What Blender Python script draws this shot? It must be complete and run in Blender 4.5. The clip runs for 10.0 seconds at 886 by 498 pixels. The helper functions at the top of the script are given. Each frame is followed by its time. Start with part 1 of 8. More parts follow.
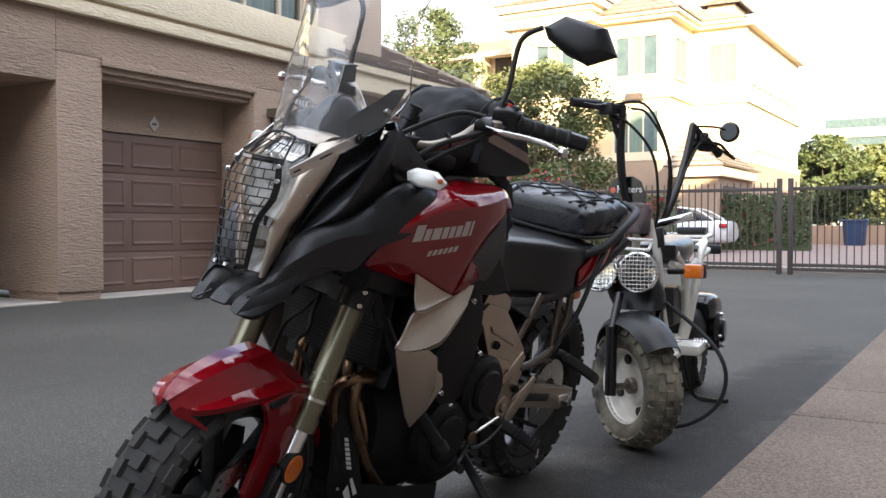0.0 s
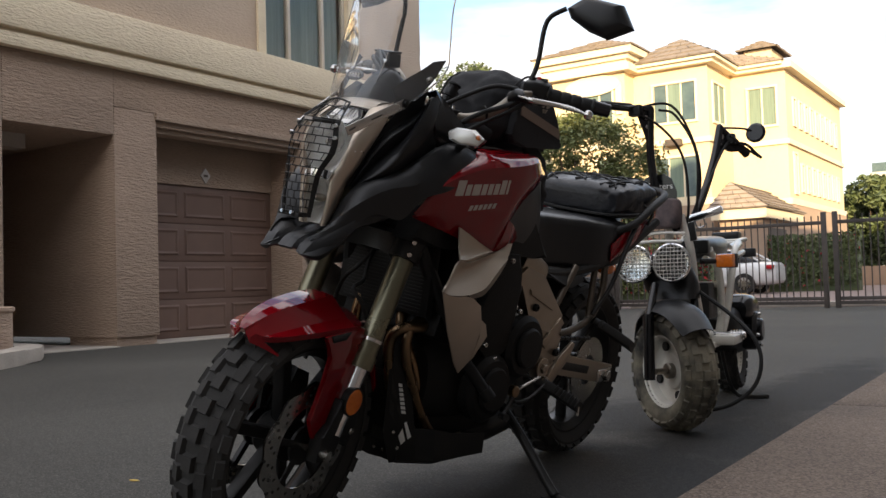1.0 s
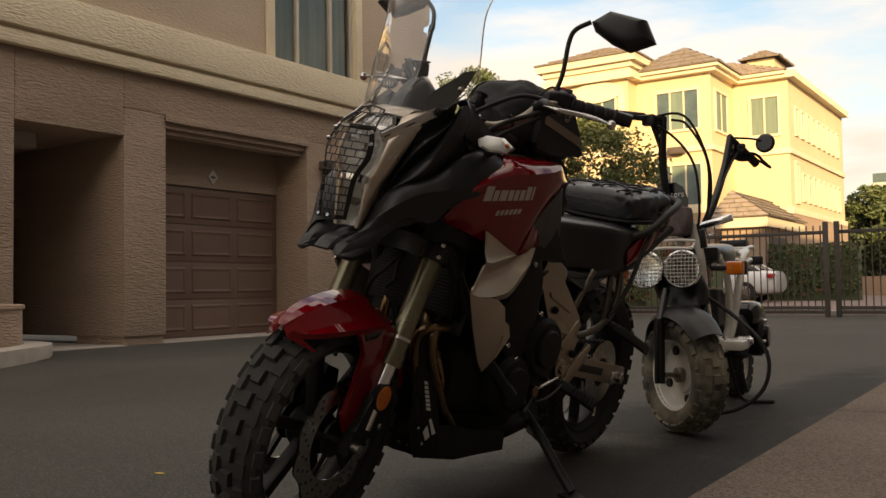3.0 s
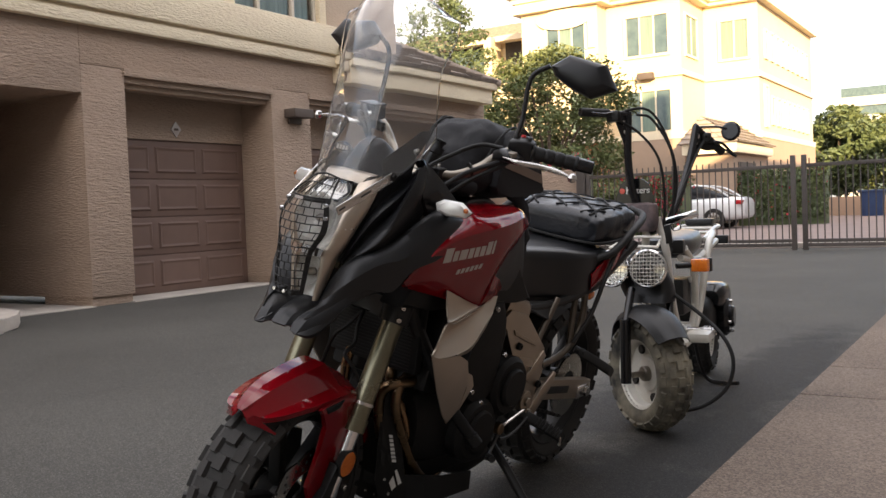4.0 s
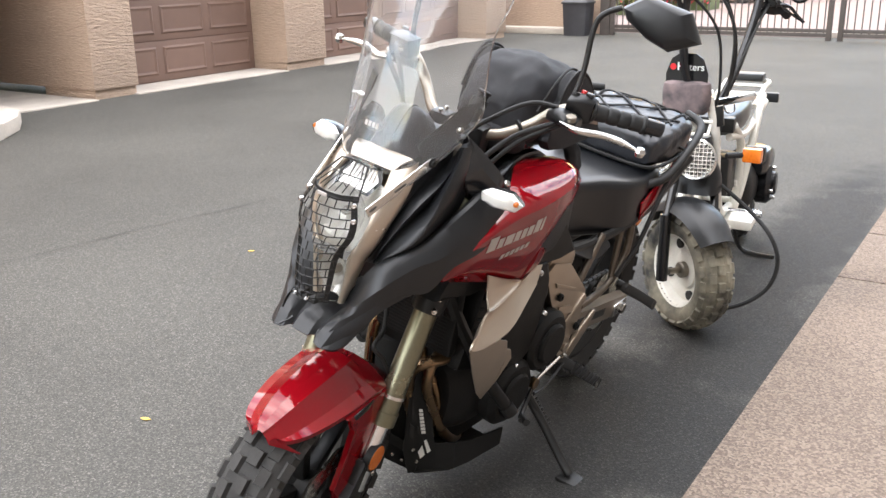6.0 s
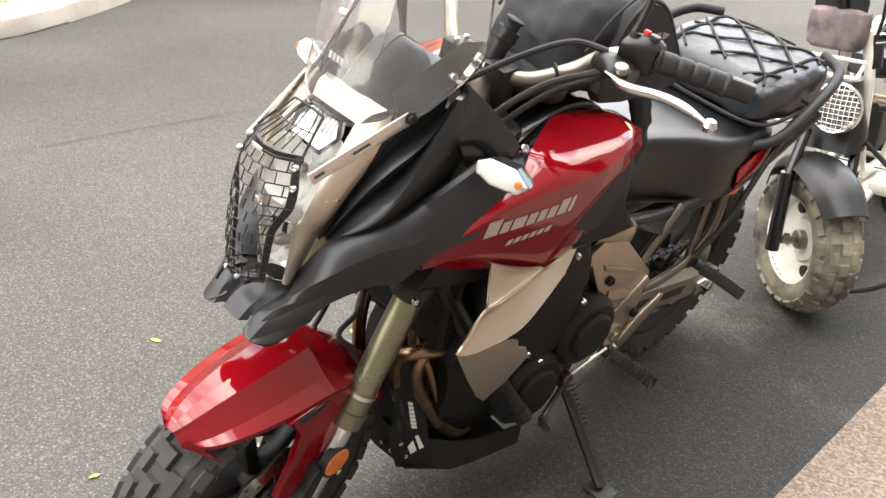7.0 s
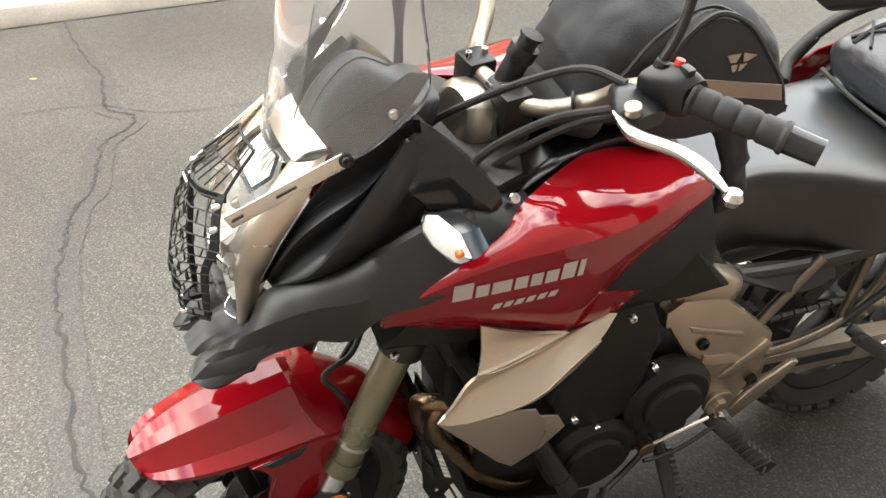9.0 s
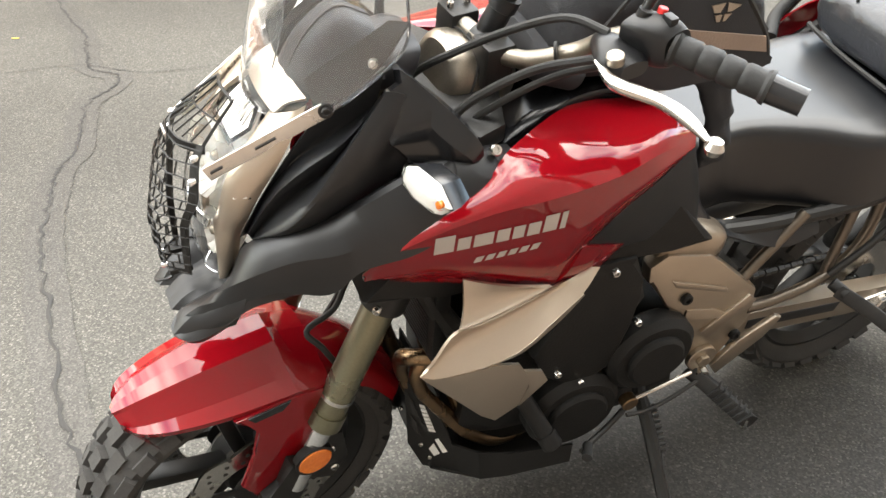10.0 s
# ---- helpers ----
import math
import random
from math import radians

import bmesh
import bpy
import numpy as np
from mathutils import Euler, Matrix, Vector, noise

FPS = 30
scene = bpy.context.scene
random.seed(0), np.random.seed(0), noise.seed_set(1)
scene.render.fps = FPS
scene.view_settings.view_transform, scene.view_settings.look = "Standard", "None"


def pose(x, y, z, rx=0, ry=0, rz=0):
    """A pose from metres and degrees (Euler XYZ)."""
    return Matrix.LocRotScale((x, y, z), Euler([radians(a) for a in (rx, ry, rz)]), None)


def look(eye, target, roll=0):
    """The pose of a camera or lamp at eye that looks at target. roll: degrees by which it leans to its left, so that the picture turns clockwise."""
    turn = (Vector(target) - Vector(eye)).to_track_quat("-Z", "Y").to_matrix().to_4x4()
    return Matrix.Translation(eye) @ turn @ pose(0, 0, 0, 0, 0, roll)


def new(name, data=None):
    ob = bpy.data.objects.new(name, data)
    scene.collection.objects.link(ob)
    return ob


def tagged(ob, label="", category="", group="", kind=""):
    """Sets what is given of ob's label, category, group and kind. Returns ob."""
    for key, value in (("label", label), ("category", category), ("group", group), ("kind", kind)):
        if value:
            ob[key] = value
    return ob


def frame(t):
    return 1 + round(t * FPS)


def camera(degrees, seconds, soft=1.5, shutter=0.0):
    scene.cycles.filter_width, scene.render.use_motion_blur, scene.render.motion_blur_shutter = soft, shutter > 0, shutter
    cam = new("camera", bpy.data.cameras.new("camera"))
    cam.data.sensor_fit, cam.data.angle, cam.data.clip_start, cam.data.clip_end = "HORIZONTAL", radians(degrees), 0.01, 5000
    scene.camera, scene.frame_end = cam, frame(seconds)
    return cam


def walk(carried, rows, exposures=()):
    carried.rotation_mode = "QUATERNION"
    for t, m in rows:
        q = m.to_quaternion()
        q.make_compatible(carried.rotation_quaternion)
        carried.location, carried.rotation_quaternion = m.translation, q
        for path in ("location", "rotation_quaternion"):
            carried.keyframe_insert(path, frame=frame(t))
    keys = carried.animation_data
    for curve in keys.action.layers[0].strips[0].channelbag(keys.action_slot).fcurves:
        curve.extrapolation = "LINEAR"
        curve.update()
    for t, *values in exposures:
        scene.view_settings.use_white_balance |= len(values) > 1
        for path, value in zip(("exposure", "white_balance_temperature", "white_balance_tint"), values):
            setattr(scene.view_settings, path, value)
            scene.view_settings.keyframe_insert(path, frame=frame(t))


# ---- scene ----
cam = camera(51.8, 10.0)
PATH = [
    (0, (-0.04, 0.116, 0.814), (-1.079, 1.824, 0.764), -0.0),
    (0.5, (0.041, 0.014, 0.757), (-1.069, 1.678, 0.798), -0.8),
    (1, (0.074, -0.061, 0.584), (-1.045, 1.595, 0.662), -1.7),
    (1.5, (0.085, -0.123, 0.53), (-1.032, 1.534, 0.598), -0.8),
    (2, (0.093, -0.154, 0.547), (-1.029, 1.498, 0.657), -0.4),
    (3.3, (0.061, -0.166, 0.588), (-1.056, 1.491, 0.646), -1.2),
    (3.5, (0.08, -0.132, 0.61), (-1.037, 1.527, 0.616), -1.5),
    (4, (0.08, -0.118, 0.901), (-0.992, 1.569, 0.819), -2.3),
    (4.5, (0.096, -0.084, 1.188), (-0.935, 1.627, 1.084), -1.8),
    (5, (0.093, -0.074, 1.272), (-1.019, 1.574, 1.052), -0.2),
    (5.5, (-0.055, -0.031, 1.319), (-1.188, 1.534, 0.801), -1.5),
    (6, (-0.155, 0.143, 1.342), (-1.205, 1.736, 0.742), -1.1),
    (6.2, (-0.157, 0.263, 1.347), (-1.275, 1.807, 0.741), -0.9),
    (7.3, (-0.248, 0.804, 1.349), (-1.519, 2.052, 0.44), 2.0),
    (7.5, (-0.261, 0.89, 1.362), (-1.591, 2.059, 0.433), 1.1),
    (7.9, (-0.229, 1.062, 1.382), (-1.768, 1.942, 0.456), -0.6),
    (8, (-0.207, 1.101, 1.387), (-1.766, 1.936, 0.453), -0.2),
    (8.5, (-0.164, 1.199, 1.397), (-1.723, 2.015, 0.447), -0.9),
    (9, (-0.144, 1.224, 1.394), (-1.746, 1.959, 0.447), -2.1),
    (9.5, (-0.132, 1.229, 1.387), (-1.708, 1.982, 0.413), -2.0),
    (10, (-0.137, 1.233, 1.378), (-1.695, 1.967, 0.363), -1.9),
]
# the clip's camera brightens as it tilts down to the bike
EXPOSURES = [(0, 2.25, 5950, 10), (0.5, 1.92, 6050, 10), (1, 1.33, 6400, 11), (1.5, 1.23, 6850, 13), (2, 1.13, 7550, 14), (3.3, 0.8, 8050, 13), (3.5, 0.8, 8050, 13), (4, 1.85, 6600, 13), (4.5, 1.55, 6450, 11), (5, 1.52, 5900, 11), (5.3, 2.65, 6200, 10), (5.5, 3.22, 6300, 10), (6, 3.45, 6500, 10), (7.5, 3.85, 7000, 8), (8.5, 3.8, 7000, 6), (9.5, 3.87, 7000, 6), (10, 4.0, 7000, 6)]
walk(cam, [(t, look(eye, target, roll)) for t, eye, target, roll in PATH], EXPOSURES)

# ---- world and light ----
SUN_AZ = radians(148)      # compass direction of the sun from +y towards +x
SUN_EL = radians(13)
world = bpy.data.worlds.new("sky")
scene.world = world
world.use_nodes = True
wn, wl = world.node_tree.nodes, world.node_tree.links
wn.clear()
w_out = wn.new("ShaderNodeOutputWorld")
w_bg = wn.new("ShaderNodeBackground")
w_sky = wn.new("ShaderNodeTexSky")
w_sky.sky_type = "NISHITA"
w_sky.sun_disc = False
w_sky.sun_elevation = SUN_EL
w_sky.sun_rotation = SUN_AZ
w_sky.air_density, w_sky.dust_density, w_sky.ozone_density = 1.0, 1.5, 1.5
w_tc = wn.new("ShaderNodeTexCoord")
w_map = wn.new("ShaderNodeMapping")
w_map.inputs["Scale"].default_value = (1.2, 1.2, 5.0)
w_noise = wn.new("ShaderNodeTexNoise")
w_noise.inputs["Scale"].default_value = 2.2
w_noise.inputs["Detail"].default_value = 6.0
w_noise.inputs["Roughness"].default_value = 0.6
w_ramp = wn.new("ShaderNodeValToRGB")
w_ramp.color_ramp.elements[0].position, w_ramp.color_ramp.elements[1].position = 0.36, 0.62
w_mix = wn.new("ShaderNodeMix")
w_mix.data_type = "RGBA"
w_sep = wn.new("ShaderNodeSeparateXYZ")
w_grad = wn.new("ShaderNodeMapRange")
w_grad.inputs[1].default_value, w_grad.inputs[2].default_value = 0.0, 1.0
w_grad.inputs[3].default_value, w_grad.inputs[4].default_value = 0.36, 1.08
w_cloud = wn.new("ShaderNodeMix")
w_cloud.data_type, w_cloud.blend_type = "RGBA", "MULTIPLY"
w_cloud.inputs[0].default_value = 1.0
w_cloud.inputs[6].default_value = (8.2, 7.85, 7.6, 1)
wl.new(w_tc.outputs["Generated"], w_map.inputs["Vector"])
wl.new(w_map.outputs["Vector"], w_noise.inputs["Vector"])
wl.new(w_noise.outputs["Fac"], w_ramp.inputs["Fac"])
wl.new(w_ramp.outputs["Color"], w_mix.inputs[0])
wl.new(w_sky.outputs["Color"], w_mix.inputs[6])
wl.new(w_tc.outputs["Generated"], w_sep.inputs["Vector"])
wl.new(w_sep.outputs["Z"], w_grad.inputs[0])
wl.new(w_grad.outputs[0], w_cloud.inputs[7])
wl.new(w_cloud.outputs[2], w_mix.inputs[7])
wl.new(w_mix.outputs[2], w_bg.inputs["Color"])
w_bg.inputs["Strength"].default_value = 0.14
wl.new(w_bg.outputs["Background"], w_out.inputs["Surface"])

sun_data = bpy.data.lights.new("sun", "SUN")
sun_data.energy, sun_data.angle, sun_data.color = 4.2, radians(0.6), (1.0, 0.77, 0.44)
sun = new("sun", sun_data)
sun_from = Vector((math.sin(SUN_AZ) * math.cos(SUN_EL), math.cos(SUN_AZ) * math.cos(SUN_EL), math.sin(SUN_EL)))
sun.matrix_world = look(sun_from * 60, (0, 0, 0))


# ---- materials ----
def mat(name, c1, c2=None, rough=0.6, metal=0.0, scale=8.0, fine=120.0, bump=0.2, depth=0.002, coat=0.0, rvar=0.1,
        fine_mix=0.35, rand=0.0, stretch=None, spec=0.5):
    """Principled material with colour drifting between c1 and c2 at a broad and a fine scale, and a fine relief."""
    m = bpy.data.materials.new(name)
    m.use_nodes = True
    n, l = m.node_tree.nodes, m.node_tree.links
    p = n["Principled BSDF"]
    c2 = c2 or tuple(v * 0.8 for v in c1)
    tc = n.new("ShaderNodeTexCoord")
    src = tc.outputs["Object"]
    if stretch:
        mp = n.new("ShaderNodeMapping")
        mp.inputs["Scale"].default_value = stretch
        l.new(src, mp.inputs["Vector"])
        src = mp.outputs["Vector"]
    a, b = n.new("ShaderNodeTexNoise"), n.new("ShaderNodeTexNoise")
    for t, s, d in ((a, scale, 5), (b, fine, 3)):
        t.inputs["Scale"].default_value, t.inputs["Detail"].default_value = s, d
        l.new(src, t.inputs["Vector"])
    mx = n.new("ShaderNodeMath")
    mx.operation = "MULTIPLY_ADD"
    mx.inputs[1].default_value = fine_mix
    sc = n.new("ShaderNodeMath")
    sc.operation = "MULTIPLY"
    sc.inputs[1].default_value = 1 - fine_mix
    l.new(a.outputs["Fac"], sc.inputs[0])
    l.new(b.outputs["Fac"], mx.inputs[0])
    l.new(sc.outputs[0], mx.inputs[2])
    rp = n.new("ShaderNodeValToRGB")
    rp.color_ramp.elements[0].position, rp.color_ramp.elements[1].position = 0.34, 0.66
    rp.color_ramp.elements[0].color, rp.color_ramp.elements[1].color = (*c1, 1), (*c2, 1)
    l.new(mx.outputs[0], rp.inputs["Fac"])
    col = rp.outputs["Color"]
    if rand:
        oi = n.new("ShaderNodeObjectInfo")
        hs = n.new("ShaderNodeHueSaturation")
        mr = n.new("ShaderNodeMapRange")
        mr.inputs[3].default_value, mr.inputs[4].default_value = 1 - rand, 1 + rand
        l.new(oi.outputs["Random"], mr.inputs[0])
        l.new(mr.outputs[0], hs.inputs["Value"])
        l.new(col, hs.inputs["Color"])
        col = hs.outputs["Color"]
    l.new(col, p.inputs["Base Color"])
    rr = n.new("ShaderNodeMapRange")
    rr.inputs[3].default_value, rr.inputs[4].default_value = max(rough - rvar, 0.02), min(rough + rvar, 1)
    l.new(a.outputs["Fac"], rr.inputs[0])
    l.new(rr.outputs[0], p.inputs["Roughness"])
    p.inputs["Metallic"].default_value = metal
    p.inputs["Specular IOR Level"].default_value = spec
    p.inputs["Coat Weight"].default_value = coat
    p.inputs["Coat Roughness"].default_value = 0.04
    if bump:
        bp = n.new("ShaderNodeBump")
        bp.inputs["Strength"].default_value, bp.inputs["Distance"].default_value = bump, depth
        l.new(b.outputs["Fac"], bp.inputs["Height"])
        l.new(bp.outputs["Normal"], p.inputs["Normal"])
    return m


def glass(name, color=(1, 1, 1), rough=0.0, ior=1.45, haze=0.0):
    m = bpy.data.materials.new(name)
    m.use_nodes = True
    n, l = m.node_tree.nodes, m.node_tree.links
    p = n["Principled BSDF"]
    p.inputs["Base Color"].default_value = (*color, 1)
    p.inputs["Transmission Weight"].default_value = 1.0 - haze
    p.inputs["Roughness"].default_value = rough
    p.inputs["IOR"].default_value = ior
    return m


def speckle(name, base, dark, light, cell, rough=0.9, bump=0.5, depth=0.004, broad=0.5, broad_dark=0.75, glint=0.0):
    """Ground made of small stones: random brightness for each cell, over broad stains."""
    m = bpy.data.materials.new(name)
    m.use_nodes = True
    n, l = m.node_tree.nodes, m.node_tree.links
    p = n["Principled BSDF"]
    tc = n.new("ShaderNodeTexCoord")
    v = n.new("ShaderNodeTexVoronoi")
    v.inputs["Scale"].default_value = cell
    l.new(tc.outputs["Object"], v.inputs["Vector"])
    rp = n.new("ShaderNodeValToRGB")
    e = rp.color_ramp.elements
    e[0].position, e[0].color = 0.0, (*dark, 1)
    e[1].position, e[1].color = 1.0, (*light, 1)
    k = e.new(0.45)
    k.color = (*base, 1)
    if glint:
        e[-1].position = 0.9
        k = e.new(1.0)
        k.color = (*(v * glint for v in light), 1)
    sep = n.new("ShaderNodeSeparateColor")
    l.new(v.outputs["Color"], sep.inputs["Color"])
    l.new(sep.outputs[0], rp.inputs["Fac"])
    a = n.new("ShaderNodeTexNoise")
    a.inputs["Scale"].default_value, a.inputs["Detail"].default_value = broad, 7
    l.new(tc.outputs["Object"], a.inputs["Vector"])
    r2 = n.new("ShaderNodeValToRGB")
    r2.color_ramp.elements[0].position, r2.color_ramp.elements[1].position = 0.35, 0.65
    r2.color_ramp.elements[0].color = (broad_dark,) * 3 + (1,)
    r2.color_ramp.elements[1].color = (1.08, 1.08, 1.08, 1)
    l.new(a.outputs["Fac"], r2.inputs["Fac"])
    mu = n.new("ShaderNodeMix")
    mu.data_type, mu.blend_type = "RGBA", "MULTIPLY"
    mu.inputs[0].default_value = 1.0
    l.new(rp.outputs["Color"], mu.inputs[6])
    l.new(r2.outputs["Color"], mu.inputs[7])
    l.new(mu.outputs[2], p.inputs["Base Color"])
    rr = n.new("ShaderNodeMapRange")
    rr.inputs[3].default_value, rr.inputs[4].default_value = rough - 0.12, min(rough + 0.08, 1)
    l.new(a.outputs["Fac"], rr.inputs[0])
    l.new(rr.outputs[0], p.inputs["Roughness"])
    p.inputs["Specular IOR Level"].default_value = 0.2
    bp = n.new("ShaderNodeBump")
    bp.inputs["Strength"].default_value, bp.inputs["Distance"].default_value = bump, depth
    l.new(v.outputs["Distance"], bp.inputs["Height"])
    l.new(bp.outputs["Normal"], p.inputs["Normal"])
    return m


M_ASPHALT = speckle("asphalt", (0.062, 0.0595, 0.0536), (0.0455, 0.0437, 0.0395), (0.094, 0.0897, 0.08), 225.0, 0.82, 0.35, 0.003, 0.7, 0.78, 1.6)


def stain_and_shade(m, blobs, dark):
    """Ragged dark patches, each at its own place: oil and damp stains, with the parked motorcycle's shade painted in.
    """
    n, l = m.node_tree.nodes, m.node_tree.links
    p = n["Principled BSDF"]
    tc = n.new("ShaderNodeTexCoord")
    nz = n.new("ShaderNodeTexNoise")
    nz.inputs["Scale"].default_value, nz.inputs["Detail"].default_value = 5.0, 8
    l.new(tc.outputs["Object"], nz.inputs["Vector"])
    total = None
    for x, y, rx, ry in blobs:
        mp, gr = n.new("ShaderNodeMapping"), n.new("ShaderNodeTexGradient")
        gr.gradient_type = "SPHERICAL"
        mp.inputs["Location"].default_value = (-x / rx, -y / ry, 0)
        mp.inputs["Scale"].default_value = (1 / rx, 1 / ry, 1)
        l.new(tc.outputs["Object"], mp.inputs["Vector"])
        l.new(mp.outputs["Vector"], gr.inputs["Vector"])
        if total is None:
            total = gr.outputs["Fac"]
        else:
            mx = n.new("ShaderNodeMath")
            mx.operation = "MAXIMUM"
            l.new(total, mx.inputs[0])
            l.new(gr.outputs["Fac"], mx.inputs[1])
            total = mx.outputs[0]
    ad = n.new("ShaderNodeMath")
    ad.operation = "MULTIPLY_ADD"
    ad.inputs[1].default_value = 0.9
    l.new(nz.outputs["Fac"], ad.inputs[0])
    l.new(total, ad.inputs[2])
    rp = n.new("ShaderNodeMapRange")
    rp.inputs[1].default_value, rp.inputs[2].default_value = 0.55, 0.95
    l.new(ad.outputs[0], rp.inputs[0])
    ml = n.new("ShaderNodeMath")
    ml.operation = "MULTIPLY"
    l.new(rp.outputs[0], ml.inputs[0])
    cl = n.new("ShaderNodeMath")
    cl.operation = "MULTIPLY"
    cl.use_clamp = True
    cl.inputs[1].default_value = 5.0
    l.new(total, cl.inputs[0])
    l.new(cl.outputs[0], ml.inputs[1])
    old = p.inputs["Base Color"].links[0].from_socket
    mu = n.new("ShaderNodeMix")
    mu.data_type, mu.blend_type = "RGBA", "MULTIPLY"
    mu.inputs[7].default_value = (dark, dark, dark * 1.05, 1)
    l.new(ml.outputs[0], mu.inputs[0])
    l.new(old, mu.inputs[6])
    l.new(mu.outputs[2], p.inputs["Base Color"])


# stains along the walkway, and painted shade under the rear of the motorcycle
stain_and_shade(M_ASPHALT, ((-1.02, 2.5, 0.5, 0.8), (-0.95, 3.3, 0.35, 1.0), (-1.35, 3.7, 0.6, 0.8), (-1.0, 4.9, 0.35, 2.2), (-1.3, 2.2, 0.4, 0.5)), 0.42)
M_AGG = speckle("exposed_aggregate", (0.17, 0.132, 0.106), (0.118, 0.092, 0.075), (0.25, 0.2, 0.163), 150.0, 0.9, 0.6, 0.006, 1.1, 0.82)
M_PAVER = mat("pink_pavers", (0.22, 0.165, 0.15), (0.18, 0.135, 0.125), 0.9, scale=1.2, fine=14)
M_CONC = mat("pale_concrete", (0.5, 0.45, 0.39), (0.36, 0.32, 0.28), 0.9, scale=3, fine=60, bump=0.4, depth=0.004)
M_GRAVEL = speckle("red_gravel", (0.4, 0.24, 0.17), (0.2, 0.12, 0.09), (0.55, 0.38, 0.28), 40.0, 0.95, 0.9, 0.02)
M_STUCCO = mat("brown_stucco", (0.425, 0.316, 0.238), (0.345, 0.256, 0.195), 0.95, scale=1.0, fine=22, bump=0.9, depth=0.03, fine_mix=0.45, stretch=(0.6, 0.6, 2.6))
M_FACING = mat("grey_facing_stucco", (0.27, 0.245, 0.22), (0.23, 0.21, 0.19), 0.95, scale=1.0, fine=18, bump=0.5, depth=0.01)
M_STUCCO_UP = mat("tan_stucco", (0.57, 0.45, 0.345), (0.5, 0.395, 0.3), 0.95, scale=1.0, fine=18, bump=0.9, depth=0.014, fine_mix=0.25, stretch=(1, 1, 2.5))
M_LEDGE = mat("cream_stucco_trim", (0.84, 0.73, 0.53), (0.74, 0.62, 0.45), 0.95, scale=1.5, fine=22, bump=0.9, depth=0.02, fine_mix=0.4, stretch=(1, 0.6, 2.2))
M_DOOR = mat("brown_door_paint", (0.175, 0.108, 0.083), (0.15, 0.093, 0.072), 0.6, scale=3, fine=90, bump=0.15, rand=0.04)
M_DARKTRIM = mat("dark_brown_trim", (0.1, 0.075, 0.062), (0.085, 0.062, 0.05), 0.7, scale=4, fine=80)
M_TILE = mat("roof_tile", (0.32, 0.26, 0.21), (0.21, 0.17, 0.14), 0.9, scale=5, fine=70, bump=0.4, depth=0.006, rand=0.18)
M_YELLOW = mat("yellow_stucco", (0.72, 0.58, 0.38), (0.66, 0.52, 0.34), 0.95, scale=0.5, fine=8, bump=0.2, depth=0.01)
M_CREAM = mat("cream_trim", (0.78, 0.68, 0.5), (0.7, 0.6, 0.45), 0.9, scale=0.8, fine=10)
M_TANB = mat("tan_lower_stucco", (0.42, 0.3, 0.22), (0.37, 0.27, 0.2), 0.95, scale=0.6, fine=9)
M_ORANGE = mat("orange_stucco", (0.55, 0.26, 0.14), (0.48, 0.23, 0.13), 0.95, scale=0.6, fine=9)
M_GATE = mat("gate_paint", (0.085, 0.07, 0.062), (0.065, 0.055, 0.05), 0.55, scale=10, fine=60, bump=0.1, rand=0.1)
M_WFRAME = mat("window_frame_paint", (0.62, 0.56, 0.46), (0.55, 0.5, 0.42), 0.6, scale=5, fine=60)
M_BLIND = mat("window_blind", (0.2, 0.27, 0.22), (0.12, 0.17, 0.14), 0.7, scale=3, fine=25, stretch=(9, 9, 0.2))
# near-black colour that paints in the shade of unlit interiors
M_INSHADE = mat("interior_shade", (0.05, 0.045, 0.04), (0.035, 0.03, 0.028), 0.9, scale=2, fine=30)
M_PANE = mat("window_pane", (0.1, 0.14, 0.14), (0.06, 0.09, 0.1), 0.06, scale=1.5, fine=3, bump=0, rvar=0.02)
M_BARK = mat("bark", (0.16, 0.11, 0.08), (0.09, 0.065, 0.05), 0.95, scale=6, fine=60, bump=0.8, depth=0.01)
M_LEAF = mat("leaf_green", (0.07, 0.1, 0.03), (0.15, 0.155, 0.05), 0.6, scale=1.1, fine=6, bump=0, fine_mix=0.5)
M_LEAF2 = mat("leaf_dark", (0.055, 0.085, 0.035), (0.11, 0.13, 0.045), 0.6, scale=1.1, fine=6, bump=0, fine_mix=0.5)
M_FLOWER = mat("red_flower", (0.5, 0.03, 0.04), (0.35, 0.02, 0.05), 0.6, scale=4, fine=20, bump=0)
M_CARW = mat("white_car_paint", (0.8, 0.8, 0.8), (0.76, 0.76, 0.77), 0.25, coat=1.0, scale=2, fine=10, bump=0, rvar=0.03)
M_CARGL = mat("car_glass", (0.02, 0.022, 0.025), (0.03, 0.03, 0.035), 0.05, scale=2, fine=10, bump=0, rvar=0.02)
M_TAIL = mat("red_lens", (0.6, 0.02, 0.02), (0.45, 0.01, 0.02), 0.15, scale=8, fine=60, bump=0.1, coat=0.5)
M_AMBER = mat("amber_lens", (0.75, 0.2, 0.02), (0.55, 0.12, 0.01), 0.15, scale=20, fine=160, bump=0.4, coat=0.6)
M_BINP = mat("grey_bin_plastic", (0.04, 0.04, 0.045), (0.03, 0.03, 0.034), 0.5, scale=5, fine=80)
M_BLUE = mat("blue_plastic", (0.02, 0.05, 0.14), (0.018, 0.04, 0.11), 0.6, scale=4, fine=40)
M_OFFICE = mat("office_wall", (0.5, 0.47, 0.42), (0.42, 0.4, 0.37), 0.8, scale=0.3, fine=2)

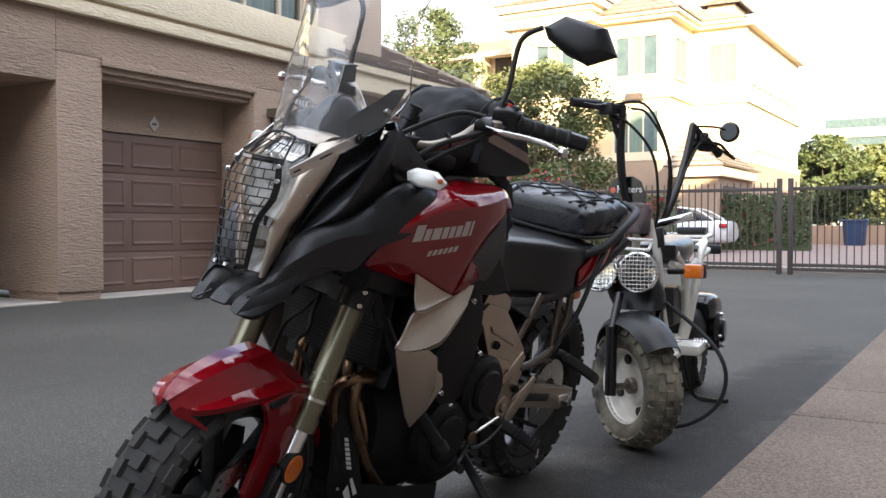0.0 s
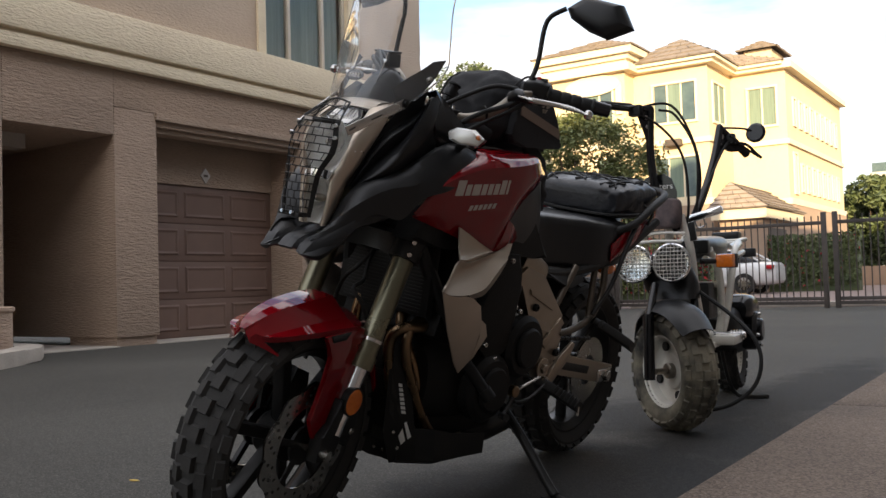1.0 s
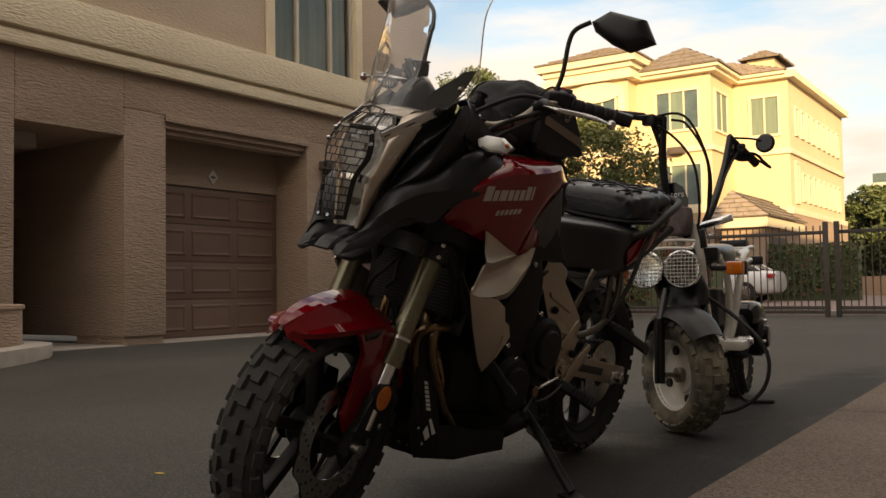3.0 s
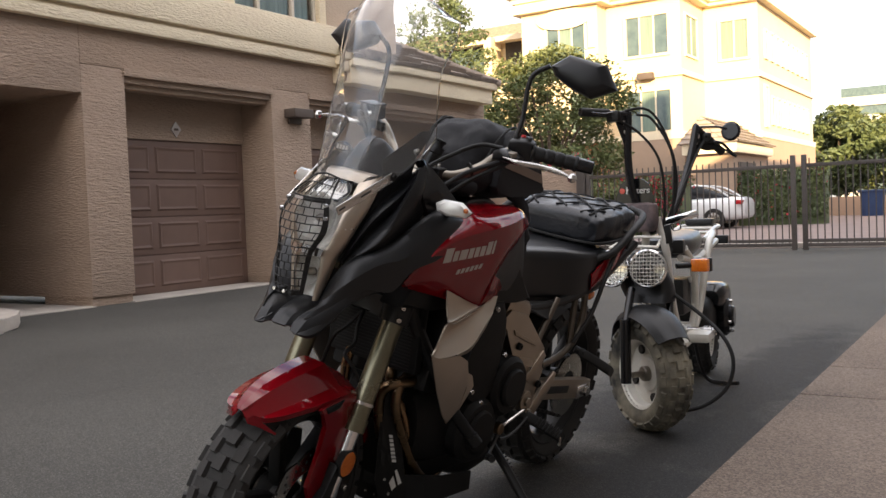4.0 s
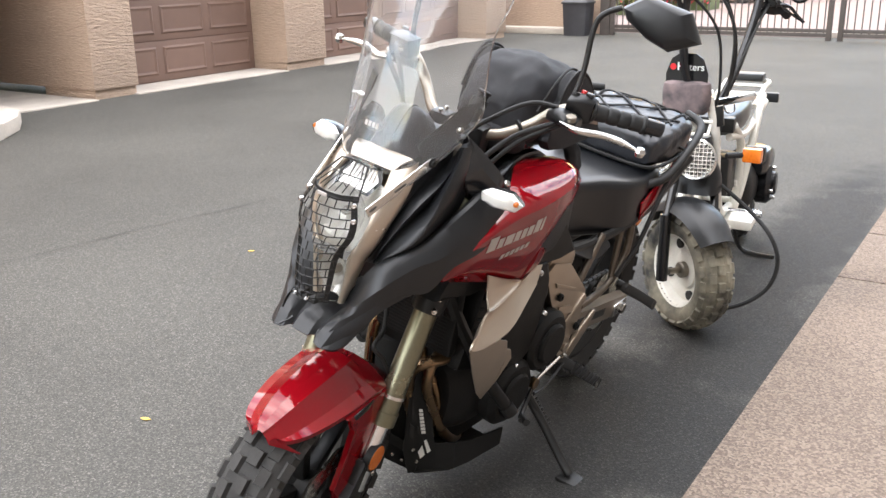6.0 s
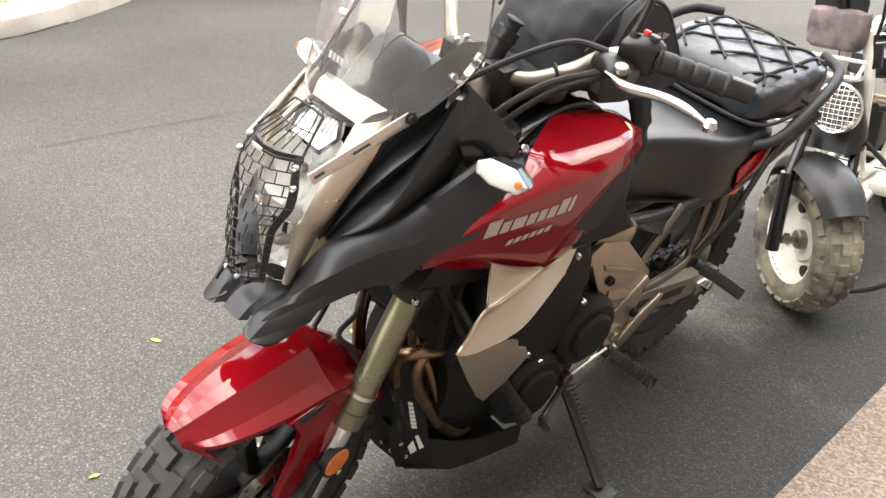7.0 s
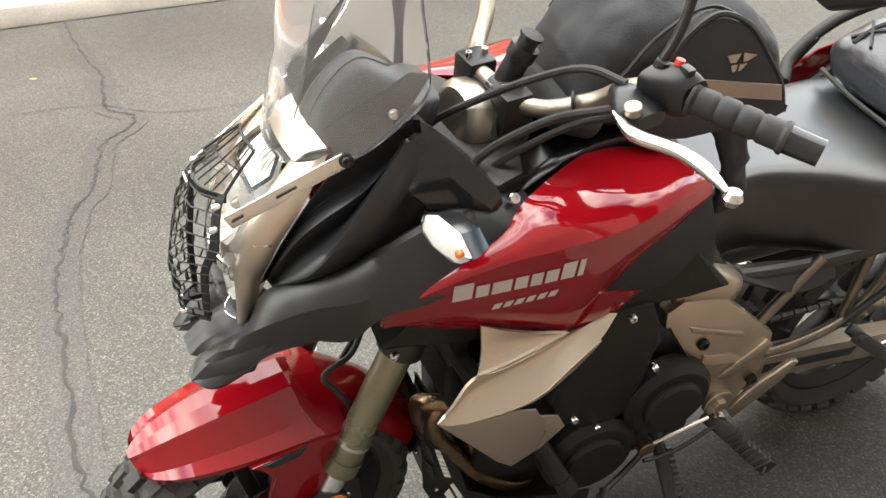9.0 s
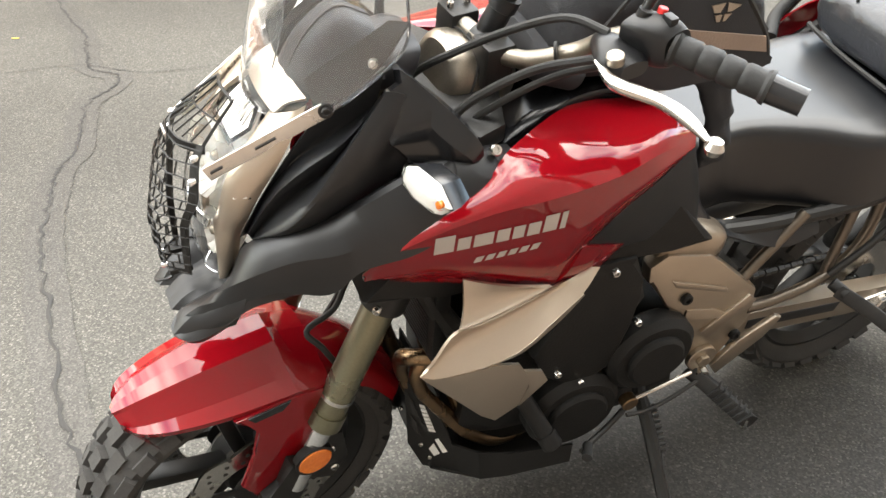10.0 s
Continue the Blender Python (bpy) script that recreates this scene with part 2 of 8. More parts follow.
M_RED = mat("red_metallic_paint", (0.19, 0.0025, 0.006), (0.15, 0.002, 0.005), 0.5, spec=0.0, metal=0.0, scale=6, fine=900, bump=0.0, coat=1.0, rvar=0.04)
M_PLASTIC = mat("black_textured_plastic", (0.0065, 0.0069, 0.0079), (0.0098, 0.0103, 0.0116), 0.4, scale=14, fine=900, bump=0.2, depth=0.0005, rvar=0.06, spec=0.4)
M_GLOSSBLK = mat("gloss_black", (0.008, 0.0083, 0.0095), (0.012, 0.0125, 0.014), 0.2, scale=14, fine=300, bump=0.0, rvar=0.05, spec=0.45)
M_BLKMETAL = mat("black_painted_metal", (0.011, 0.011, 0.011), (0.017, 0.0163, 0.0156), 0.38, spec=0.25, metal=0.0, scale=22, fine=350, bump=0.3, depth=0.0008, rvar=0.12)
M_ENGINE = mat("engine_black", (0.007, 0.0069, 0.0068), (0.011, 0.0107, 0.0103), 0.5, spec=0.16, metal=0.0, scale=18, fine=260, bump=0.5, depth=0.001, rvar=0.12)
M_SILVER = mat("champagne_silver_paint", (0.5, 0.43, 0.355), (0.45, 0.39, 0.32), 0.42, metal=0.95, scale=8, fine=700, bump=0.08, depth=0.0003, rvar=0.06)
M_ALU = mat("bare_aluminium", (0.34, 0.3, 0.25), (0.24, 0.215, 0.18), 0.4, metal=0.95, scale=20, fine=400, bump=0.15, depth=0.0004, rvar=0.1)
M_TUBE = mat("brown_steel_tube", (0.15, 0.125, 0.1), (0.1, 0.085, 0.07), 0.36, metal=0.9, scale=20, fine=300, bump=0.1, depth=0.0003)
M_PLATE = mat("dull_champagne_paint", (0.36, 0.3, 0.235), (0.31, 0.26, 0.205), 0.36, metal=0.9, scale=8, fine=600, bump=0.1, depth=0.0003, rvar=0.06)
M_LAMPW = mat("pale_lamp_reflector", (0.85, 0.84, 0.8), (0.75, 0.74, 0.7), 0.22, metal=0.25, scale=60, fine=260, bump=0.4, depth=0.001)
M_STEEL = mat("brushed_steel", (0.62, 0.6, 0.57), (0.5, 0.48, 0.45), 0.25, metal=1.0, scale=20, fine=500, bump=0.1, depth=0.0003)
M_CHROME = mat("chrome", (0.8, 0.8, 0.8), (0.72, 0.72, 0.73), 0.07, metal=1.0, scale=12, fine=200, bump=0.0, rvar=0.04)
M_FORK = mat("olive_anodised_fork", (0.2, 0.19, 0.13), (0.16, 0.15, 0.1), 0.3, metal=0.8, scale=10, fine=200, bump=0.05, depth=0.0003)
M_HEADER = mat("heat_tinted_pipe", (0.25, 0.155, 0.08), (0.17, 0.12, 0.075), 0.28, metal=0.9, scale=9, fine=90, bump=0.1, depth=0.0005)
M_TYRE = mat("tyre_rubber", (0.02, 0.019, 0.018), (0.034, 0.032, 0.03), 0.85, scale=18, fine=220, bump=0.5, depth=0.001)
M_RUBBER = mat("black_rubber", (0.012, 0.012, 0.012), (0.02, 0.02, 0.02), 0.55, scale=30, fine=260, bump=0.3, depth=0.0008, spec=0.25)
M_VINYL = mat("seat_vinyl", (0.0032, 0.0036, 0.0048), (0.005, 0.0056, 0.0072), 0.33, scale=16, fine=520, bump=0.2, depth=0.0006, rvar=0.05, spec=0.5)
M_FABRIC = mat("black_nylon", (0.0085, 0.0088, 0.011), (0.013, 0.0136, 0.0168), 0.8, scale=10, fine=600, bump=0.7, depth=0.0012)
M_WEB = mat("shiny_bag_vinyl", (0.014, 0.0158, 0.02), (0.022, 0.0245, 0.03), 0.34, scale=14, fine=60, bump=0.4, depth=0.004)
M_TAN = mat("tan_strip", (0.24, 0.18, 0.14), (0.2, 0.15, 0.12), 0.8, scale=10, fine=300, bump=0.3)
M_WHITEP = mat("white_frame_paint", (0.72, 0.7, 0.64), (0.62, 0.6, 0.54), 0.4, scale=12, fine=120, bump=0.1, coat=0.3)
M_CAMO = mat("camouflage_cloth", (0.2, 0.15, 0.15), (0.05, 0.045, 0.05), 0.9, scale=16, fine=40, bump=0.4, fine_mix=0.15)
M_MUDTYRE = mat("muddy_tyre", (0.02, 0.02, 0.02), (0.3, 0.27, 0.2), 0.9, scale=7, fine=60, bump=0.5, fine_mix=0.12)
M_MIRROR = mat("mirror_glass", (0.85, 0.86, 0.88), (0.85, 0.86, 0.88), 0.02, metal=1.0, bump=0, rvar=0.0)
M_GLASS = glass("clear_lens", (1, 1, 1), 0.0, 1.3)
# small diffuse share paints in a whitish sky reflection along with the scuffs
M_SCREEN = glass("scuffed_sheen_screen", (0.96, 0.97, 0.98), 0.0, 1.4, 0.03)
M_SMOKE = glass("grey_screen", (0.6, 0.62, 0.65), 0.0, 1.3)
M_WHITE = mat("white_print", (0.8, 0.8, 0.78), (0.74, 0.74, 0.72), 0.5, scale=40, fine=300, bump=0)
M_PRINT = mat("silver_print", (0.5, 0.45, 0.42), (0.46, 0.42, 0.39), 0.4, metal=0.4, scale=40, fine=300, bump=0)
M_REDBTN = mat("red_button", (0.6, 0.03, 0.03), (0.5, 0.02, 0.02), 0.4, scale=30, fine=200, bump=0)
M_LEAFY = mat("yellow_fallen_leaf", (0.6, 0.42, 0.08), (0.45, 0.3, 0.06), 0.7, scale=40, fine=200, bump=0)
M_CRACK = mat("crack_dark", (0.02, 0.02, 0.02), (0.035, 0.033, 0.03), 0.95, scale=10, fine=90)
M_TAR = speckle("crack_sealer", (0.062, 0.059, 0.0545), (0.047, 0.045, 0.042), (0.083, 0.079, 0.072), 240.0, 0.85, 0.3, 0.003, 0.7, 0.8, 1.4)


M_DASH = mat("dash_grey", (0.02, 0.021, 0.024), (0.022, 0.023, 0.026), 0.45, spec=0.25, scale=6, fine=20, bump=0.0, depth=0.0005)
M_FLANK = mat("dark_flank_plastic", (0.012, 0.0108, 0.0096), (0.017, 0.0153, 0.0138), 0.5, spec=0.12, scale=9, fine=60, bump=0.0)


# ---- mesh tools ----
def thing(name, m, label, category, group="", kind=""):
    e = new(name)
    e.empty_display_size = 0.1
    e.matrix_basis = m
    return tagged(e, label, category, group, kind)


def to_mesh(name, bm, material, angle=32):
    bmesh.ops.recalc_face_normals(bm, faces=bm.faces)
    me = bpy.data.meshes.new(name)
    bm.to_mesh(me)
    bm.free()
    me.materials.append(material)
    me.polygons.foreach_set("use_smooth", [True] * len(me.polygons))
    me.set_sharp_from_angle(angle=radians(angle))
    return me


def part(name, bm, material, parent=None, label="", angle=32):
    me = bm if isinstance(bm, bpy.types.Mesh) else to_mesh(name, bm, material, angle)
    ob = new(name, me)
    ob.parent = parent
    if label:
        ob["label"] = label
    return ob


def solid(name, bm, material, label, category, group="", kind="", m=None):
    ob = new(name, to_mesh(name, bm, material))
    if m is not None:
        ob.matrix_basis = m
    return tagged(ob, label, category, group, kind)


def join(*bms):
    out = bmesh.new()
    for b in bms:
        tmp = bpy.data.meshes.new("tmp")
        b.to_mesh(tmp)
        b.free()
        out.from_mesh(tmp)
        bpy.data.meshes.remove(tmp)
    return out


def moved(bm, m):
    bmesh.ops.transform(bm, matrix=m, verts=bm.verts)
    return bm


def lumpy(bm, amp, size, seed=0):
    """Soft creases of cloth: push the skin in and out by a smooth noise."""
    bm.normal_update()
    for v in bm.verts:
        k = noise.noise(v.co / size + Vector((seed, 0, 0))) + 0.5 * noise.noise(v.co / size * 2.3 + Vector((0, seed, 0)))
        v.co += v.normal * amp * k
    return bm


def flip(bm):
    """Mirror across x = 0."""
    for v in bm.verts:
        v.co.x = -v.co.x
    bmesh.ops.reverse_faces(bm, faces=bm.faces)
    return bm


def box(x0, x1, y0, y1, z0, z1, bev=0.0, seg=2):
    bm = bmesh.new()
    bmesh.ops.create_cube(bm, size=1)
    for v in bm.verts:
        v.co = Vector(((x0 + x1) / 2 + v.co.x * (x1 - x0), (y0 + y1) / 2 + v.co.y * (y1 - y0), (z0 + z1) / 2 + v.co.z * (z1 - z0)))
    if bev:
        bmesh.ops.bevel(bm, geom=list(bm.edges), offset=bev, segments=seg, profile=0.6, affect="EDGES")
    return bm


def spline(pts, n=6, closed=False):
    """Catmull-Rom points through pts."""
    pts = [Vector(p) for p in pts]
    k = len(pts)
    out = []
    for i in range(k if closed else k - 1):
        if closed:
            p0, p1, p2, p3 = (pts[(i + j) % k] for j in (-1, 0, 1, 2))
        else:
            p1, p2 = pts[i], pts[i + 1]
            p0 = pts[i - 1] if i else p1 * 2 - p2
            p3 = pts[i + 2] if i + 2 < k else p2 * 2 - p1
        for j in range(n):
            t = j / n
            out.append(0.5 * (2 * p1 + (p2 - p0) * t + (2 * p0 - 5 * p1 + 4 * p2 - p3) * t * t + (3 * p1 - p0 - 3 * p2 + p3) * t ** 3))
    if not closed:
        out.append(pts[-1])
    return out


def tube(pts, r, seg=10, n=6, closed=False, smooth=True, cap=True):
    """A round bar along pts; r may be a list, one radius a point."""
    path = spline(pts, n, closed) if smooth and len(pts) > 2 else [Vector(p) for p in pts]
    k = len(path)
    if isinstance(r, (list, tuple)):
        f = [r[0]] * 0
        for i in range(k):
            u = i / (k - 1) * (len(r) - 1)
            j = min(int(u), len(r) - 2)
            f.append(r[j] + (r[j + 1] - r[j]) * (u - j))
        rad = f
    else:
        rad = [r] * k
    bm = bmesh.new()
    tan0 = (path[1] - path[0]).normalized()
    up = Vector((0, 0, 1)) if abs(tan0.z) < 0.9 else Vector((1, 0, 0))
    nrm = (up - tan0 * up.dot(tan0)).normalized()
    rings = []
    for i, p in enumerate(path):
        if closed:
            tn = (path[(i + 1) % k] - path[i - 1]).normalized()
        else:
            tn = (path[min(i + 1, k - 1)] - path[max(i - 1, 0)]).normalized()
        nrm = (nrm - tn * nrm.dot(tn)).normalized()
        bi = tn.cross(nrm)
        rings.append([bm.verts.new(p + (nrm * math.cos(a) + bi * math.sin(a)) * rad[i]) for a in (2 * math.pi * s / seg for s in range(seg))])
    for i in range(k if closed else k - 1):
        a, b = rings[i], rings[(i + 1) % k]
        for s in range(seg):
            bm.faces.new((a[s], a[(s + 1) % seg], b[(s + 1) % seg], b[s]))
    if cap and not closed:
        bm.faces.new(rings[0][::-1])
        bm.faces.new(rings[-1])
    return bm


def lathe(profile, m=None, seg=32, closed=False):
    """Turn (radius, height) pairs about the z axis, then place by m."""
    bm = bmesh.new()
    rings = []
    for r, h in profile:
        if r < 1e-5:
            rings.append([bm.verts.new((0, 0, h))])
        else:
            rings.append([bm.verts.new((r * math.cos(2 * math.pi * s / seg), r * math.sin(2 * math.pi * s / seg), h)) for s in range(seg)])
    k = len(rings)
    for i in range(k if closed else k - 1):
        a, b = rings[i], rings[(i + 1) % k]
        for s in range(seg):
            q = (s + 1) % seg
            if len(a) == 1 and len(b) == 1:
                continue
            if len(a) == 1:
                bm.faces.new((a[0], b[q], b[s]))
            elif len(b) == 1:
                bm.faces.new((a[s], a[q], b[0]))
            else:
                bm.faces.new((a[s], a[q], b[q], b[s]))
    if not closed:
        for rg in (rings[0], rings[-1]):
            if len(rg) > 2:
                bm.faces.new(rg)
    return moved(bm, m) if m is not None else bm


def rod(p, q, r, seg=14, r2=None):
    return tube([p, q], [r, r if r2 is None else r2], seg)


def disc(p, axis, r, h, seg=28, bev=0.0):
    """A short bevelled cylinder with its middle at p."""
    m = Matrix.Translation(p) @ Vector(axis).to_track_quat("Z", "Y").to_matrix().to_4x4()
    b = bev or min(r, h) * 0.12
    return lathe([(r - b, -h / 2), (r, -h / 2 + b), (r, h / 2 - b), (r - b, h / 2)], m, seg)


def plate(outline, a, b, axis="x", bev=0.0, smooth=0):
    """A plate of that outline between a and b along an axis; the outline is in the other two."""
    if smooth:
        outline = [(p.x, p.y) for p in spline([(u, v, 0) for u, v in outline], smooth, True)]
    bm = bmesh.new()

    def at(u, v, d):
        return {"x": (d, u, v), "y": (u, d, v), "z": (u, v, d)}[axis]
    lo = [bm.verts.new(at(u, v, a)) for u, v in outline]
    hi = [bm.verts.new(at(u, v, b)) for u, v in outline]
    k = len(outline)
    bm.faces.new(lo[::-1])
    bm.faces.new(hi)
    for i in range(k):
        bm.faces.new((lo[i], lo[(i + 1) % k], hi[(i + 1) % k], hi[i]))
    if bev:
        es = [e for e in bm.edges if any(f in e.link_faces for f in bm.faces if len(f.verts) == k) and all(len(f.verts) in (k, 4) for f in e.link_faces)]
        bmesh.ops.bevel(bm, geom=es, offset=bev, segments=2, profile=0.6, affect="EDGES")
    return bm


def net_points(net, nu=5, nv=5, closed_v=False):
    rows = [spline(r, nv, closed_v) for r in net]
    cols = [spline([r[j] for r in rows], nu) for j in range(len(rows[0]))]
    return [[cols[j][i] for j in range(len(cols))] for i in range(len(cols[0]))]


def sheet(net, thick=0.004, nu=5, nv=5):
    """A smooth curved sheet through a net of points, with a thickness."""
    g = net_points(net, nu, nv)
    bm = bmesh.new()
    vs = [[bm.verts.new(p) for p in r] for r in g]
    for i in range(len(vs) - 1):
        for j in range(len(vs[0]) - 1):
            bm.faces.new((vs[i][j], vs[i][j + 1], vs[i + 1][j + 1], vs[i + 1][j]))
    bmesh.ops.recalc_face_normals(bm, faces=bm.faces)
    if thick:
        bmesh.ops.solidify(bm, geom=list(bm.faces), thickness=thick)
    return bm


def shell(net, off, nu=4, nv=4):
    """A curved panel through a net of points, closed at the back at the distance off."""
    g = net_points(net, nu, nv)
    off = Vector(off)
    bm = bmesh.new()
    a = [[bm.verts.new(p) for p in r] for r in g]
    b = [[bm.verts.new(Vector(p) + off) for p in r] for r in g]
    m, k = len(a), len(a[0])
    for i in range(m - 1):
        for j in range(k - 1):
            bm.faces.new((a[i][j], a[i][j + 1], a[i + 1][j + 1], a[i + 1][j]))
            bm.faces.new((b[i][j], b[i + 1][j], b[i + 1][j + 1], b[i][j + 1]))
    for i in range(m - 1):
        for j in (0, k - 1):
            bm.faces.new((a[i][j], a[i + 1][j], b[i + 1][j], b[i][j]))
    for j in range(k - 1):
        for i in (0, m - 1):
            bm.faces.new((a[i][j], a[i][j + 1], b[i][j + 1], b[i][j]))
    return bm


def loft(rings, nu=4, nv=4, cap=True):
    """A closed body skinned over rings of points."""
    g = net_points(rings, nu, nv, True)
    bm = bmesh.new()
    vs = [[bm.verts.new(p) for p in r] for r in g]
    k = len(vs[0])
    for i in range(len(vs) - 1):
        for j in range(k):
            bm.faces.new((vs[i][j], vs[i][(j + 1) % k], vs[i + 1][(j + 1) % k], vs[i + 1][j]))
    if cap:
        bm.faces.new(vs[0][::-1])
        bm.faces.new(vs[-1])
    return bm


def oval(c, a, b, u, v, power=2.6, k=10):
    """A ring of points, superelliptic, round c with half-axes a along u and b along v."""
    c, u, v = Vector(c), Vector(u), Vector(v)
    out = []
    for i in range(k):
        t = 2 * math.pi * i / k
        cs, sn = math.cos(t), math.sin(t)
        out.append(c + u * (a * math.copysign(abs(cs) ** (2 / power), cs)) + v * (b * math.copysign(abs(sn) ** (2 / power), sn)))
    return out


def bolt(p, axis, r=0.006, h=0.006):
    m = Matrix.Translation(p) @ Vector(axis).to_track_quat("Z", "Y").to_matrix().to_4x4()
    return lathe([(r, -h), (r, h * 0.6), (r * 0.8, h), (r * 0.5, h), (r * 0.45, h * 0.4), (0, h * 0.4)], m, 12)


def leaf_cloud(spots, size, seed, count):
    """Small folded leaves scattered about clumps (centre, radius)."""
    rnd = random.Random(seed)
    vs, fs = [], []
    for c, r in spots:
        c = Vector(c)
        for _ in range(count):
            d = Vector((rnd.gauss(0, 1), rnd.gauss(0, 1), rnd.gauss(0, 1))).normalized() * r * (0.55 + 0.5 * rnd.random())
            d.z *= 0.8
            p = c + d
            s = size * rnd.uniform(0.6, 1.4)
            a = Vector((rnd.gauss(0, 1), rnd.gauss(0, 1), rnd.gauss(0, 0.6))).normalized()
            b = a.cross(Vector((rnd.gauss(0, 1), rnd.gauss(0, 1), rnd.gauss(0, 1)))).normalized()
            i = len(vs)
            vs += [p - a * s, p + b * s * 0.45, p + a * s, p - b * s * 0.45]
            fs += [(i, i + 1, i + 2), (i, i + 2, i + 3)]
    me = bpy.data.meshes.new("leaves")
    me.from_pydata(vs, [], fs)
    return me


# ---- ground ----
def slab(name, x0, x1, y0, y1, z0, z1, material, label, category, kind="structure", bev=0.0):
    return solid(name, box(x0, x1, y0, y1, z0, z1, bev), material, label, category, kind=kind)


slab("ground", -400, 400, -200, 700, -0.3, 0.0, M_ASPHALT, "dark grey worn asphalt driveway", "ground")
slab("road", -30, 25, 16.9, 46, -0.02, 0.006, M_PAVER, "pink paved court beyond the gate", "pavement")
walkway = thing("pavement", Matrix(), "brown exposed aggregate walkway beside the asphalt", "pavement", kind="structure")
for i, (a, b) in enumerate(((-8, -2.6), (-2.6, 0.3), (0.3, 2.1), (2.1, 4.19), (4.19, 4.95), (4.95, 7.4), (7.4, 10.4), (10.4, 16.2))):
    part("slab", box(-0.78, 3.4, a + 0.006, b - 0.006, -0.05, 0.014, 0.006), M_AGG, walkway)

# crack across the asphalt, with its patched stain

def ribbon(points, w0, w1, z, jag, seed):
    r = random.Random(seed)
    path = spline([(x, y, z) for x, y in points], 14)
    bm = bmesh.new()
    prev = None
    for i, p in enumerate(path):
        w = r.uniform(w0, w1)
        off = r.uniform(-jag, jag)
        tn = (path[min(i + 1, len(path) - 1)] - path[max(i - 1, 0)]).normalized()
        sd = Vector((-tn.y, tn.x, 0))
        a, b = bm.verts.new(p + sd * (off + w)), bm.verts.new(p + sd * (off - w))
        if prev:
            bm.faces.new((prev[0], prev[1], b, a))
        prev = (a, b)
    return bm


CRACK = [(-1.5, 1.16), (-1.92, 1.13), (-2.51, 1.14), (-2.93, 1.17), (-3.3, 1.24), (-3.44, 1.28), (-3.56, 1.35), (-3.84, 1.4), (-4.05, 1.45), (-4.2, 1.58), (-4.34, 1.62), (-4.5, 1.53), (-4.75, 1.54), (-5.09, 1.57), (-5.59, 1.53), (-6.42, 1.51)]
solid("crack_stain", ribbon(CRACK, 0.055, 0.066, 0.003, 0.004, 3), M_TAR, "dark sealed stain along the crack in the asphalt", "stain", kind="structure")
solid("crack", ribbon(CRACK, 0.0025, 0.0075, 0.006, 0.012, 5), M_CRACK, "dark jagged crack in the asphalt", "crack", kind="structure")
SEAM = [(-4.64, 1.1), (-4.64, 1.3), (-4.58, 1.5), (-4.36, 1.69), (-4.29, 1.83), (-4.24, 2.1), (-4.1, 3.2), (-3.9, 4.2), (-3.6, 5.4), (-3.2, 8.0)]
solid("crack", ribbon(SEAM, 0.001, 0.004, 0.006, 0.006, 6), M_CRACK, "fine crack along the asphalt drive", "crack", kind="structure")


def fallen_leaf(x, y, rz, s):
    out = [(-1, 0), (-0.4, 0.35), (0.3, 0.4), (1, 0.05), (0.3, -0.35), (-0.4, -0.3)]
    solid("fallen_leaf", plate([(u * s, v * s) for u, v in out], 0.002, 0.004, "z"), M_LEAFY, "small dry yellow leaf on the asphalt", "leaf", "fallen leaves", m=pose(x, y, 0.002, 4, 3, rz))


for x, y, rz, s in ((-2.34, 1.76, 20, 0.018), (-1.9, 1.35, 80, 0.013), (-2.0, 2.2, 140, 0.012), (-3.3, 3.2, 40, 0.016), (-2.7, 4.4, 10, 0.015), (-5.2, 1.25, 70, 0.02), (-4.4, 5.2, 100, 0.018)):
    fallen_leaf(x, y, rz, s)

# ---- garage building ----
FX = -8.6     # plane of the facade
DX = -9.2     # plane of the doors


def wall(name, x0, x1, y0, y1, z0, z1, material, label, bev=0.012):
    return solid(name, box(x0, x1, y0, y1, z0, z1, bev), material, label, "wall", kind="structure")


wall("wall_facade_1", -9.6, FX, 3.2, 4.99, 0.0, 3.2, M_STUCCO, "rough brown stucco garage pillar")
wall("wall_facade_2", -13.0, FX, 6.29, 6.87, 0.1, 2.68, M_STUCCO, "rough brown stucco garage pillar")
wall("wall_facade_3", -9.6, FX, 9.3, 10.1, 0.1, 2.68, M_STUCCO, "rough brown stucco garage pillar")
wall("wall_facade_4", -13.0, FX, 14.5, 15.2, 0.1, 2.68, M_STUCCO, "rough brown stucco garage end wall")
for i, (a, b) in enumerate(((6.31, 6.85), (9.32, 10.08), (14.52, 15.18))):
    wall("baseboard_%d" % (i + 1), -9.5, FX - 0.03, a, b, 0.0, 0.1, M_STUCCO, "recessed brown foot of the stucco pillar", 0.0)
wall("wall_lintel_1", -13.0, FX, 4.99, 6.29, 2.36, 3.2, M_STUCCO, "rough brown stucco wall over the dark passage")
wall("wall_lintel_2", -9.6, FX, 6.29, 15.2, 2.683, 3.2, M_STUCCO, "rough brown stucco wall over the garage doors")
wall("wall_far_left", -9.6, FX, -6.0, 3.2, 0.0, 3.2, M_STUCCO, "rough brown stucco garage wall")
# inner walls whose darkness is in the colour, as if unlit
wall("wall_garage_back", DX - 0.6, DX - 0.5, 6.87, 14.5, 0, 3.2, M_INSHADE, "added wall inside the garage, coloured dark for its shade", 0.0)
wall("wall_passage", -13.3, -13.0, 4.0, 7.0, 0, 3.2, M_INSHADE, "back wall of the passage, its shade put into the colour")
wall("wall_passage_side", -13.0, -9.6, 4.79, 4.99, 0, 2.36, M_STUCCO, "brown side wall of the passage")
wall("wall_upper", -9.4, FX, -6.0, 8.52, 3.2, 6.3, M_STUCCO_UP, "tan stucco upper wall")
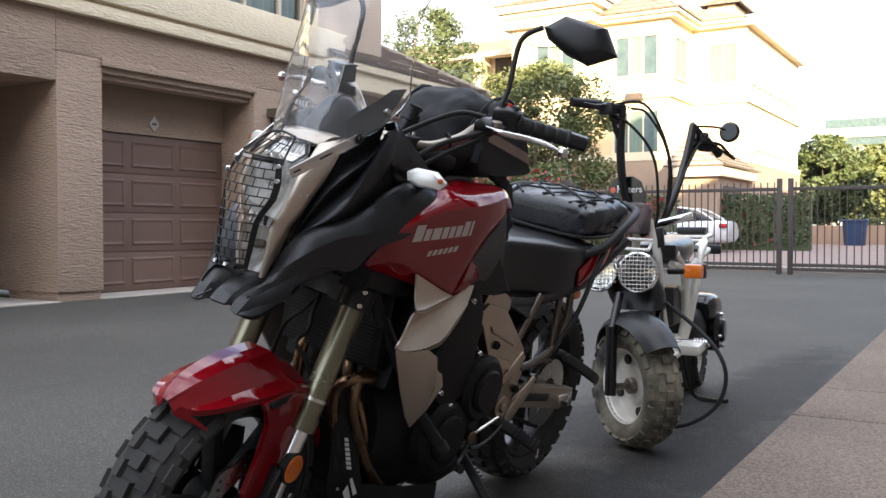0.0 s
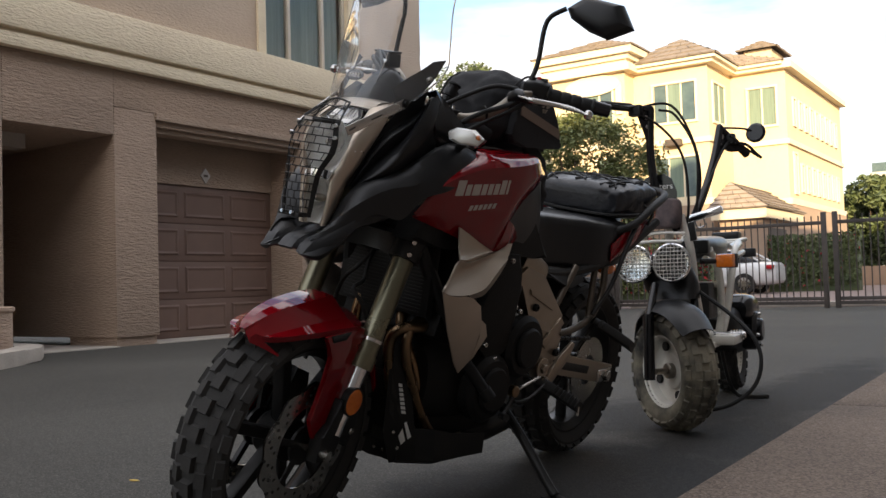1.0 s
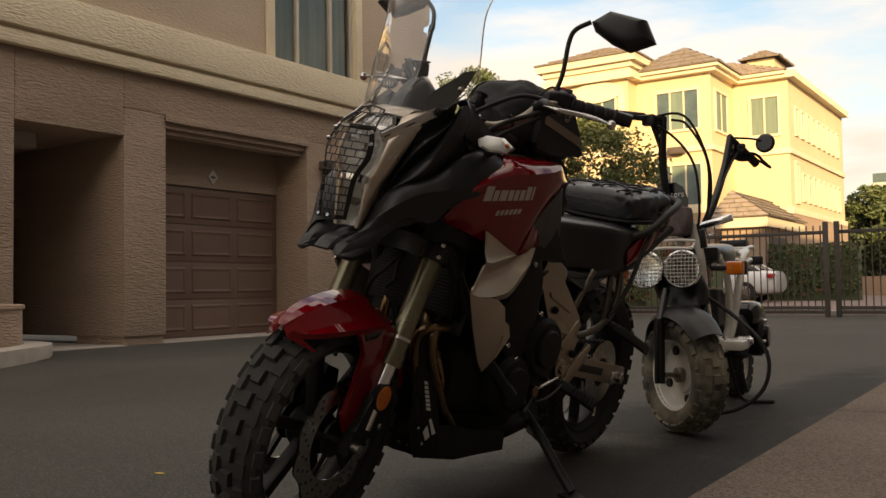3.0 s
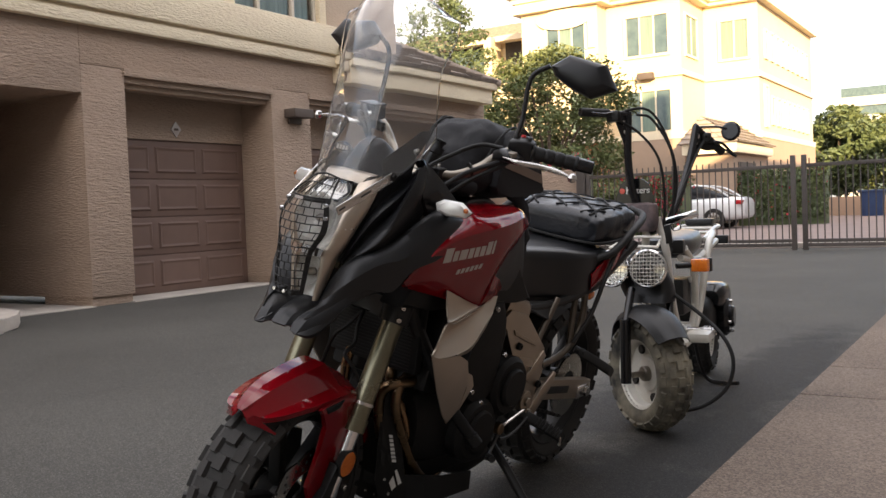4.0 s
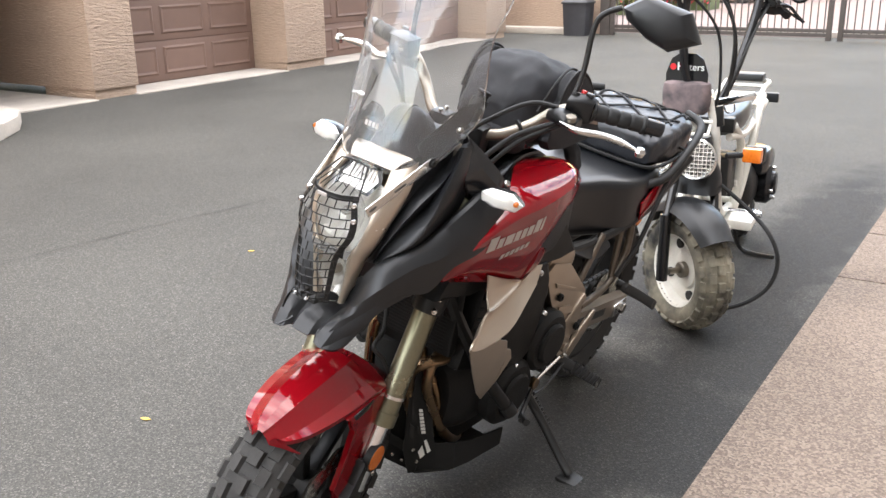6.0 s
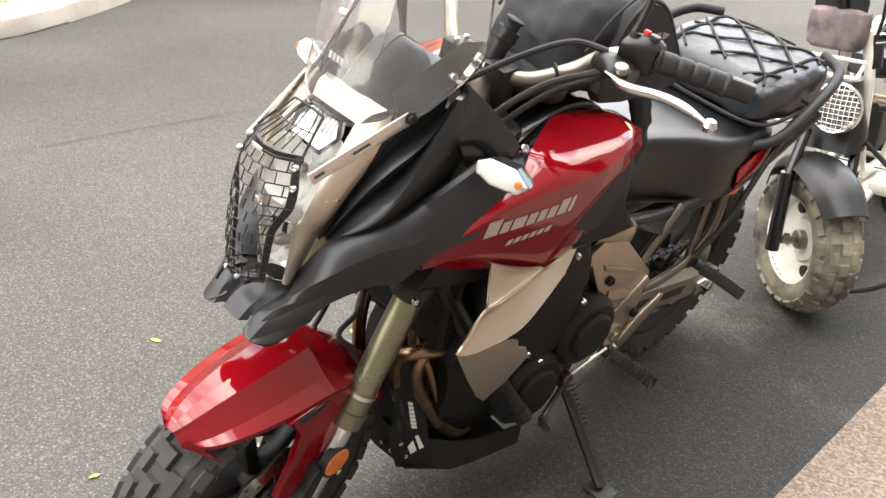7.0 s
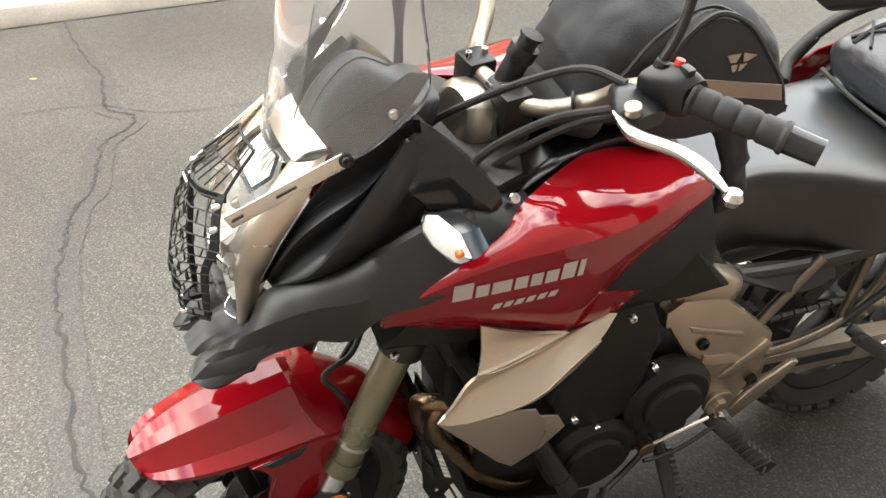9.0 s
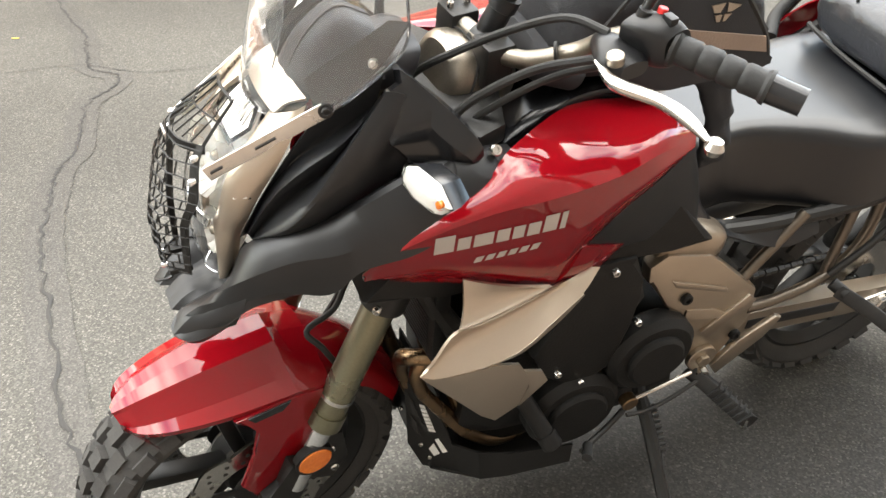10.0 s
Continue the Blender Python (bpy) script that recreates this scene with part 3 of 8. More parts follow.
wall("wall_upper_2", -9.4, FX, 10.52, 12.28, 3.2, 6.3, M_STUCCO_UP, "tan stucco upper wall end")
wall("wall_upper_3", -9.4, FX, 8.52, 10.52, 5.45, 6.3, M_STUCCO_UP, "tan stucco wall over the window")
wall("wall_upper_4", -9.4, FX, 8.52, 10.52, 3.2, 3.72, M_STUCCO_UP, "tan stucco wall under the window")
wall("wall_upper_end", -13.0, -9.4, 12.0, 12.28, 3.2, 6.3, M_STUCCO_UP, "tan stucco gable wall")
# ledge in three steps
ledge = thing("trim_ledge", Matrix(), "cream stucco band between the storeys", "trim", kind="structure")
part("band", box(FX, FX + 0.15, -6, 11.12, 3.28, 3.7, 0.03), M_LEDGE, ledge)
part("groove", box(FX, FX + 0.07, -6, 11.06, 3.25, 3.28), M_LEDGE, ledge)
part("lower_band", box(FX, FX + 0.11, -6, 11.1, 3.1, 3.25, 0.025), M_LEDGE, ledge)

# upper window
win = thing("window_1", Matrix(), "sliding window with vertical blinds and cream trim", "window", kind="structure")
for a, b, c, d in ((8.52, 8.66, 3.72, 5.45), (10.38, 10.52, 3.72, 5.45), (8.66, 10.38, 5.31, 5.45)):
    part("window_frame", box(FX - 0.05, FX + 0.04, a, b, c, d, 0.008), M_LEDGE, win)
for a, b in ((8.66, 8.7), (9.16, 9.21), (9.86, 9.91), (10.34, 10.38)):
    part("mullion", box(FX - 0.12, FX - 0.04, a, b, 3.72, 5.31, 0.004), M_WFRAME, win)
for a, b in ((8.7, 9.16), (9.21, 9.86), (9.91, 10.34)):
    part("pane", box(FX - 0.09, FX - 0.085, a, b, 3.72, 5.31), M_GLASS, win)
for k in range(17):
    y = 8.72 + k * 0.1
    part("blind_slat", moved(box(-0.045, 0.045, -0.002, 0.002, 3.74, 5.3), pose(FX - 0.2, y, 0, 0, 0, 62 + 8 * math.sin(k * 2.1))), M_BLIND, win)
slab("window_back", -9.35, -9.3, 8.5, 10.5, 3.6, 5.5, M_INSHADE, "slab coloured as the unlit room behind the blinds", "wall")


def garage_door(y0, y1, cols, index):
    """A sectional door with raised panels, its head wall and a stepped lintel."""
    d = thing("garage_door", Matrix(), "brown sectional garage door with raised panels, closed", "garage door", "garage doors")
    part("door_leaf", box(DX - 0.05, DX, y0, y1, 0.0, 1.95, 0.0), M_DOOR, d)
    w = (y1 - y0 - 0.1) / cols
    for r in range(4):
        z0 = 0.035 + r * 0.48
        part("door_section", box(DX, DX + 0.012, y0 + 0.02, y1 - 0.02, z0 - 0.01, z0 + 0.458, 0.004), M_DOOR, d)
        for c in range(cols):
            a = y0 + 0.05 + c * w
            o = [(a + 0.05, z0 + 0.06), (a + w - 0.05, z0 + 0.06), (a + w - 0.05, z0 + 0.395), (a + 0.05, z0 + 0.395)]
            bm = bmesh.new()
            out = [bm.verts.new((DX + 0.012, u, v)) for u, v in o]
            rim = [bm.verts.new((DX + 0.03, u + su * 0.022, v + sv * 0.022)) for (u, v), (su, sv) in zip(o, ((1, 1), (-1, 1), (-1, -1), (1, -1)))]
            inn = [bm.verts.new((DX + 0.02, u + su * 0.05, v + sv * 0.05)) for (u, v), (su, sv) in zip(o, ((1, 1), (-1, 1), (-1, -1), (1, -1)))]
            for i in range(4):
                j = (i + 1) % 4
                bm.faces.new((out[i], out[j], rim[j], rim[i]))
                bm.faces.new((rim[i], rim[j], inn[j], inn[i]))
            bm.faces.new(inn)
            part("raised_panel", bm, M_DOOR, d, angle=10)
    wall("wall_head_%d" % index, DX - 0.06, DX + 0.03, y0, y1, 1.955, 2.68, M_STUCCO, "brown stucco head over the garage door", 0.0)
    lt = thing("lintel_trim", Matrix(), "stepped dark brown moulding under the lintel", "trim", kind="structure")
    part("moulding", box(FX - 0.3, FX + 0.03, y0 - 0.02, y1 + 0.02, 2.6, 2.69, 0.006), M_STUCCO, lt)
    part("moulding", box(FX - 0.3, FX - 0.03, y0 - 0.01, y1 + 0.01, 2.53, 2.6, 0.006), M_STUCCO, lt)
    part("moulding", box(FX - 0.3, FX - 0.09, y0, y1, 2.47, 2.53, 0.006), M_STUCCO, lt)
    slab("sill", -9.2, FX + 0.05, y0 - 0.05, y1 - 0.03, -0.05, 0.012, M_CONC, "pale concrete strip before the garage door", "sill")


garage_door(6.87, 9.3, 3, 1)
garage_door(10.1, 14.5, 5, 2)
slab("sill", -11, FX + 0.05, 5.0, 6.29, -0.05, 0.012, M_CONC, "pale concrete strip before the passage", "sill")
diamond = thing("door_plaque", Matrix(), "small pale diamond plaque over the garage door", "plaque")
part("plate", plate([(8.09, 1.995), (8.175, 2.1), (8.09, 2.205), (8.005, 2.1)], DX + 0.031, DX + 0.045, "x", 0.003), M_PRINT, diamond)
part("mark", box(DX + 0.046, DX + 0.048, 8.055, 8.125, 2.085, 2.115), M_DARKTRIM, diamond, "plain bar in place of a number")
sconce = thing("wall_lamp", Matrix(), "dark brown box wall lamp on the pillar", "wall lamp")
part("hood", box(FX, FX + 0.2, 9.55, 9.95, 2.3, 2.42, 0.01), M_DARKTRIM, sconce)
part("backplate", box(FX, FX + 0.03, 9.62, 9.88, 2.22, 2.3, 0.004), M_DARKTRIM, sconce)
beam = wall("ceiling_beam", -9.4, -9.2, 4.99, 5.6, 2.2, 2.36, M_CONC, "pale beam in the passage", 0.0)

# low tiled roof at the end of the garage
tiles = thing("roof_garage", Matrix(), "brown flat-tile hip roof with a tan fascia", "roof", kind="structure")
part("fascia", box(-9.2, -8.32, 10.66, 15.05, 2.88, 3.14, 0.02), M_LEDGE, tiles)
part("gutter", box(-9.2, -8.24, 10.6, 15.13, 3.14, 3.27, 0.03), M_LEDGE, tiles)
part("soffit", box(-13, -9.19, 10.9, 15.05, 3.0, 3.24), M_LEDGE, tiles)


def tile_slope(p0, p1, q0, q1, rows, parent, over=0.03, size=0.3, seed=1):
    """Courses of flat tiles from the eave p0-p1 up to q0-q1."""
    p0, p1, q0, q1 = (Vector(p) for p in (p0, p1, q0, q1))
    r = random.Random(seed)
    nrm = (p1 - p0).cross(q0 - p0).normalized()
    if nrm.z < 0:
        nrm = -nrm
    vs, fs = [], []
    for k in range(rows):
        a0, a1 = p0.lerp(q0, k / rows), p1.lerp(q1, k / rows)
        b0, b1 = p0.lerp(q0, (k + 1) / rows), p1.lerp(q1, (k + 1) / rows)
        n = max(1, int((a1 - a0).length / size))
        for i in range(n):
            u0, u1 = (i + 0.02) / n, (i + 0.98) / n
            lift = over * r.uniform(0.8, 1.3)
            s = len(vs)
            c = [a0.lerp(a1, u0) + nrm * lift, a0.lerp(a1, u1) + nrm * lift, b0.lerp(b1, u1) + nrm * 0.008, b0.lerp(b1, u0) + nrm * 0.008]
            vs += c + [c[0] - nrm * (lift + 0.01), c[1] - nrm * (lift + 0.01)]
            fs += [(s, s + 1, s + 2, s + 3), (s + 4, s + 5, s + 1, s)]
    me = bpy.data.meshes.new("tiles")
    me.from_pydata([tuple(v) for v in vs], [], fs)
    me.materials.append(M_TILE)
    ob = new("tiles", me)
    ob.parent = parent
    ob["kind"] = "stuff"
    bm = bmesh.new()
    bm.faces.new([bm.verts.new(p) for p in (p0, p1, q1, q0)] if (q1 - q0).length > 0.01 else [bm.verts.new(p) for p in (p0, p1, q0)])
    part("deck", bm, M_DARKTRIM, parent)


E0, E1 = Vector((-8.22, 10.55, 3.27)), Vector((-8.22, 15.17, 3.27))
R0, R1 = Vector((-9.6, 11.1, 4.08)), Vector((-9.6, 12.9, 4.08))
tile_slope(E0, E1, R0, R1, 8, tiles, 0.05, 0.33, 1)
tile_slope(E1, (-13, 15.17, 3.27), R1, (-13, 12.9, 4.08), 8, tiles, 0.05, 0.33, 2)
part("ridge", tube([E1, R1], 0.07, 8), M_TILE, tiles)

# kerbed bed with gravel along the garage
bed = thing("kerb", Matrix(), "pale concrete kerb round a bed of red gravel", "kerb", kind="structure")
KERB_OUT = [(-6.42, -6), (-6.42, 2.5), (-6.55, 3.2), (-6.8, 3.66), (-7.06, 4.05), (-7.35, 4.45), (-7.62, 4.77), (-7.95, 5.0), (-8.3, 5.08), (-8.6, 5.08)]
KERB_IN = [(-8.6, 4.88), (-8.25, 4.86), (-7.95, 4.74), (-7.72, 4.5), (-7.5, 4.2), (-7.3, 3.85), (-7.12, 3.4), (-6.98, 2.9), (-6.92, 2.4), (-6.92, -6)]
part("kerbstone", plate(KERB_OUT + KERB_IN, 0.0, 0.13, "z", 0.02), M_CONC, bed)
part("gravel", plate(KERB_IN + [(-8.6, -6)], 0.0, 0.11, "z", 0.002), M_GRAVEL, bed)
column = thing("plinth", Matrix(), "brown stucco pillar base with a flat cap beside the passage", "pillar")
part("base", lathe([(0.0, 0.08), (0.38, 0.08), (0.38, 0.45), (0.0, 0.45)], pose(-8.2, 4.4, 0), 24), M_STUCCO, column)
part("cap", lathe([(0.0, 0.45), (0.39, 0.45), (0.4, 0.46), (0.4, 0.49), (0.38, 0.5), (0.0, 0.5)], pose(-8.2, 4.4, 0), 24), M_STUCCO, column)

# ---- unseen walls that close the place behind the camera ----
# these two are added out of view, sized to keep sun off drive and court
wall("wall_behind", 3.4, 4.0, -45, 9.5, 0, 11.5, M_FACING, "plain grey stucco wall, unseen, added to shade the drive")
wall("wall_behind_3", 3.4, 4.0, 9.5, 44, 0, 7.5, M_FACING, "plain grey stucco wall, unseen, added to shade the court")
wall("wall_behind_2", -14, 3.39, -45, -44.4, 0, 6.0, M_STUCCO_UP, "plain tan stucco wall at the end of the drive")

# ---- low wall, bin and gate ----
wall("wall_low", -13, -7.15, 16.45, 16.65, 0, 1.62, M_STUCCO, "low brown stucco wall beside the gate")
slab("kerb_gate", -13, -7.6, 16.1, 16.44, 0, 0.12, M_CONC, "pale concrete kerb at the low wall", "kerb", bev=0.02)
rubbish = thing("bin", Matrix(), "dark grey plastic bin beside the gate post", "bin")
part("bin_body", loft([oval((-7.55, 16.05, z), a, b, (1, 0, 0), (0, 1, 0), 5, 12) for z, a, b in ((0.0, 0.23, 0.19), (0.35, 0.25, 0.2), (0.57, 0.26, 0.21))], 2, 2), M_BINP, rubbish)
part("bin_lid", loft([oval((-7.55, 16.05, z), a, b, (1, 0, 0), (0, 1, 0), 5, 12) for z, a, b in ((0.57, 0.28, 0.23), (0.6, 0.28, 0.23), (0.65, 0.22, 0.17))], 2, 2), M_BINP, rubbish)

GY, GTOP = 16.3, 1.56


def gate(x0, x1, n):
    g = thing("gate", Matrix(), "dark brown steel bar gate across the drive, closed", "gate", "gates")
    rails = [box(x0, x1, GY - 0.025, GY + 0.025, z - 0.03, z + 0.03, 0.004) for z in (0.16, GTOP - 0.12)]
    for b in rails:
        part("rail", b, M_GATE, g)
    part("bottom_plate", box(x0, x1, GY - 0.02, GY + 0.02, 0.06, 0.12, 0.003), M_GATE, g)
    for x in (x0 + 0.03, x1 - 0.03):
        part("stile", box(x - 0.04, x + 0.04, GY - 0.04, GY + 0.04, 0.0, GTOP + 0.06, 0.004), M_GATE, g)
    me = to_mesh("bar", box(-0.009, 0.009, -0.009, 0.009, 0.1, GTOP, 0.0), M_GATE)
    for i in range(1, n):
        ob = part("bar", me, M_GATE, g)
        ob.matrix_basis = pose(x0 + (x1 - x0) * i / n, GY, 0)


gate(-7.0, -3.18, 34)
gate(-3.06, 0.8, 34)
slab("gate_post_1", -7.2, -7.02, GY - 0.06, GY + 0.06, 0, 1.7, M_GATE, "dark brown steel gate post", "gate post", bev=0.006)
slab("gate_post_2", 0.82, 1.0, GY - 0.06, GY + 0.06, 0, 1.7, M_GATE, "dark brown steel gate post", "gate post", bev=0.006)
slab("kerb_gate_line", -7.0, 1.0, 16.95, 17.25, 0.0, 0.09, M_CONC, "pale concrete edge under the gate", "kerb", bev=0.01)

# ---- far building ----
house = thing("apartment_building", Matrix(), "three-storey yellow stucco apartment building in evening sun", "building")
Z0, Z1, Z2, ZE = 3.4, 5.62, 5.77, 8.55


def block(name, x0, x1, y0, y1, z0, z1, m, label=""):
    return part(name, box(x0, x1, y0, y1, z0, z1, 0.0), m, house, label)


block("wall", -10.5, -8.4, 36.4, 47, Z0, ZE, M_YELLOW)
block("wall", -13.4, -10.5, 33.5, 47, Z0, ZE, M_YELLOW)
block("wall", -16.6, -13.4, 32.6, 47, Z0, ZE, M_YELLOW)
block("wall", -34, -16.6, 37.5, 47, Z0, ZE, M_YELLOW)
block("lower_wall", -10.52, -8.3, 36.3, 47, 0, Z0 - 0.12, M_TANB, "tan ground floor wall")
block("lower_wall", -13.4, -10.44, 33.4, 47, 0, Z0 - 0.12, M_TANB, "tan ground floor wall")
block("lower_wall", -14.8, -13.42, 32.9, 47, 0, Z0 - 0.12, M_ORANGE, "orange ground floor wall")
block("lower_wall", -34, -14.8, 37, 47, 0, Z0 - 0.12, M_TANB, "tan ground floor wall")


def band(z0, z1, d, m):
    block("string_course", -10.42, -8.4 + d, 36.4 - d, 47, z0, z1, m)
    block("string_course", -13.42, -10.5 + d, 33.5 - d, 36.2, z0, z1, m)
    block("string_course", -16.6 - d, -13.4 + d, 32.6 - d, 33.3, z0, z1, m)
    block("string_course", -34, -16.9, 37.5 - d, 38, z0, z1, m)


band(Z0 - 0.12, Z0 + 0.12, 0.12, M_CREAM)
band(Z1, Z2 + 0.05, 0.1, M_CREAM)
band(ZE - 0.02, ZE + 0.25, 0.3, M_CREAM)


def far_window(x0, x1, z0, z1, y, panes, face="y", label="window"):
    w = new("window")
    w.parent = house

    def bx(u0, u1, a, b, d0, d1):
        return box(u0, u1, y - d1, y - d0, a, b) if face == "y" else box(y + d0, y + d1, u0, u1, a, b)
    for a, b, c, d in ((x0 - 0.09, x0, z0 - 0.09, z1 + 0.09), (x1, x1 + 0.09, z0 - 0.09, z1 + 0.09), (x0, x1, z1, z1 + 0.09), (x0, x1, z0 - 0.09, z0)):
        part("frame", bx(a, b, c, d, -0.02, 0.07), M_CREAM, w)
    s = (x1 - x0) / panes
    for i in range(panes):
        a = x0 + s * i
        part("pane", bx(a + 0.03, a + s - 0.03, z0 + 0.02, z1 - 0.02, -0.02, 0.02), M_BLIND if i % 2 or panes == 2 else M_PANE, w)
        if i:
            part("mullion", bx(a - 0.03, a + 0.03, z0, z1, -0.02, 0.05), M_CREAM, w)


far_window(-12.6, -10.98, 6.5, 7.95, 33.5, 3)
far_window(-12.65, -10.93, 3.6, 5.12, 33.5, 3)
far_window(-15.5, -13.92, 6.5, 8.1, 32.6, 3)
far_window(-14.6, -13.75, 3.7, 5.2, 32.6, 2)
far_window(34.0, 35.4, 6.45, 7.9, -10.5, 2, "x")
far_window(-9.82, -8.78, 6.42, 7.88, 36.4, 2)
for k in range(9):
    far_window(37.4 + k * 1.0, 37.75 + k * 1.0, 6.5, 7.5, -8.4, 1, "x")
    if k:
        far_window(37.4 + k * 1.0, 37.75 + k * 1.0, 3.95, 4.95, -8.4, 1, "x")
far_window(37.2, 37.7, 3.8, 5.3, -8.4, 2, "x")
# stepped cornice round the bay
for z0, z1, d in ((8.75, 8.95, 0.18), (8.95, 9.15, 0.3), (9.15, 9.42, 0.48)):
    block("cornice", -16.6 - d, -13.4 + d, 32.6 - d, 34.5, z0, z1, M_CREAM)
# round-headed porch over the bay and blind niche
part("arch", lathe([(0.0, 0), (1.15, 0), (1.15, 0.14), (0.0, 0.14)], pose(-14.7, 32.62, 8.12, 90, 0, 0) @ Matrix.Diagonal((1, 0.34, 1, 1)), 32), M_CREAM, house)
part("niche", box(-13.75, -13.5, 32.5, 32.58, 6.9, 8.1, 0.0), M_CREAM, house)
lampbox = new("flood_lamp")
lampbox.parent = house
part("hood", box(-12.1, -11.5, 33.1, 33.5, 5.55, 5.8, 0.03), M_DARKTRIM, lampbox, "dark box lamp on the wall")
# balconies of the wing, behind posts and rails; dark slabs paint the shaded recesses
for z in (3.75, 6.4):
    for x0, x1 in ((-25.4, -20.5), (-19.9, -17.55)):
        bal = new("balcony")
        bal.parent = house
        part("recess_shade", box(x0, x1, 37.38, 37.6, z, z + 2.3, 0), M_INSHADE, bal)
        part("back_door", box(x0 + 0.55 * (x1 - x0), x0 + 0.9 * (x1 - x0), 37.34, 37.38, z + 0.1, z + 2.0, 0), M_PANE, bal)
        part("floor", box(x0 - 0.15, x1 + 0.15, 36.4, 37.37, z - 0.25, z, 0), M_CREAM, bal)
        part("post", box(x1, x1 + 0.4, 36.4, 37.3, z, z + 2.3, 0), M_YELLOW, bal)
        part("beam", box(x0, x1, 36.4, 36.7, z + 2.05, z + 2.3, 0), M_YELLOW, bal)
        part("handrail", box(x0, x1, 36.42, 36.5, z + 0.95, z + 1.02), M_TILE, bal)
        for k in range(int((x1 - x0) / 0.2)):
            part("baluster", box(x0 + 0.1 + k * 0.2, x0 + 0.15 + k * 0.2, 36.44, 36.48, z, z + 0.95), M_TILE, bal)


def hip_roof(x0, x1, y0, y1, z, rise, parent, seed):
    """Hip roof of tile courses with its ridge along the longer side."""
    w, d = x1 - x0, y1 - y0
    r = min(w, d) / 2
    if w >= d:
        a, b = Vector((x0 + r, y0 + r, z + rise)), Vector((x1 - r, y0 + r, z + rise))
    else:
        a, b = Vector((x0 + r, y0 + r, z + rise)), Vector((x0 + r, y1 - r, z + rise))
    c = [Vector((x0, y0, z)), Vector((x1, y0, z)), Vector((x1, y1, z)), Vector((x0, y1, z))]
    if w >= d:
        faces = ((c[0], c[1], a, b), (c[1], c[2], b, b), (c[2], c[3], b, a), (c[3], c[0], a, a))
    else:
        faces = ((c[0], c[1], a, a), (c[1], c[2], a, b), (c[2], c[3], b, b), (c[3], c[0], b, a))
    n = max(5, int(math.hypot(r, rise) / 0.4))
    for i, f in enumerate(faces):
        tile_slope(*f, n, parent, 0.05, 0.45, seed + i)


roof = new("roof")
roof.parent = house
hip_roof(-17.15, -12.85, 32.05, 38.5, 9.42, 0.9, roof, 11)
hip_roof(-13.9, -10.0, 33.0, 44, ZE + 0.25, 1.2, roof, 21)
hip_roof(-14.5, -8.35, 35.9, 47.5, ZE + 0.25, 1.3, roof, 31)
hip_roof(-34.5, -16.2, 36.8, 47.5, ZE + 0.25, 1.6, roof, 41)
part("dormer", box(-10.9, -9.75, 40, 42, ZE + 0.9, ZE + 1.75), M_YELLOW, roof)
hip_roof(-11.2, -9.45, 39.7, 42.3, ZE + 1.75, 0.5, roof, 51)

for x0, x1, y0, y1, z in ((-17.15, -12.85, 32.05, 38.5, 9.42), (-13.9, -10.0, 33.0, 44, ZE + 0.25), (-14.5, -8.35, 35.9, 47.5, ZE + 0.245), (-34.5, -16.2, 36.8, 47.5, ZE + 0.25)):
    part("soffit", box(x0 + 0.06, x1 - 0.06, y0 + 0.06, y1 - 0.06, z - 0.13, z - 0.015), M_CREAM, roof)

# tiled garage in front of it
shed = thing("garage_block", Matrix(), "tan stucco garage with a brown hip roof before the apartments", "garage")
part("wall", box(-9.55, -8.1, 31.2, 36.2, 0, 2.6), M_TANB, shed)
part("fascia", box(-9.75, -7.9, 30.9, 36.2, 2.5, 2.85), M_CREAM, shed)
# dark sheet laid on the wall, painting the darkness of an opening
part("opening", box(-8.12, -8.07, 31.8, 34.2, 0, 2.2), M_DARKTRIM, shed)
sroof = new("roof")
sroof.parent = shed
SA, SB_, SC, SP, SQ = Vector((-9.85, 30.8, 2.85)), Vector((-7.8, 30.8, 2.85)), Vector((-7.8, 36.2, 2.85)), Vector((-9.3, 31.7, 3.85)), Vector((-9.3, 36.2, 3.85))
tile_slope(SA, SB_, SP, SP, 6, sroof, 0.05, 0.4, 61)
tile_slope(SB_, SC, SP, SQ, 6, sroof, 0.05, 0.4, 62)
tile_slope(Vector((-9.85, 36.2, 2.85)), SA, SQ, SP, 6, sroof, 0.05, 0.4, 63)


# ---- planting ----
def tree(x, y, h, spread, seed, material, label, trunk_h=0.35, leaf=0.085, clumps=60, count=130, flat=0.75):
    r = random.Random(seed)
    t = thing("tree", pose(x, y, 0), label, "tree", "trees")
    limbs = []
    fork = Vector((r.uniform(-0.1, 0.1), r.uniform(-0.1, 0.1), h * trunk_h))
    limbs.append(tube([(0, 0, -0.1), (0.05, 0.02, h * trunk_h * 0.5), fork], [0.11, 0.09, 0.07], 9))
    spots = []
    for i in range(7):
        a = i * 2.4 + r.uniform(-0.4, 0.4)
        d = spread * r.uniform(0.4, 0.75)
        tip = Vector((math.cos(a) * d, math.sin(a) * d, h * r.uniform(0.6, 0.88)))
        mid = fork.lerp(tip, 0.5) + Vector((0, 0, h * 0.05))
        limbs.append(tube([fork, mid, tip], [0.055, 0.035, 0.012], 7))
    for i in range(clumps):
        a, q = r.uniform(0, 6.28), r.random() ** 0.5
        zz = r.uniform(-1, 1)
        k = math.sqrt(max(0.0, 1 - zz * zz)) * r.uniform(0.55, 1.05)
        spots.append((Vector((math.cos(a) * spread * k, math.sin(a) * spread * k, h * (1 - 0.34 * flat) + zz * h * 0.34 * flat)), spread * r.uniform(0.16, 0.3)))
    part("trunk", join(*limbs), M_BARK, t)
    me = leaf_cloud(spots, leaf, seed, count)
    me.materials.append(material)
    part("crown", me, material, t)
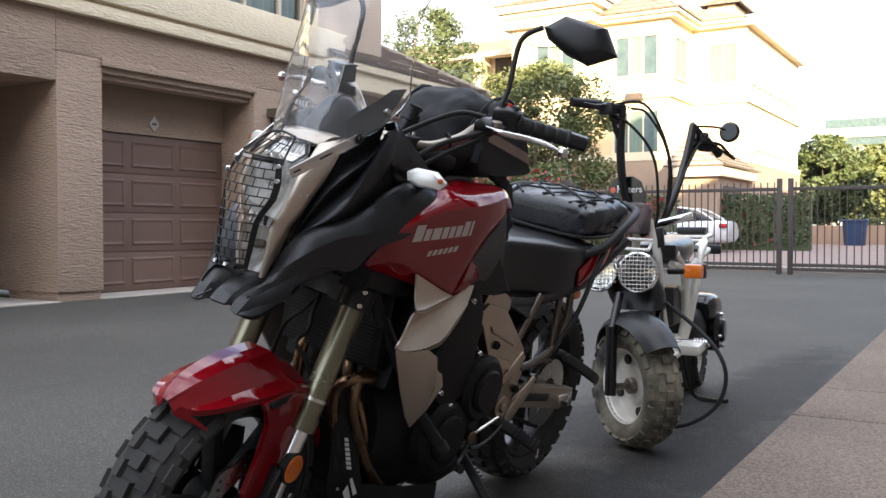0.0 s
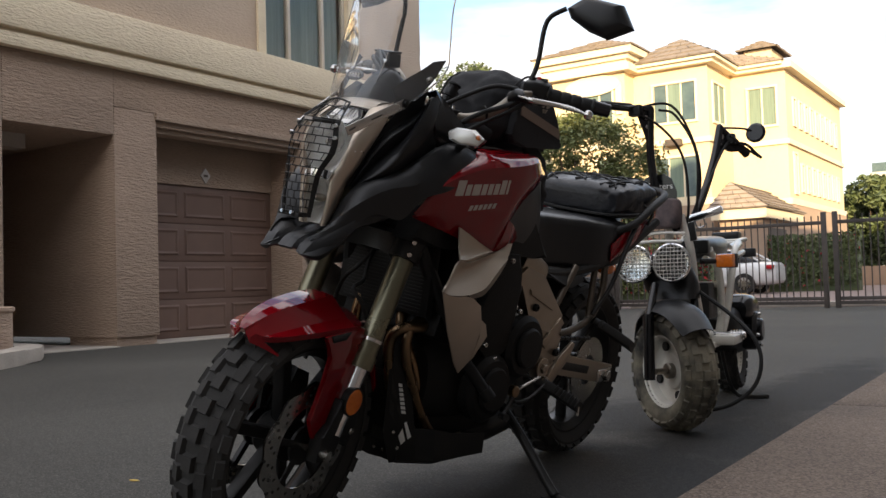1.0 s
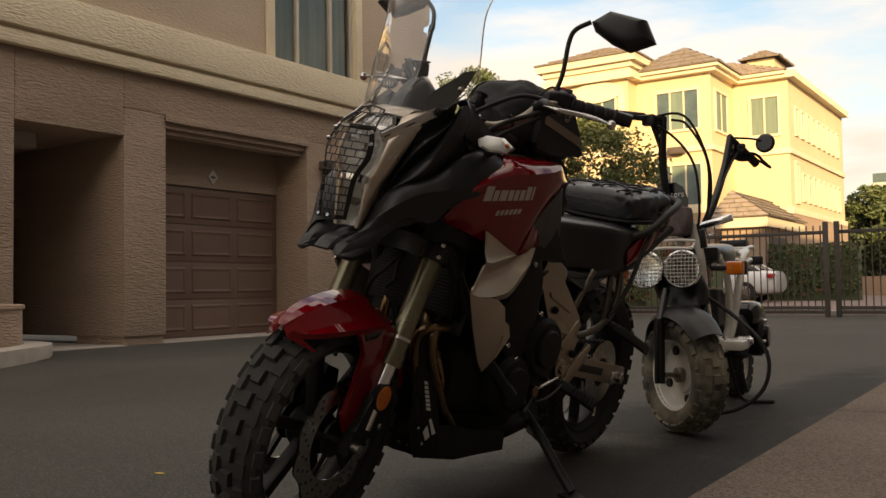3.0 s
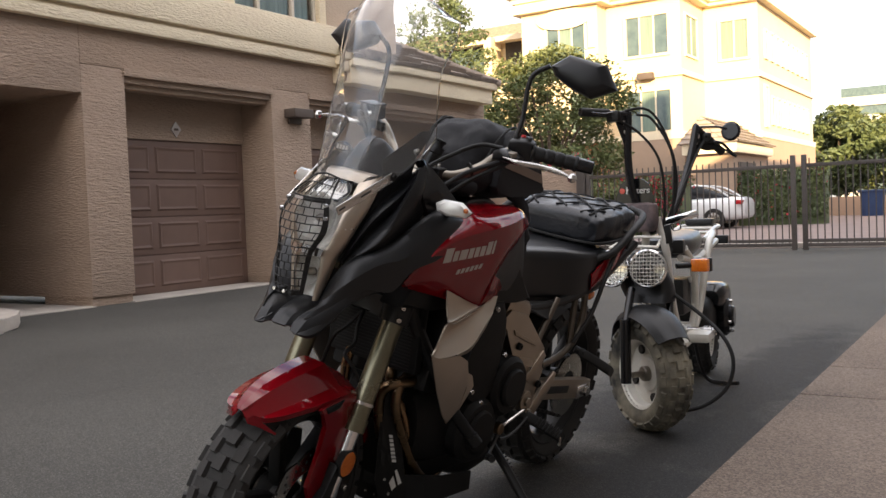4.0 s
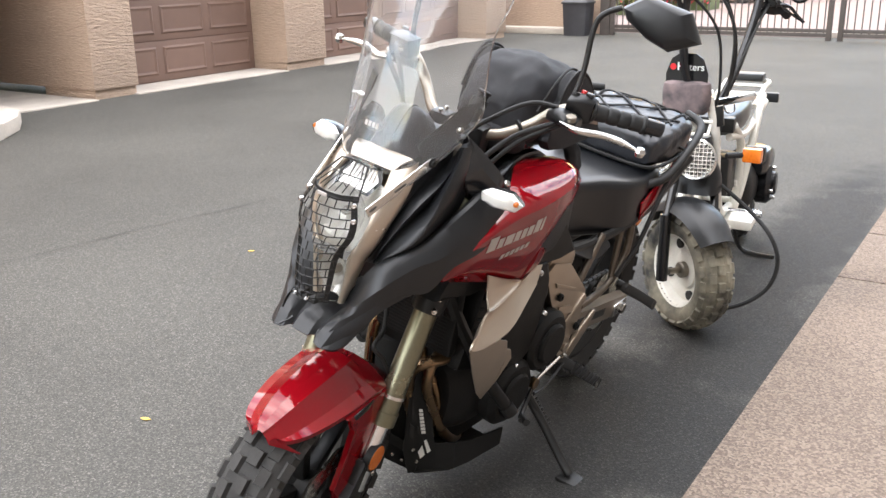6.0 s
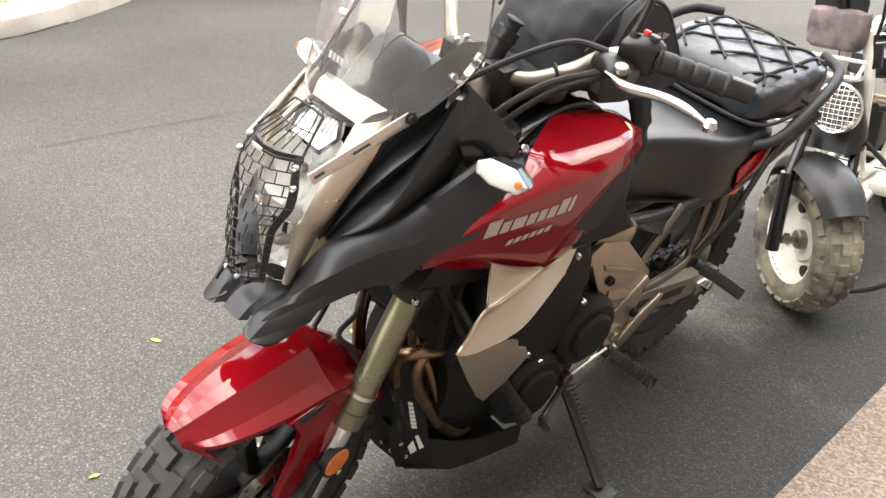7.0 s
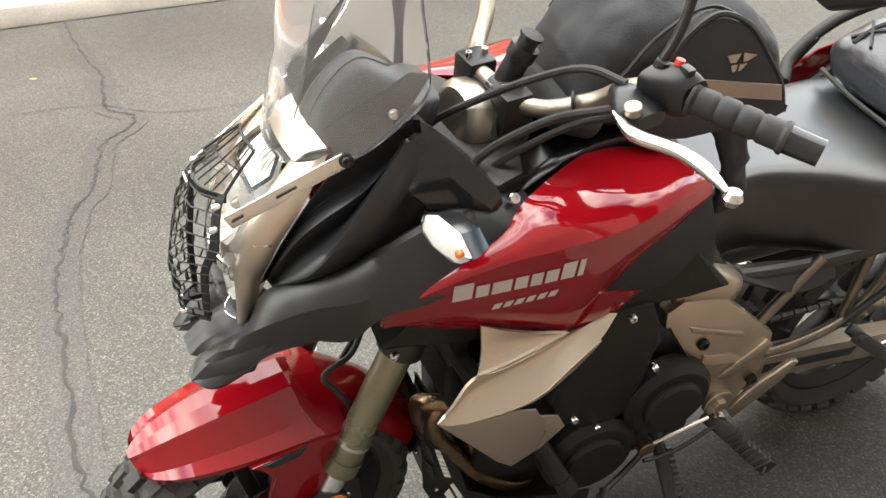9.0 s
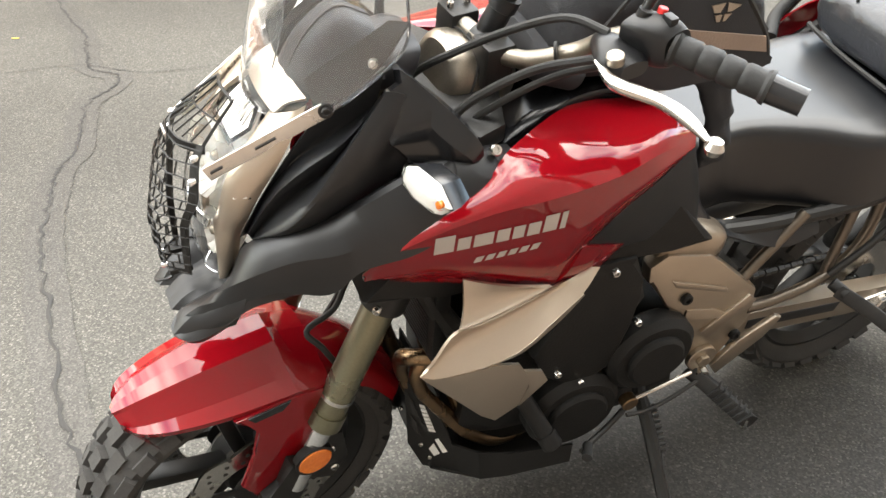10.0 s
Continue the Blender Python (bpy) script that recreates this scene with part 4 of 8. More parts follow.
    return t


tree(-12.0, 25.2, 5.5, 2.35, 3, M_LEAF, "small green leafy tree behind the low wall", 0.25, 0.075, 130, 190, 1.15)
tree(-17.3, 27.5, 8.3, 1.9, 5, M_LEAF2, "tall thin dark leafy tree before the balconies", 0.35, 0.075, 110, 130, 1.0)
tree(-15.0, 23.0, 3.6, 1.2, 8, M_LEAF2, "bushy dark tree behind the garage roof", 0.25, 0.09, 45, 110, 1.0)


def hedge(name, x0, x1, y0, y1, z0, z1, seed, material, label, flowers=0, count=3500, leaf=0.05):
    """A clipped bank of leaves."""
    r = random.Random(seed)
    h = thing(name, Matrix(), label, "hedge", kind="stuff")
    core = box(x0 + 0.1, x1 - 0.1, y0 + 0.1, y1 - 0.1, 0, z1 - 0.15)
    part("core", core, M_LEAF2, h)
    for tag, material_, n, s in (("leaves", material, count, leaf), ("blossom", M_FLOWER, flowers, leaf * 0.9)):
        if not n:
            continue
        vs, fs = [], []
        for _ in range(n):
            lump = 0.15 * math.sin(r.uniform(0, 6.28))
            f = r.random()
            x = r.uniform(x0, x1)
            y = y0 + lump * 0.3 if f < 0.6 else r.uniform(y0, y1)
            z = r.uniform(z0, z1) if f < 0.6 else z1 + lump + 0.1 * noise.noise((x * 2, y * 2, 0))
            p = Vector((x, y - 0.03 * r.random(), z))
            a = Vector((r.gauss(0, 1), r.gauss(0, 1), r.gauss(0, 1))).normalized()
            b = a.cross(Vector((r.gauss(0, 1), r.gauss(0, 1), r.gauss(0, 1)))).normalized()
            k = len(vs)
            vs += [p - a * s, p + b * s * 0.6, p + a * s, p - b * s * 0.6]
            fs.append((k, k + 1, k + 2, k + 3))
        me = bpy.data.meshes.new(tag)
        me.from_pydata([tuple(v) for v in vs], [], fs)
        me.materials.append(material_)
        part(tag, me, material_, h)


hedge("flower_hedge", -12.6, -7.4, 16.9, 17.8, 1.2, 1.8, 21, M_LEAF2, "green shrub with red flowers behind the low wall", 700, 2600)
hedge("hedge", -14.5, -5.2, 31.6, 32.4, 0.2, 1.75, 22, M_LEAF2, "dark green clipped hedge beyond the gate", 250, 6000, 0.07)
hedge("hedge", -10.6, -8.6, 22.0, 23.4, 0.2, 1.3, 23, M_LEAF, "low green shrub beyond the gate", 120, 2600, 0.06)
hedge("hedge", -9.6, -7.7, 24.4, 25.6, 0.2, 1.5, 24, M_LEAF2, "shrub covered with red flowers beyond the gate", 900, 1800, 0.06)

# ---- white car ----
CAR = pose(-9.4, 29.4, 0, 0, 0, 0)
car = thing("parked_car", CAR, "white sedan parked beyond the gate", "car")
sec = []
for x, zb, zt, w, zs in ((-2.25, 0.35, 0.72, 0.62, 0.7), (-2.1, 0.25, 0.8, 0.82, 0.74), (-1.2, 0.22, 0.93, 0.88, 0.86), (-0.2, 0.22, 0.97, 0.9, 0.9), (1.0, 0.22, 0.99, 0.9, 0.92), (1.7, 0.25, 1.02, 0.86, 0.94), (2.15, 0.3, 0.98, 0.76, 0.9), (2.25, 0.4, 0.8, 0.66, 0.75)):
    c = (x, 0, (zb + zt) / 2)
    sec.append(oval(c, w, (zt - zb) / 2, (0, 1, 0), (0, 0, 1), 4.5, 14))
part("body", loft(sec, 4, 2), M_CARW, car)
cab = []
for x, zt, w, zb in ((-1.15, 0.98, 0.74, 0.88), (-0.5, 1.3, 0.66, 0.9), (0.3, 1.43, 0.62, 0.9), (1.0, 1.36, 0.62, 0.9), (1.75, 1.04, 0.7, 0.9)):
    cab.append(oval((x, 0, (zb + zt) / 2), w, (zt - zb) / 2, (0, 1, 0), (0, 0, 1), 3.5, 14))
part("cabin", loft(cab, 4, 2), M_CARGL, car, "dark glazed cabin")
part("roof", loft([oval((x, 0, z), w, 0.03, (0, 1, 0), (0, 0, 1), 3, 12) for x, z, w in ((-0.45, 1.31, 0.55), (0.3, 1.44, 0.58), (0.95, 1.38, 0.56))], 4, 2), M_CARW, car)
for sx in (-1.4, 1.35):
    for sy in (-0.82, 0.82):
        wh = new("wheel")
        wh.parent = car
        part("tyre", lathe([(0.2, -0.1), (0.31, -0.1), (0.33, -0.06), (0.33, 0.06), (0.31, 0.1), (0.2, 0.1)], pose(sx, sy, 0.33, 90), 28, True), M_TYRE, wh)
        spokes = [disc((sx, sy, 0.33), (0, 1, 0), 0.06, 0.2)]
        for k in range(10):
            spokes.append(moved(box(-0.018, 0.018, -0.095, 0.095, 0.03, 0.215, 0.004), pose(sx, sy, 0.33, 0, 36 * k, 0)))
        part("rim", join(*spokes), M_ALU, wh)
for sy in (-0.7, 0.7):
    part("tail_light", box(2.0, 2.22, sy - 0.16, sy + 0.16, 0.76, 0.9, 0.04), M_TAIL, car, "red tail light")
for sy in (-0.84, 0.84):
    part("pillar", tube([(1.78, sy * 0.82, 1.02), (1.2, sy * 0.75, 1.33), (0.3, sy * 0.74, 1.42)], 0.03, 6), M_CARW, car)
    part("side_mirror", box(-0.85, -0.65, sy - 0.1, sy + 0.1, 0.92, 1.05, 0.04), M_CARW, car)

# ---- distance at the end of the road ----
tree(-7.7, 52, 5.4, 1.8, 31, M_LEAF2, "dark green tree beyond the apartments", 0.2, 0.16, 90, 110, 1.1)
for i, (x, y, h, s, m) in enumerate(((-8.0, 78, 6.5, 4.2, M_LEAF), (-2.5, 84, 6.0, 4.5, M_LEAF), (3.5, 88, 7.5, 4.5, M_LEAF), (-14, 90, 7, 5, M_LEAF2), (9, 92, 7, 5, M_LEAF))):
    tree(x, y, h, s, 70 + i, m, "far olive green tree at the end of the road", 0.2, 0.3, 70, 110, 1.1)
office = thing("office_building", pose(-6, 190, 0), "pale office building far off with ribbon windows", "building")
for k in range(6):
    part("floor_band", box(-22, 26, -9, 9, k * 3.4, k * 3.4 + 1.7), M_OFFICE, office)
    part("ribbon_window", box(-21.6, 25.6, -8.6, 8.6, k * 3.4 + 1.7, k * 3.4 + 3.4), M_PANE, office)
hedge("hedge", -5.6, 3.0, 46.0, 47.4, 0.1, 1.0, 25, M_LEAF2, "low hedge at the end of the paved court", 0, 3000, 0.09)
slab("wall_end", -7.6, 6.0, 44.2, 44.5, 0, 0.85, M_TANB, "low tan wall at the end of the paved court", "wall")
blue = thing("bin", pose(-5.2, 42, 0), "blue plastic bin at the end of the court", "bin")
part("bin_body", loft([oval((0, 0, z), a, a, (1, 0, 0), (0, 1, 0), 5, 12) for z, a in ((0, 0.4), (1.0, 0.48))], 2, 2), M_BLUE, blue)
part("bin_lid", box(-0.52, 0.52, -0.52, 0.52, 1.0, 1.1, 0.03), M_BLUE, blue)


# ---- motorcycle ----
# own frame: x to its left, y to its rear, z up; it leans on its side stand with the bars turned left
BIKE = pose(-1.455, 1.38, 0, 0, 13, -4.8)
bike = thing("motorcycle", BIKE, "red and black adventure motorcycle leaning on its side stand", "motorcycle")
AXIS_P, AXIS_D = Vector((0, 0.32, 0.80)), Vector((0, 0.36, 0.933)).normalized()
STEER = Matrix.Translation(AXIS_P) @ Matrix.Rotation(radians(10), 4, AXIS_D) @ Matrix.Translation(-AXIS_P)
F_AXLE, R_AXLE = Vector((0, 0.045, 0.271)), Vector((0, 1.38, 0.295))


# the frame's own middle plane stands a little askew to the axes used for the left side
TURN_P = Vector((0, 0.348, 0))
TURN = Matrix.Translation(TURN_P) @ Matrix.Rotation(radians(4), 4, "Z") @ Matrix.Translation(-TURN_P)
TURNED = {"radiator", "radiator_fin", "crankcase", "cylinder_block", "cooling_fin", "collector", "front_plate", "floor_plate", "rear_hugger", "under_tray", "tank_top", "tank_body", "pillion_seat", "plate_opening"}


def mirrored(bm):
    """Mirror across the middle plane of the frame."""
    moved(bm, TURN.inverted())
    return moved(flip(bm), TURN)


def nose(bm):
    """Swing the foremost part of a left cowl panel onto the middle plane, fading out towards the tank."""
    for v in bm.verts:
        k = max(0.0, min(1.0, (0.2 - v.co.y) / 0.2))
        v.co = v.co.lerp(TURN @ v.co, k)
    return bm


def piece(name, bm, material, label="", parent=None, steer=False, angle=32):
    if steer:
        moved(bm, STEER)
    elif name in TURNED or (parent is not None and parent.name == "rear_wheel"):
        moved(bm, TURN)
    return part(name, bm, material, parent or bike, label, angle)


def both(name, make, material, label="", parent=None, steer=False, angle=32):
    """The same part on the left and, mirrored, on the right."""
    for side in (0, 1):
        bm = make()
        if side:
            bm = flip(bm) if steer else mirrored(bm)
        piece(name, bm, material, label, parent, steer, angle)


def knobby(c, rad, width, rim_r, blocks, seed, block_h=0.011, crown=0.02):
    """Tyre carcass with rows of tread blocks; the wheel turns about x."""
    w = width / 2
    prof = [(rim_r, -w * 0.72), (rim_r + 0.02, -w * 0.95), (rad - 0.05, -w), (rad - 0.03, -w * 0.93), (rad - 0.012, -w * 0.6), (rad - block_h, 0),
            (rad - 0.012, w * 0.6), (rad - 0.03, w * 0.93), (rad - 0.05, w), (rim_r + 0.02, w * 0.95), (rim_r, w * 0.72)]
    bm = lathe([(r, h) for r, h in prof], Matrix.Translation(c) @ pose(0, 0, 0, 0, 90, 0), 56, True)
    r = random.Random(seed)
    vs, fs = [], []
    step = 2 * math.pi / blocks
    for k in range(blocks):
        for lat, tilt, lw, ll, off, dr in ((-0.86, -52, 0.30, 0.62, 0.5, 0.022), (-0.45, -22, 0.36, 0.6, 0.0, 0.006), (0.0, 0, 0.40, 0.56, 0.5, 0.0), (0.45, 22, 0.36, 0.6, 0.0, 0.006), (0.86, 52, 0.30, 0.62, 0.5, 0.022)):
            th = (k + off) * step + r.uniform(-0.01, 0.01)
            hx, hy = lw * w / 2 * 1.02, ll * step * rad / 2
            m = Matrix.Translation(c) @ Matrix.Rotation(th, 4, "X") @ Matrix.Translation((lat * w, 0, rad - dr - block_h)) @ Matrix.Rotation(radians(tilt), 4, "Y")
            s = len(vs)
            for z, g in ((-0.008, 1.12), (block_h, 0.92)):
                vs += [m @ Vector((sx * hx * g, sy * hy * g, z)) for sx, sy in ((-1, -1), (1, -1), (1, 1), (-1, 1))]
            fs += [(s + 4, s + 5, s + 6, s + 7)] + [(s + i, s + (i + 1) % 4, s + 4 + (i + 1) % 4, s + 4 + i) for i in range(4)]
    me = bpy.data.meshes.new("tmp")
    me.from_pydata([tuple(v) for v in vs], [], fs)
    tread = bmesh.new()
    tread.from_mesh(me)
    bpy.data.meshes.remove(me)
    return bm, tread


def at_x(c):
    return Matrix.Translation(c) @ pose(0, 0, 0, 0, 90, 0)


def cast_rim(c, r, w, spokes):
    """Cast rim: barrel with lips, a hub and flat spokes."""
    h = w / 2
    bms = [lathe([(r, -h), (r + 0.012, -h), (r + 0.012, -h + 0.008), (r - 0.004, -h + 0.02), (r - 0.014, 0), (r - 0.004, h - 0.02), (r + 0.012, h - 0.008), (r + 0.012, h), (r, h), (r - 0.02, h - 0.022), (r - 0.024, 0), (r - 0.02, -h + 0.022)], at_x(c), 56, True)]
    bms.append(lathe([(0.012, -h * 0.9), (0.045, -h * 0.9), (0.05, -h * 0.7), (0.04, 0), (0.05, h * 0.7), (0.045, h * 0.9), (0.012, h * 0.9)], at_x(c), 28, True))
    for k in range(spokes):
        b = moved(box(-0.016, 0.016, -0.013, 0.013, 0.03, r - 0.012, 0.005), Matrix.Translation(c) @ Matrix.Rotation(2 * math.pi * k / spokes + 0.2, 4, "X"))
        bms.append(b)
    return join(*bms)


def wave_disc(c, x, r0, r1, waves):
    """Petal brake disc with drilled holes shown as dark pins."""
    k = waves * 6
    bm = bmesh.new()
    rings = []
    for d in (-0.0025, 0.0025):
        for inner in (False, True):
            rings.append([bm.verts.new((x + d, c.y + (r0 if inner else r1 + 0.006 * math.cos(waves * 2 * math.pi * i / k)) * math.sin(2 * math.pi * i / k),
                                        c.z + (r0 if inner else r1 + 0.006 * math.cos(waves * 2 * math.pi * i / k)) * math.cos(2 * math.pi * i / k))) for i in range(k)])
    o0, i0, o1, i1 = rings
    for s in range(k):
        q = (s + 1) % k
        bm.faces.new((o0[s], o0[q], i0[q], i0[s]))
        bm.faces.new((o1[s], i1[s], i1[q], o1[q]))
        bm.faces.new((o0[s], o1[s], o1[q], o0[q]))
        bm.faces.new((i0[s], i0[q], i1[q], i1[s]))
    return bm


def disc_holes(c, x, r0, r1, n):
    bms = []
    for i in range(n):
        a = 2 * math.pi * i / n
        for f in (0.25, 0.55, 0.82):
            rr = r0 + (r1 - r0) * f
            bms.append(disc((x, c.y + rr * math.sin(a + f * 0.35), c.z + rr * math.cos(a + f * 0.35)), (1, 0, 0), 0.0042, 0.0062, 8))
    return join(*bms)


# front wheel
fw = new("front_wheel")
fw.parent = bike
carcass, tread = knobby(F_AXLE, 0.282, 0.128, 0.215, 30, 1, 0.012)
piece("tyre", carcass, M_TYRE, "black knobbly tyre", fw, True)
tagged(piece("tread", tread, M_TYRE, "", fw, True), "chunky rubber tread blocks", kind="stuff")
piece("rim", cast_rim(F_AXLE, 0.21, 0.09, 6), M_BLKMETAL, "black cast rim", fw, True)
for sx in (-1, 1):
    piece("brake_disc", wave_disc(F_AXLE, sx * 0.072, 0.095, 0.142, 10), M_STEEL, "petal brake disc", fw, True)
    piece("disc_holes", disc_holes(F_AXLE, sx * 0.072, 0.095, 0.142, 20), M_CRACK, "", fw, True)
    arms = [moved(box(sx * 0.064, sx * 0.07, -0.008, 0.008, 0.035, 0.1, 0.002), Matrix.Translation(F_AXLE) @ Matrix.Rotation(k * math.pi / 2.5, 4, "X")) for k in range(5)]
    piece("disc_carrier", join(*arms, disc(F_AXLE + Vector((sx * 0.065, 0, 0)), (1, 0, 0), 0.045, 0.008)), M_BLKMETAL, "", fw, True)
piece("axle", rod(F_AXLE - Vector((0.14, 0, 0)), F_AXLE + Vector((0.14, 0, 0)), 0.011), M_STEEL, "", fw, True)

# rear wheel
rw = new("rear_wheel")
rw.parent = bike
carcass, tread = knobby(R_AXLE, 0.302, 0.162, 0.222, 30, 2, 0.013)
piece("tyre", carcass, M_TYRE, "black knobbly tyre", rw)
tagged(piece("tread", tread, M_TYRE, "", rw), "chunky rubber tread blocks", kind="stuff")
piece("rim", cast_rim(R_AXLE, 0.217, 0.12, 6), M_BLKMETAL, "black cast rim", rw)
piece("brake_disc", wave_disc(R_AXLE, -0.08, 0.07, 0.108, 8), M_STEEL, "", rw)
spr = lathe([(0.05, -0.003), (0.112, -0.003), (0.112, 0.003), (0.05, 0.003)], at_x(R_AXLE + Vector((0.085, 0, 0))), 44, True)
piece("sprocket", spr, M_STEEL, "", rw)
piece("axle", rod(R_AXLE - Vector((0.15, 0, 0)), R_AXLE + Vector((0.15, 0, 0)), 0.011), M_STEEL, "", rw)


# fork legs
def fork_y(z):
    return 0.155 + (z - 0.456) * 0.386


def fork_point(x, z):
    return Vector((x, fork_y(z), z))


for sx in (-1, 1):
    leg = new("fork_leg")
    leg.parent = bike
    x = 0.105 * sx
    piece("outer_tube", tube([fork_point(x, z) for z in (0.455, 0.47, 0.64, 0.98)], [0.0265, 0.026, 0.026, 0.026], 20, 3, False, False), M_FORK, "olive grey anodised fork tube", leg, True)
    a, b = fork_point(x, 0.446), fork_point(x, 0.475)
    piece("seal_collar", rod(a, b, 0.029, 20), M_FORK, "", leg, True)
    a, b = fork_point(x, 0.505), fork_point(x, 0.512)
    piece("fork_ring", rod(a, b, 0.0285, 20), M_STEEL, "", leg, True)
    piece("stanchion", rod(fork_point(x, 0.3), fork_point(x, 0.45), 0.0195, 18), M_CHROME, "bare chrome fork stanchion", leg, True)
    foot = plate([(0.03, 0.25), (0.09, 0.25), (0.115, 0.3), (0.115, 0.37), (0.085, 0.385), (0.065, 0.33), (0.035, 0.31)], sx * 0.088, sx * 0.12, "x", 0.006)
    piece("axle_lug", foot, M_BLKMETAL, "", leg, True)
    cal = plate([(0.1, 0.29), (0.17, 0.25), (0.2, 0.3), (0.19, 0.38), (0.14, 0.4), (0.12, 0.36)], sx * 0.052, sx * 0.1, "x", 0.01)
    piece("caliper", cal, M_BLKMETAL, "black brake caliper", leg, True)
    for u, v in ((0.17, 0.29), (0.165, 0.35)):
        piece("caliper_bolt", bolt((sx * 0.1, u, v), (sx, 0, 0), 0.008, 0.006), M_STEEL, "", leg, True)
# yokes
lo = plate([(-0.11, 0.262), (-0.1, 0.25), (-0.075, 0.245), (-0.03, 0.265), (0.03, 0.265), (0.075, 0.245), (0.1, 0.25), (0.11, 0.262), (0.1, 0.3), (0.05, 0.325), (-0.05, 0.325), (-0.1, 0.3)], 0.695, 0.745, "z", 0.008)
piece("lower_yoke", lo, M_BLKMETAL, "black lower yoke", None, True)
for sx in (-1, 1):
    clampb = rod(fork_point(0.105 * sx, 0.692), fork_point(0.105 * sx, 0.765), 0.036, 20)
    piece("yoke_clamp", clampb, M_BLKMETAL, "", None, True)
    for z in (0.712, 0.74):
        piece("clamp_bolt", bolt((sx * 0.132, fork_y(z) - 0.03, z), (sx * 0.6, -0.8, 0), 0.0065, 0.006), M_STEEL, "", None, True)
piece("upper_yoke", plate([(-0.14, 0.355), (-0.1, 0.335), (0.1, 0.335), (0.14, 0.355), (0.13, 0.4), (0.05, 0.44), (-0.05, 0.44), (-0.13, 0.4)], 0.955, 0.985, "z", 0.006), M_BLKMETAL, "", None, True)

# front mudguard: a faceted hood over the tyre with legs down to the fork
HOODS = ((-0.142, 0.538, 0.006, 0.03, 0.522), (-0.128, 0.55, 0.014, 0.052, 0.52), (-0.095, 0.566, 0.022, 0.07, 0.522), (-0.045, 0.58, 0.028, 0.084, 0.526), (0.01, 0.589, 0.031, 0.093, 0.529), (0.06, 0.594, 0.032, 0.097, 0.531), (0.104, 0.596, 0.03, 0.099, 0.532))


def hood():
    """Left half; rows run from the tip to the crest, columns from the middle to the lower edge, with hard ridges."""
    return sheet([[(0, y, z + 0.0015), (r, y, z), (r * 1.12 + 0.002, y + 0.002, z - 0.005), (r + (w - r) * 0.62, y + 0.006, z - (z - lo) * 0.5 - 0.006), (w, y + 0.008, lo + 0.012), (w * 0.985, y + 0.012, lo)] for y, z, r, w, lo in HOODS], 0.004, 5, 1)


def hood_end():
    """The facet that drops from the crest to the tail, and the flank beside it."""
    return sheet([[(0, 0.104, 0.5975), (0.03, 0.104, 0.596), (0.0355, 0.106, 0.591), (0.073, 0.11, 0.558), (0.099, 0.112, 0.544), (0.0975, 0.116, 0.532)],
                  [(0, 0.122, 0.577), (0.034, 0.124, 0.574), (0.046, 0.128, 0.57), (0.074, 0.136, 0.553), (0.098, 0.142, 0.538), (0.097, 0.146, 0.524)],
                  [(0, 0.165, 0.566), (0.036, 0.165, 0.562), (0.05, 0.166, 0.556), (0.074, 0.168, 0.542), (0.094, 0.17, 0.528), (0.093, 0.172, 0.512)]], 0.004, 2, 1)


both("mudguard", hood, M_RED, "glossy red front mudguard", None, True, 14)
both("mudguard_crest", hood_end, M_RED, "", None, True, 14)


def hood_rear():
    return sheet([[(0, 0.16, 0.566), (0.036, 0.162, 0.56), (0.07, 0.166, 0.545), (0.09, 0.168, 0.51)],
                  [(0, 0.205, 0.534), (0.036, 0.205, 0.53), (0.066, 0.205, 0.512), (0.08, 0.205, 0.478)],
                  [(0, 0.265, 0.484), (0.033, 0.265, 0.478), (0.06, 0.262, 0.458), (0.068, 0.255, 0.425)],
                  [(0, 0.325, 0.395), (0.03, 0.324, 0.39), (0.056, 0.316, 0.375), (0.062, 0.302, 0.35)]], 0.004, 4, 4)


both("mudguard_tail", hood_rear, M_RED, "", None, True)
both("mudguard_leg", lambda: plate([(0.01, 0.53), (0.09, 0.537), (0.155, 0.53), (0.158, 0.48), (0.135, 0.42), (0.115, 0.335), (0.08, 0.3), (0.03, 0.3), (0.008, 0.345), (0.035, 0.42), (0.05, 0.48), (0.035, 0.51)], 0.088, 0.1, "x", 0.004), M_RED, "", None, True)
both("mudguard_vent", lambda: plate([(0.03, 0.53), (0.1, 0.534), (0.085, 0.517), (0.04, 0.515)], 0.096, 0.1025, "x", 0.001), M_GLOSSBLK, "", None, True)
both("reflector", lambda: disc((0.119, 0.125, 0.375), (1, 0, 0), 0.03, 0.016), M_AMBER, "round amber reflector", None, True)
both("reflector_rim", lambda: lathe([(0.03, -0.009), (0.034, -0.009), (0.034, 0.007), (0.03, 0.007)], at_x((0.119, 0.125, 0.375)), 28, True), M_BLKMETAL, "", None, True)


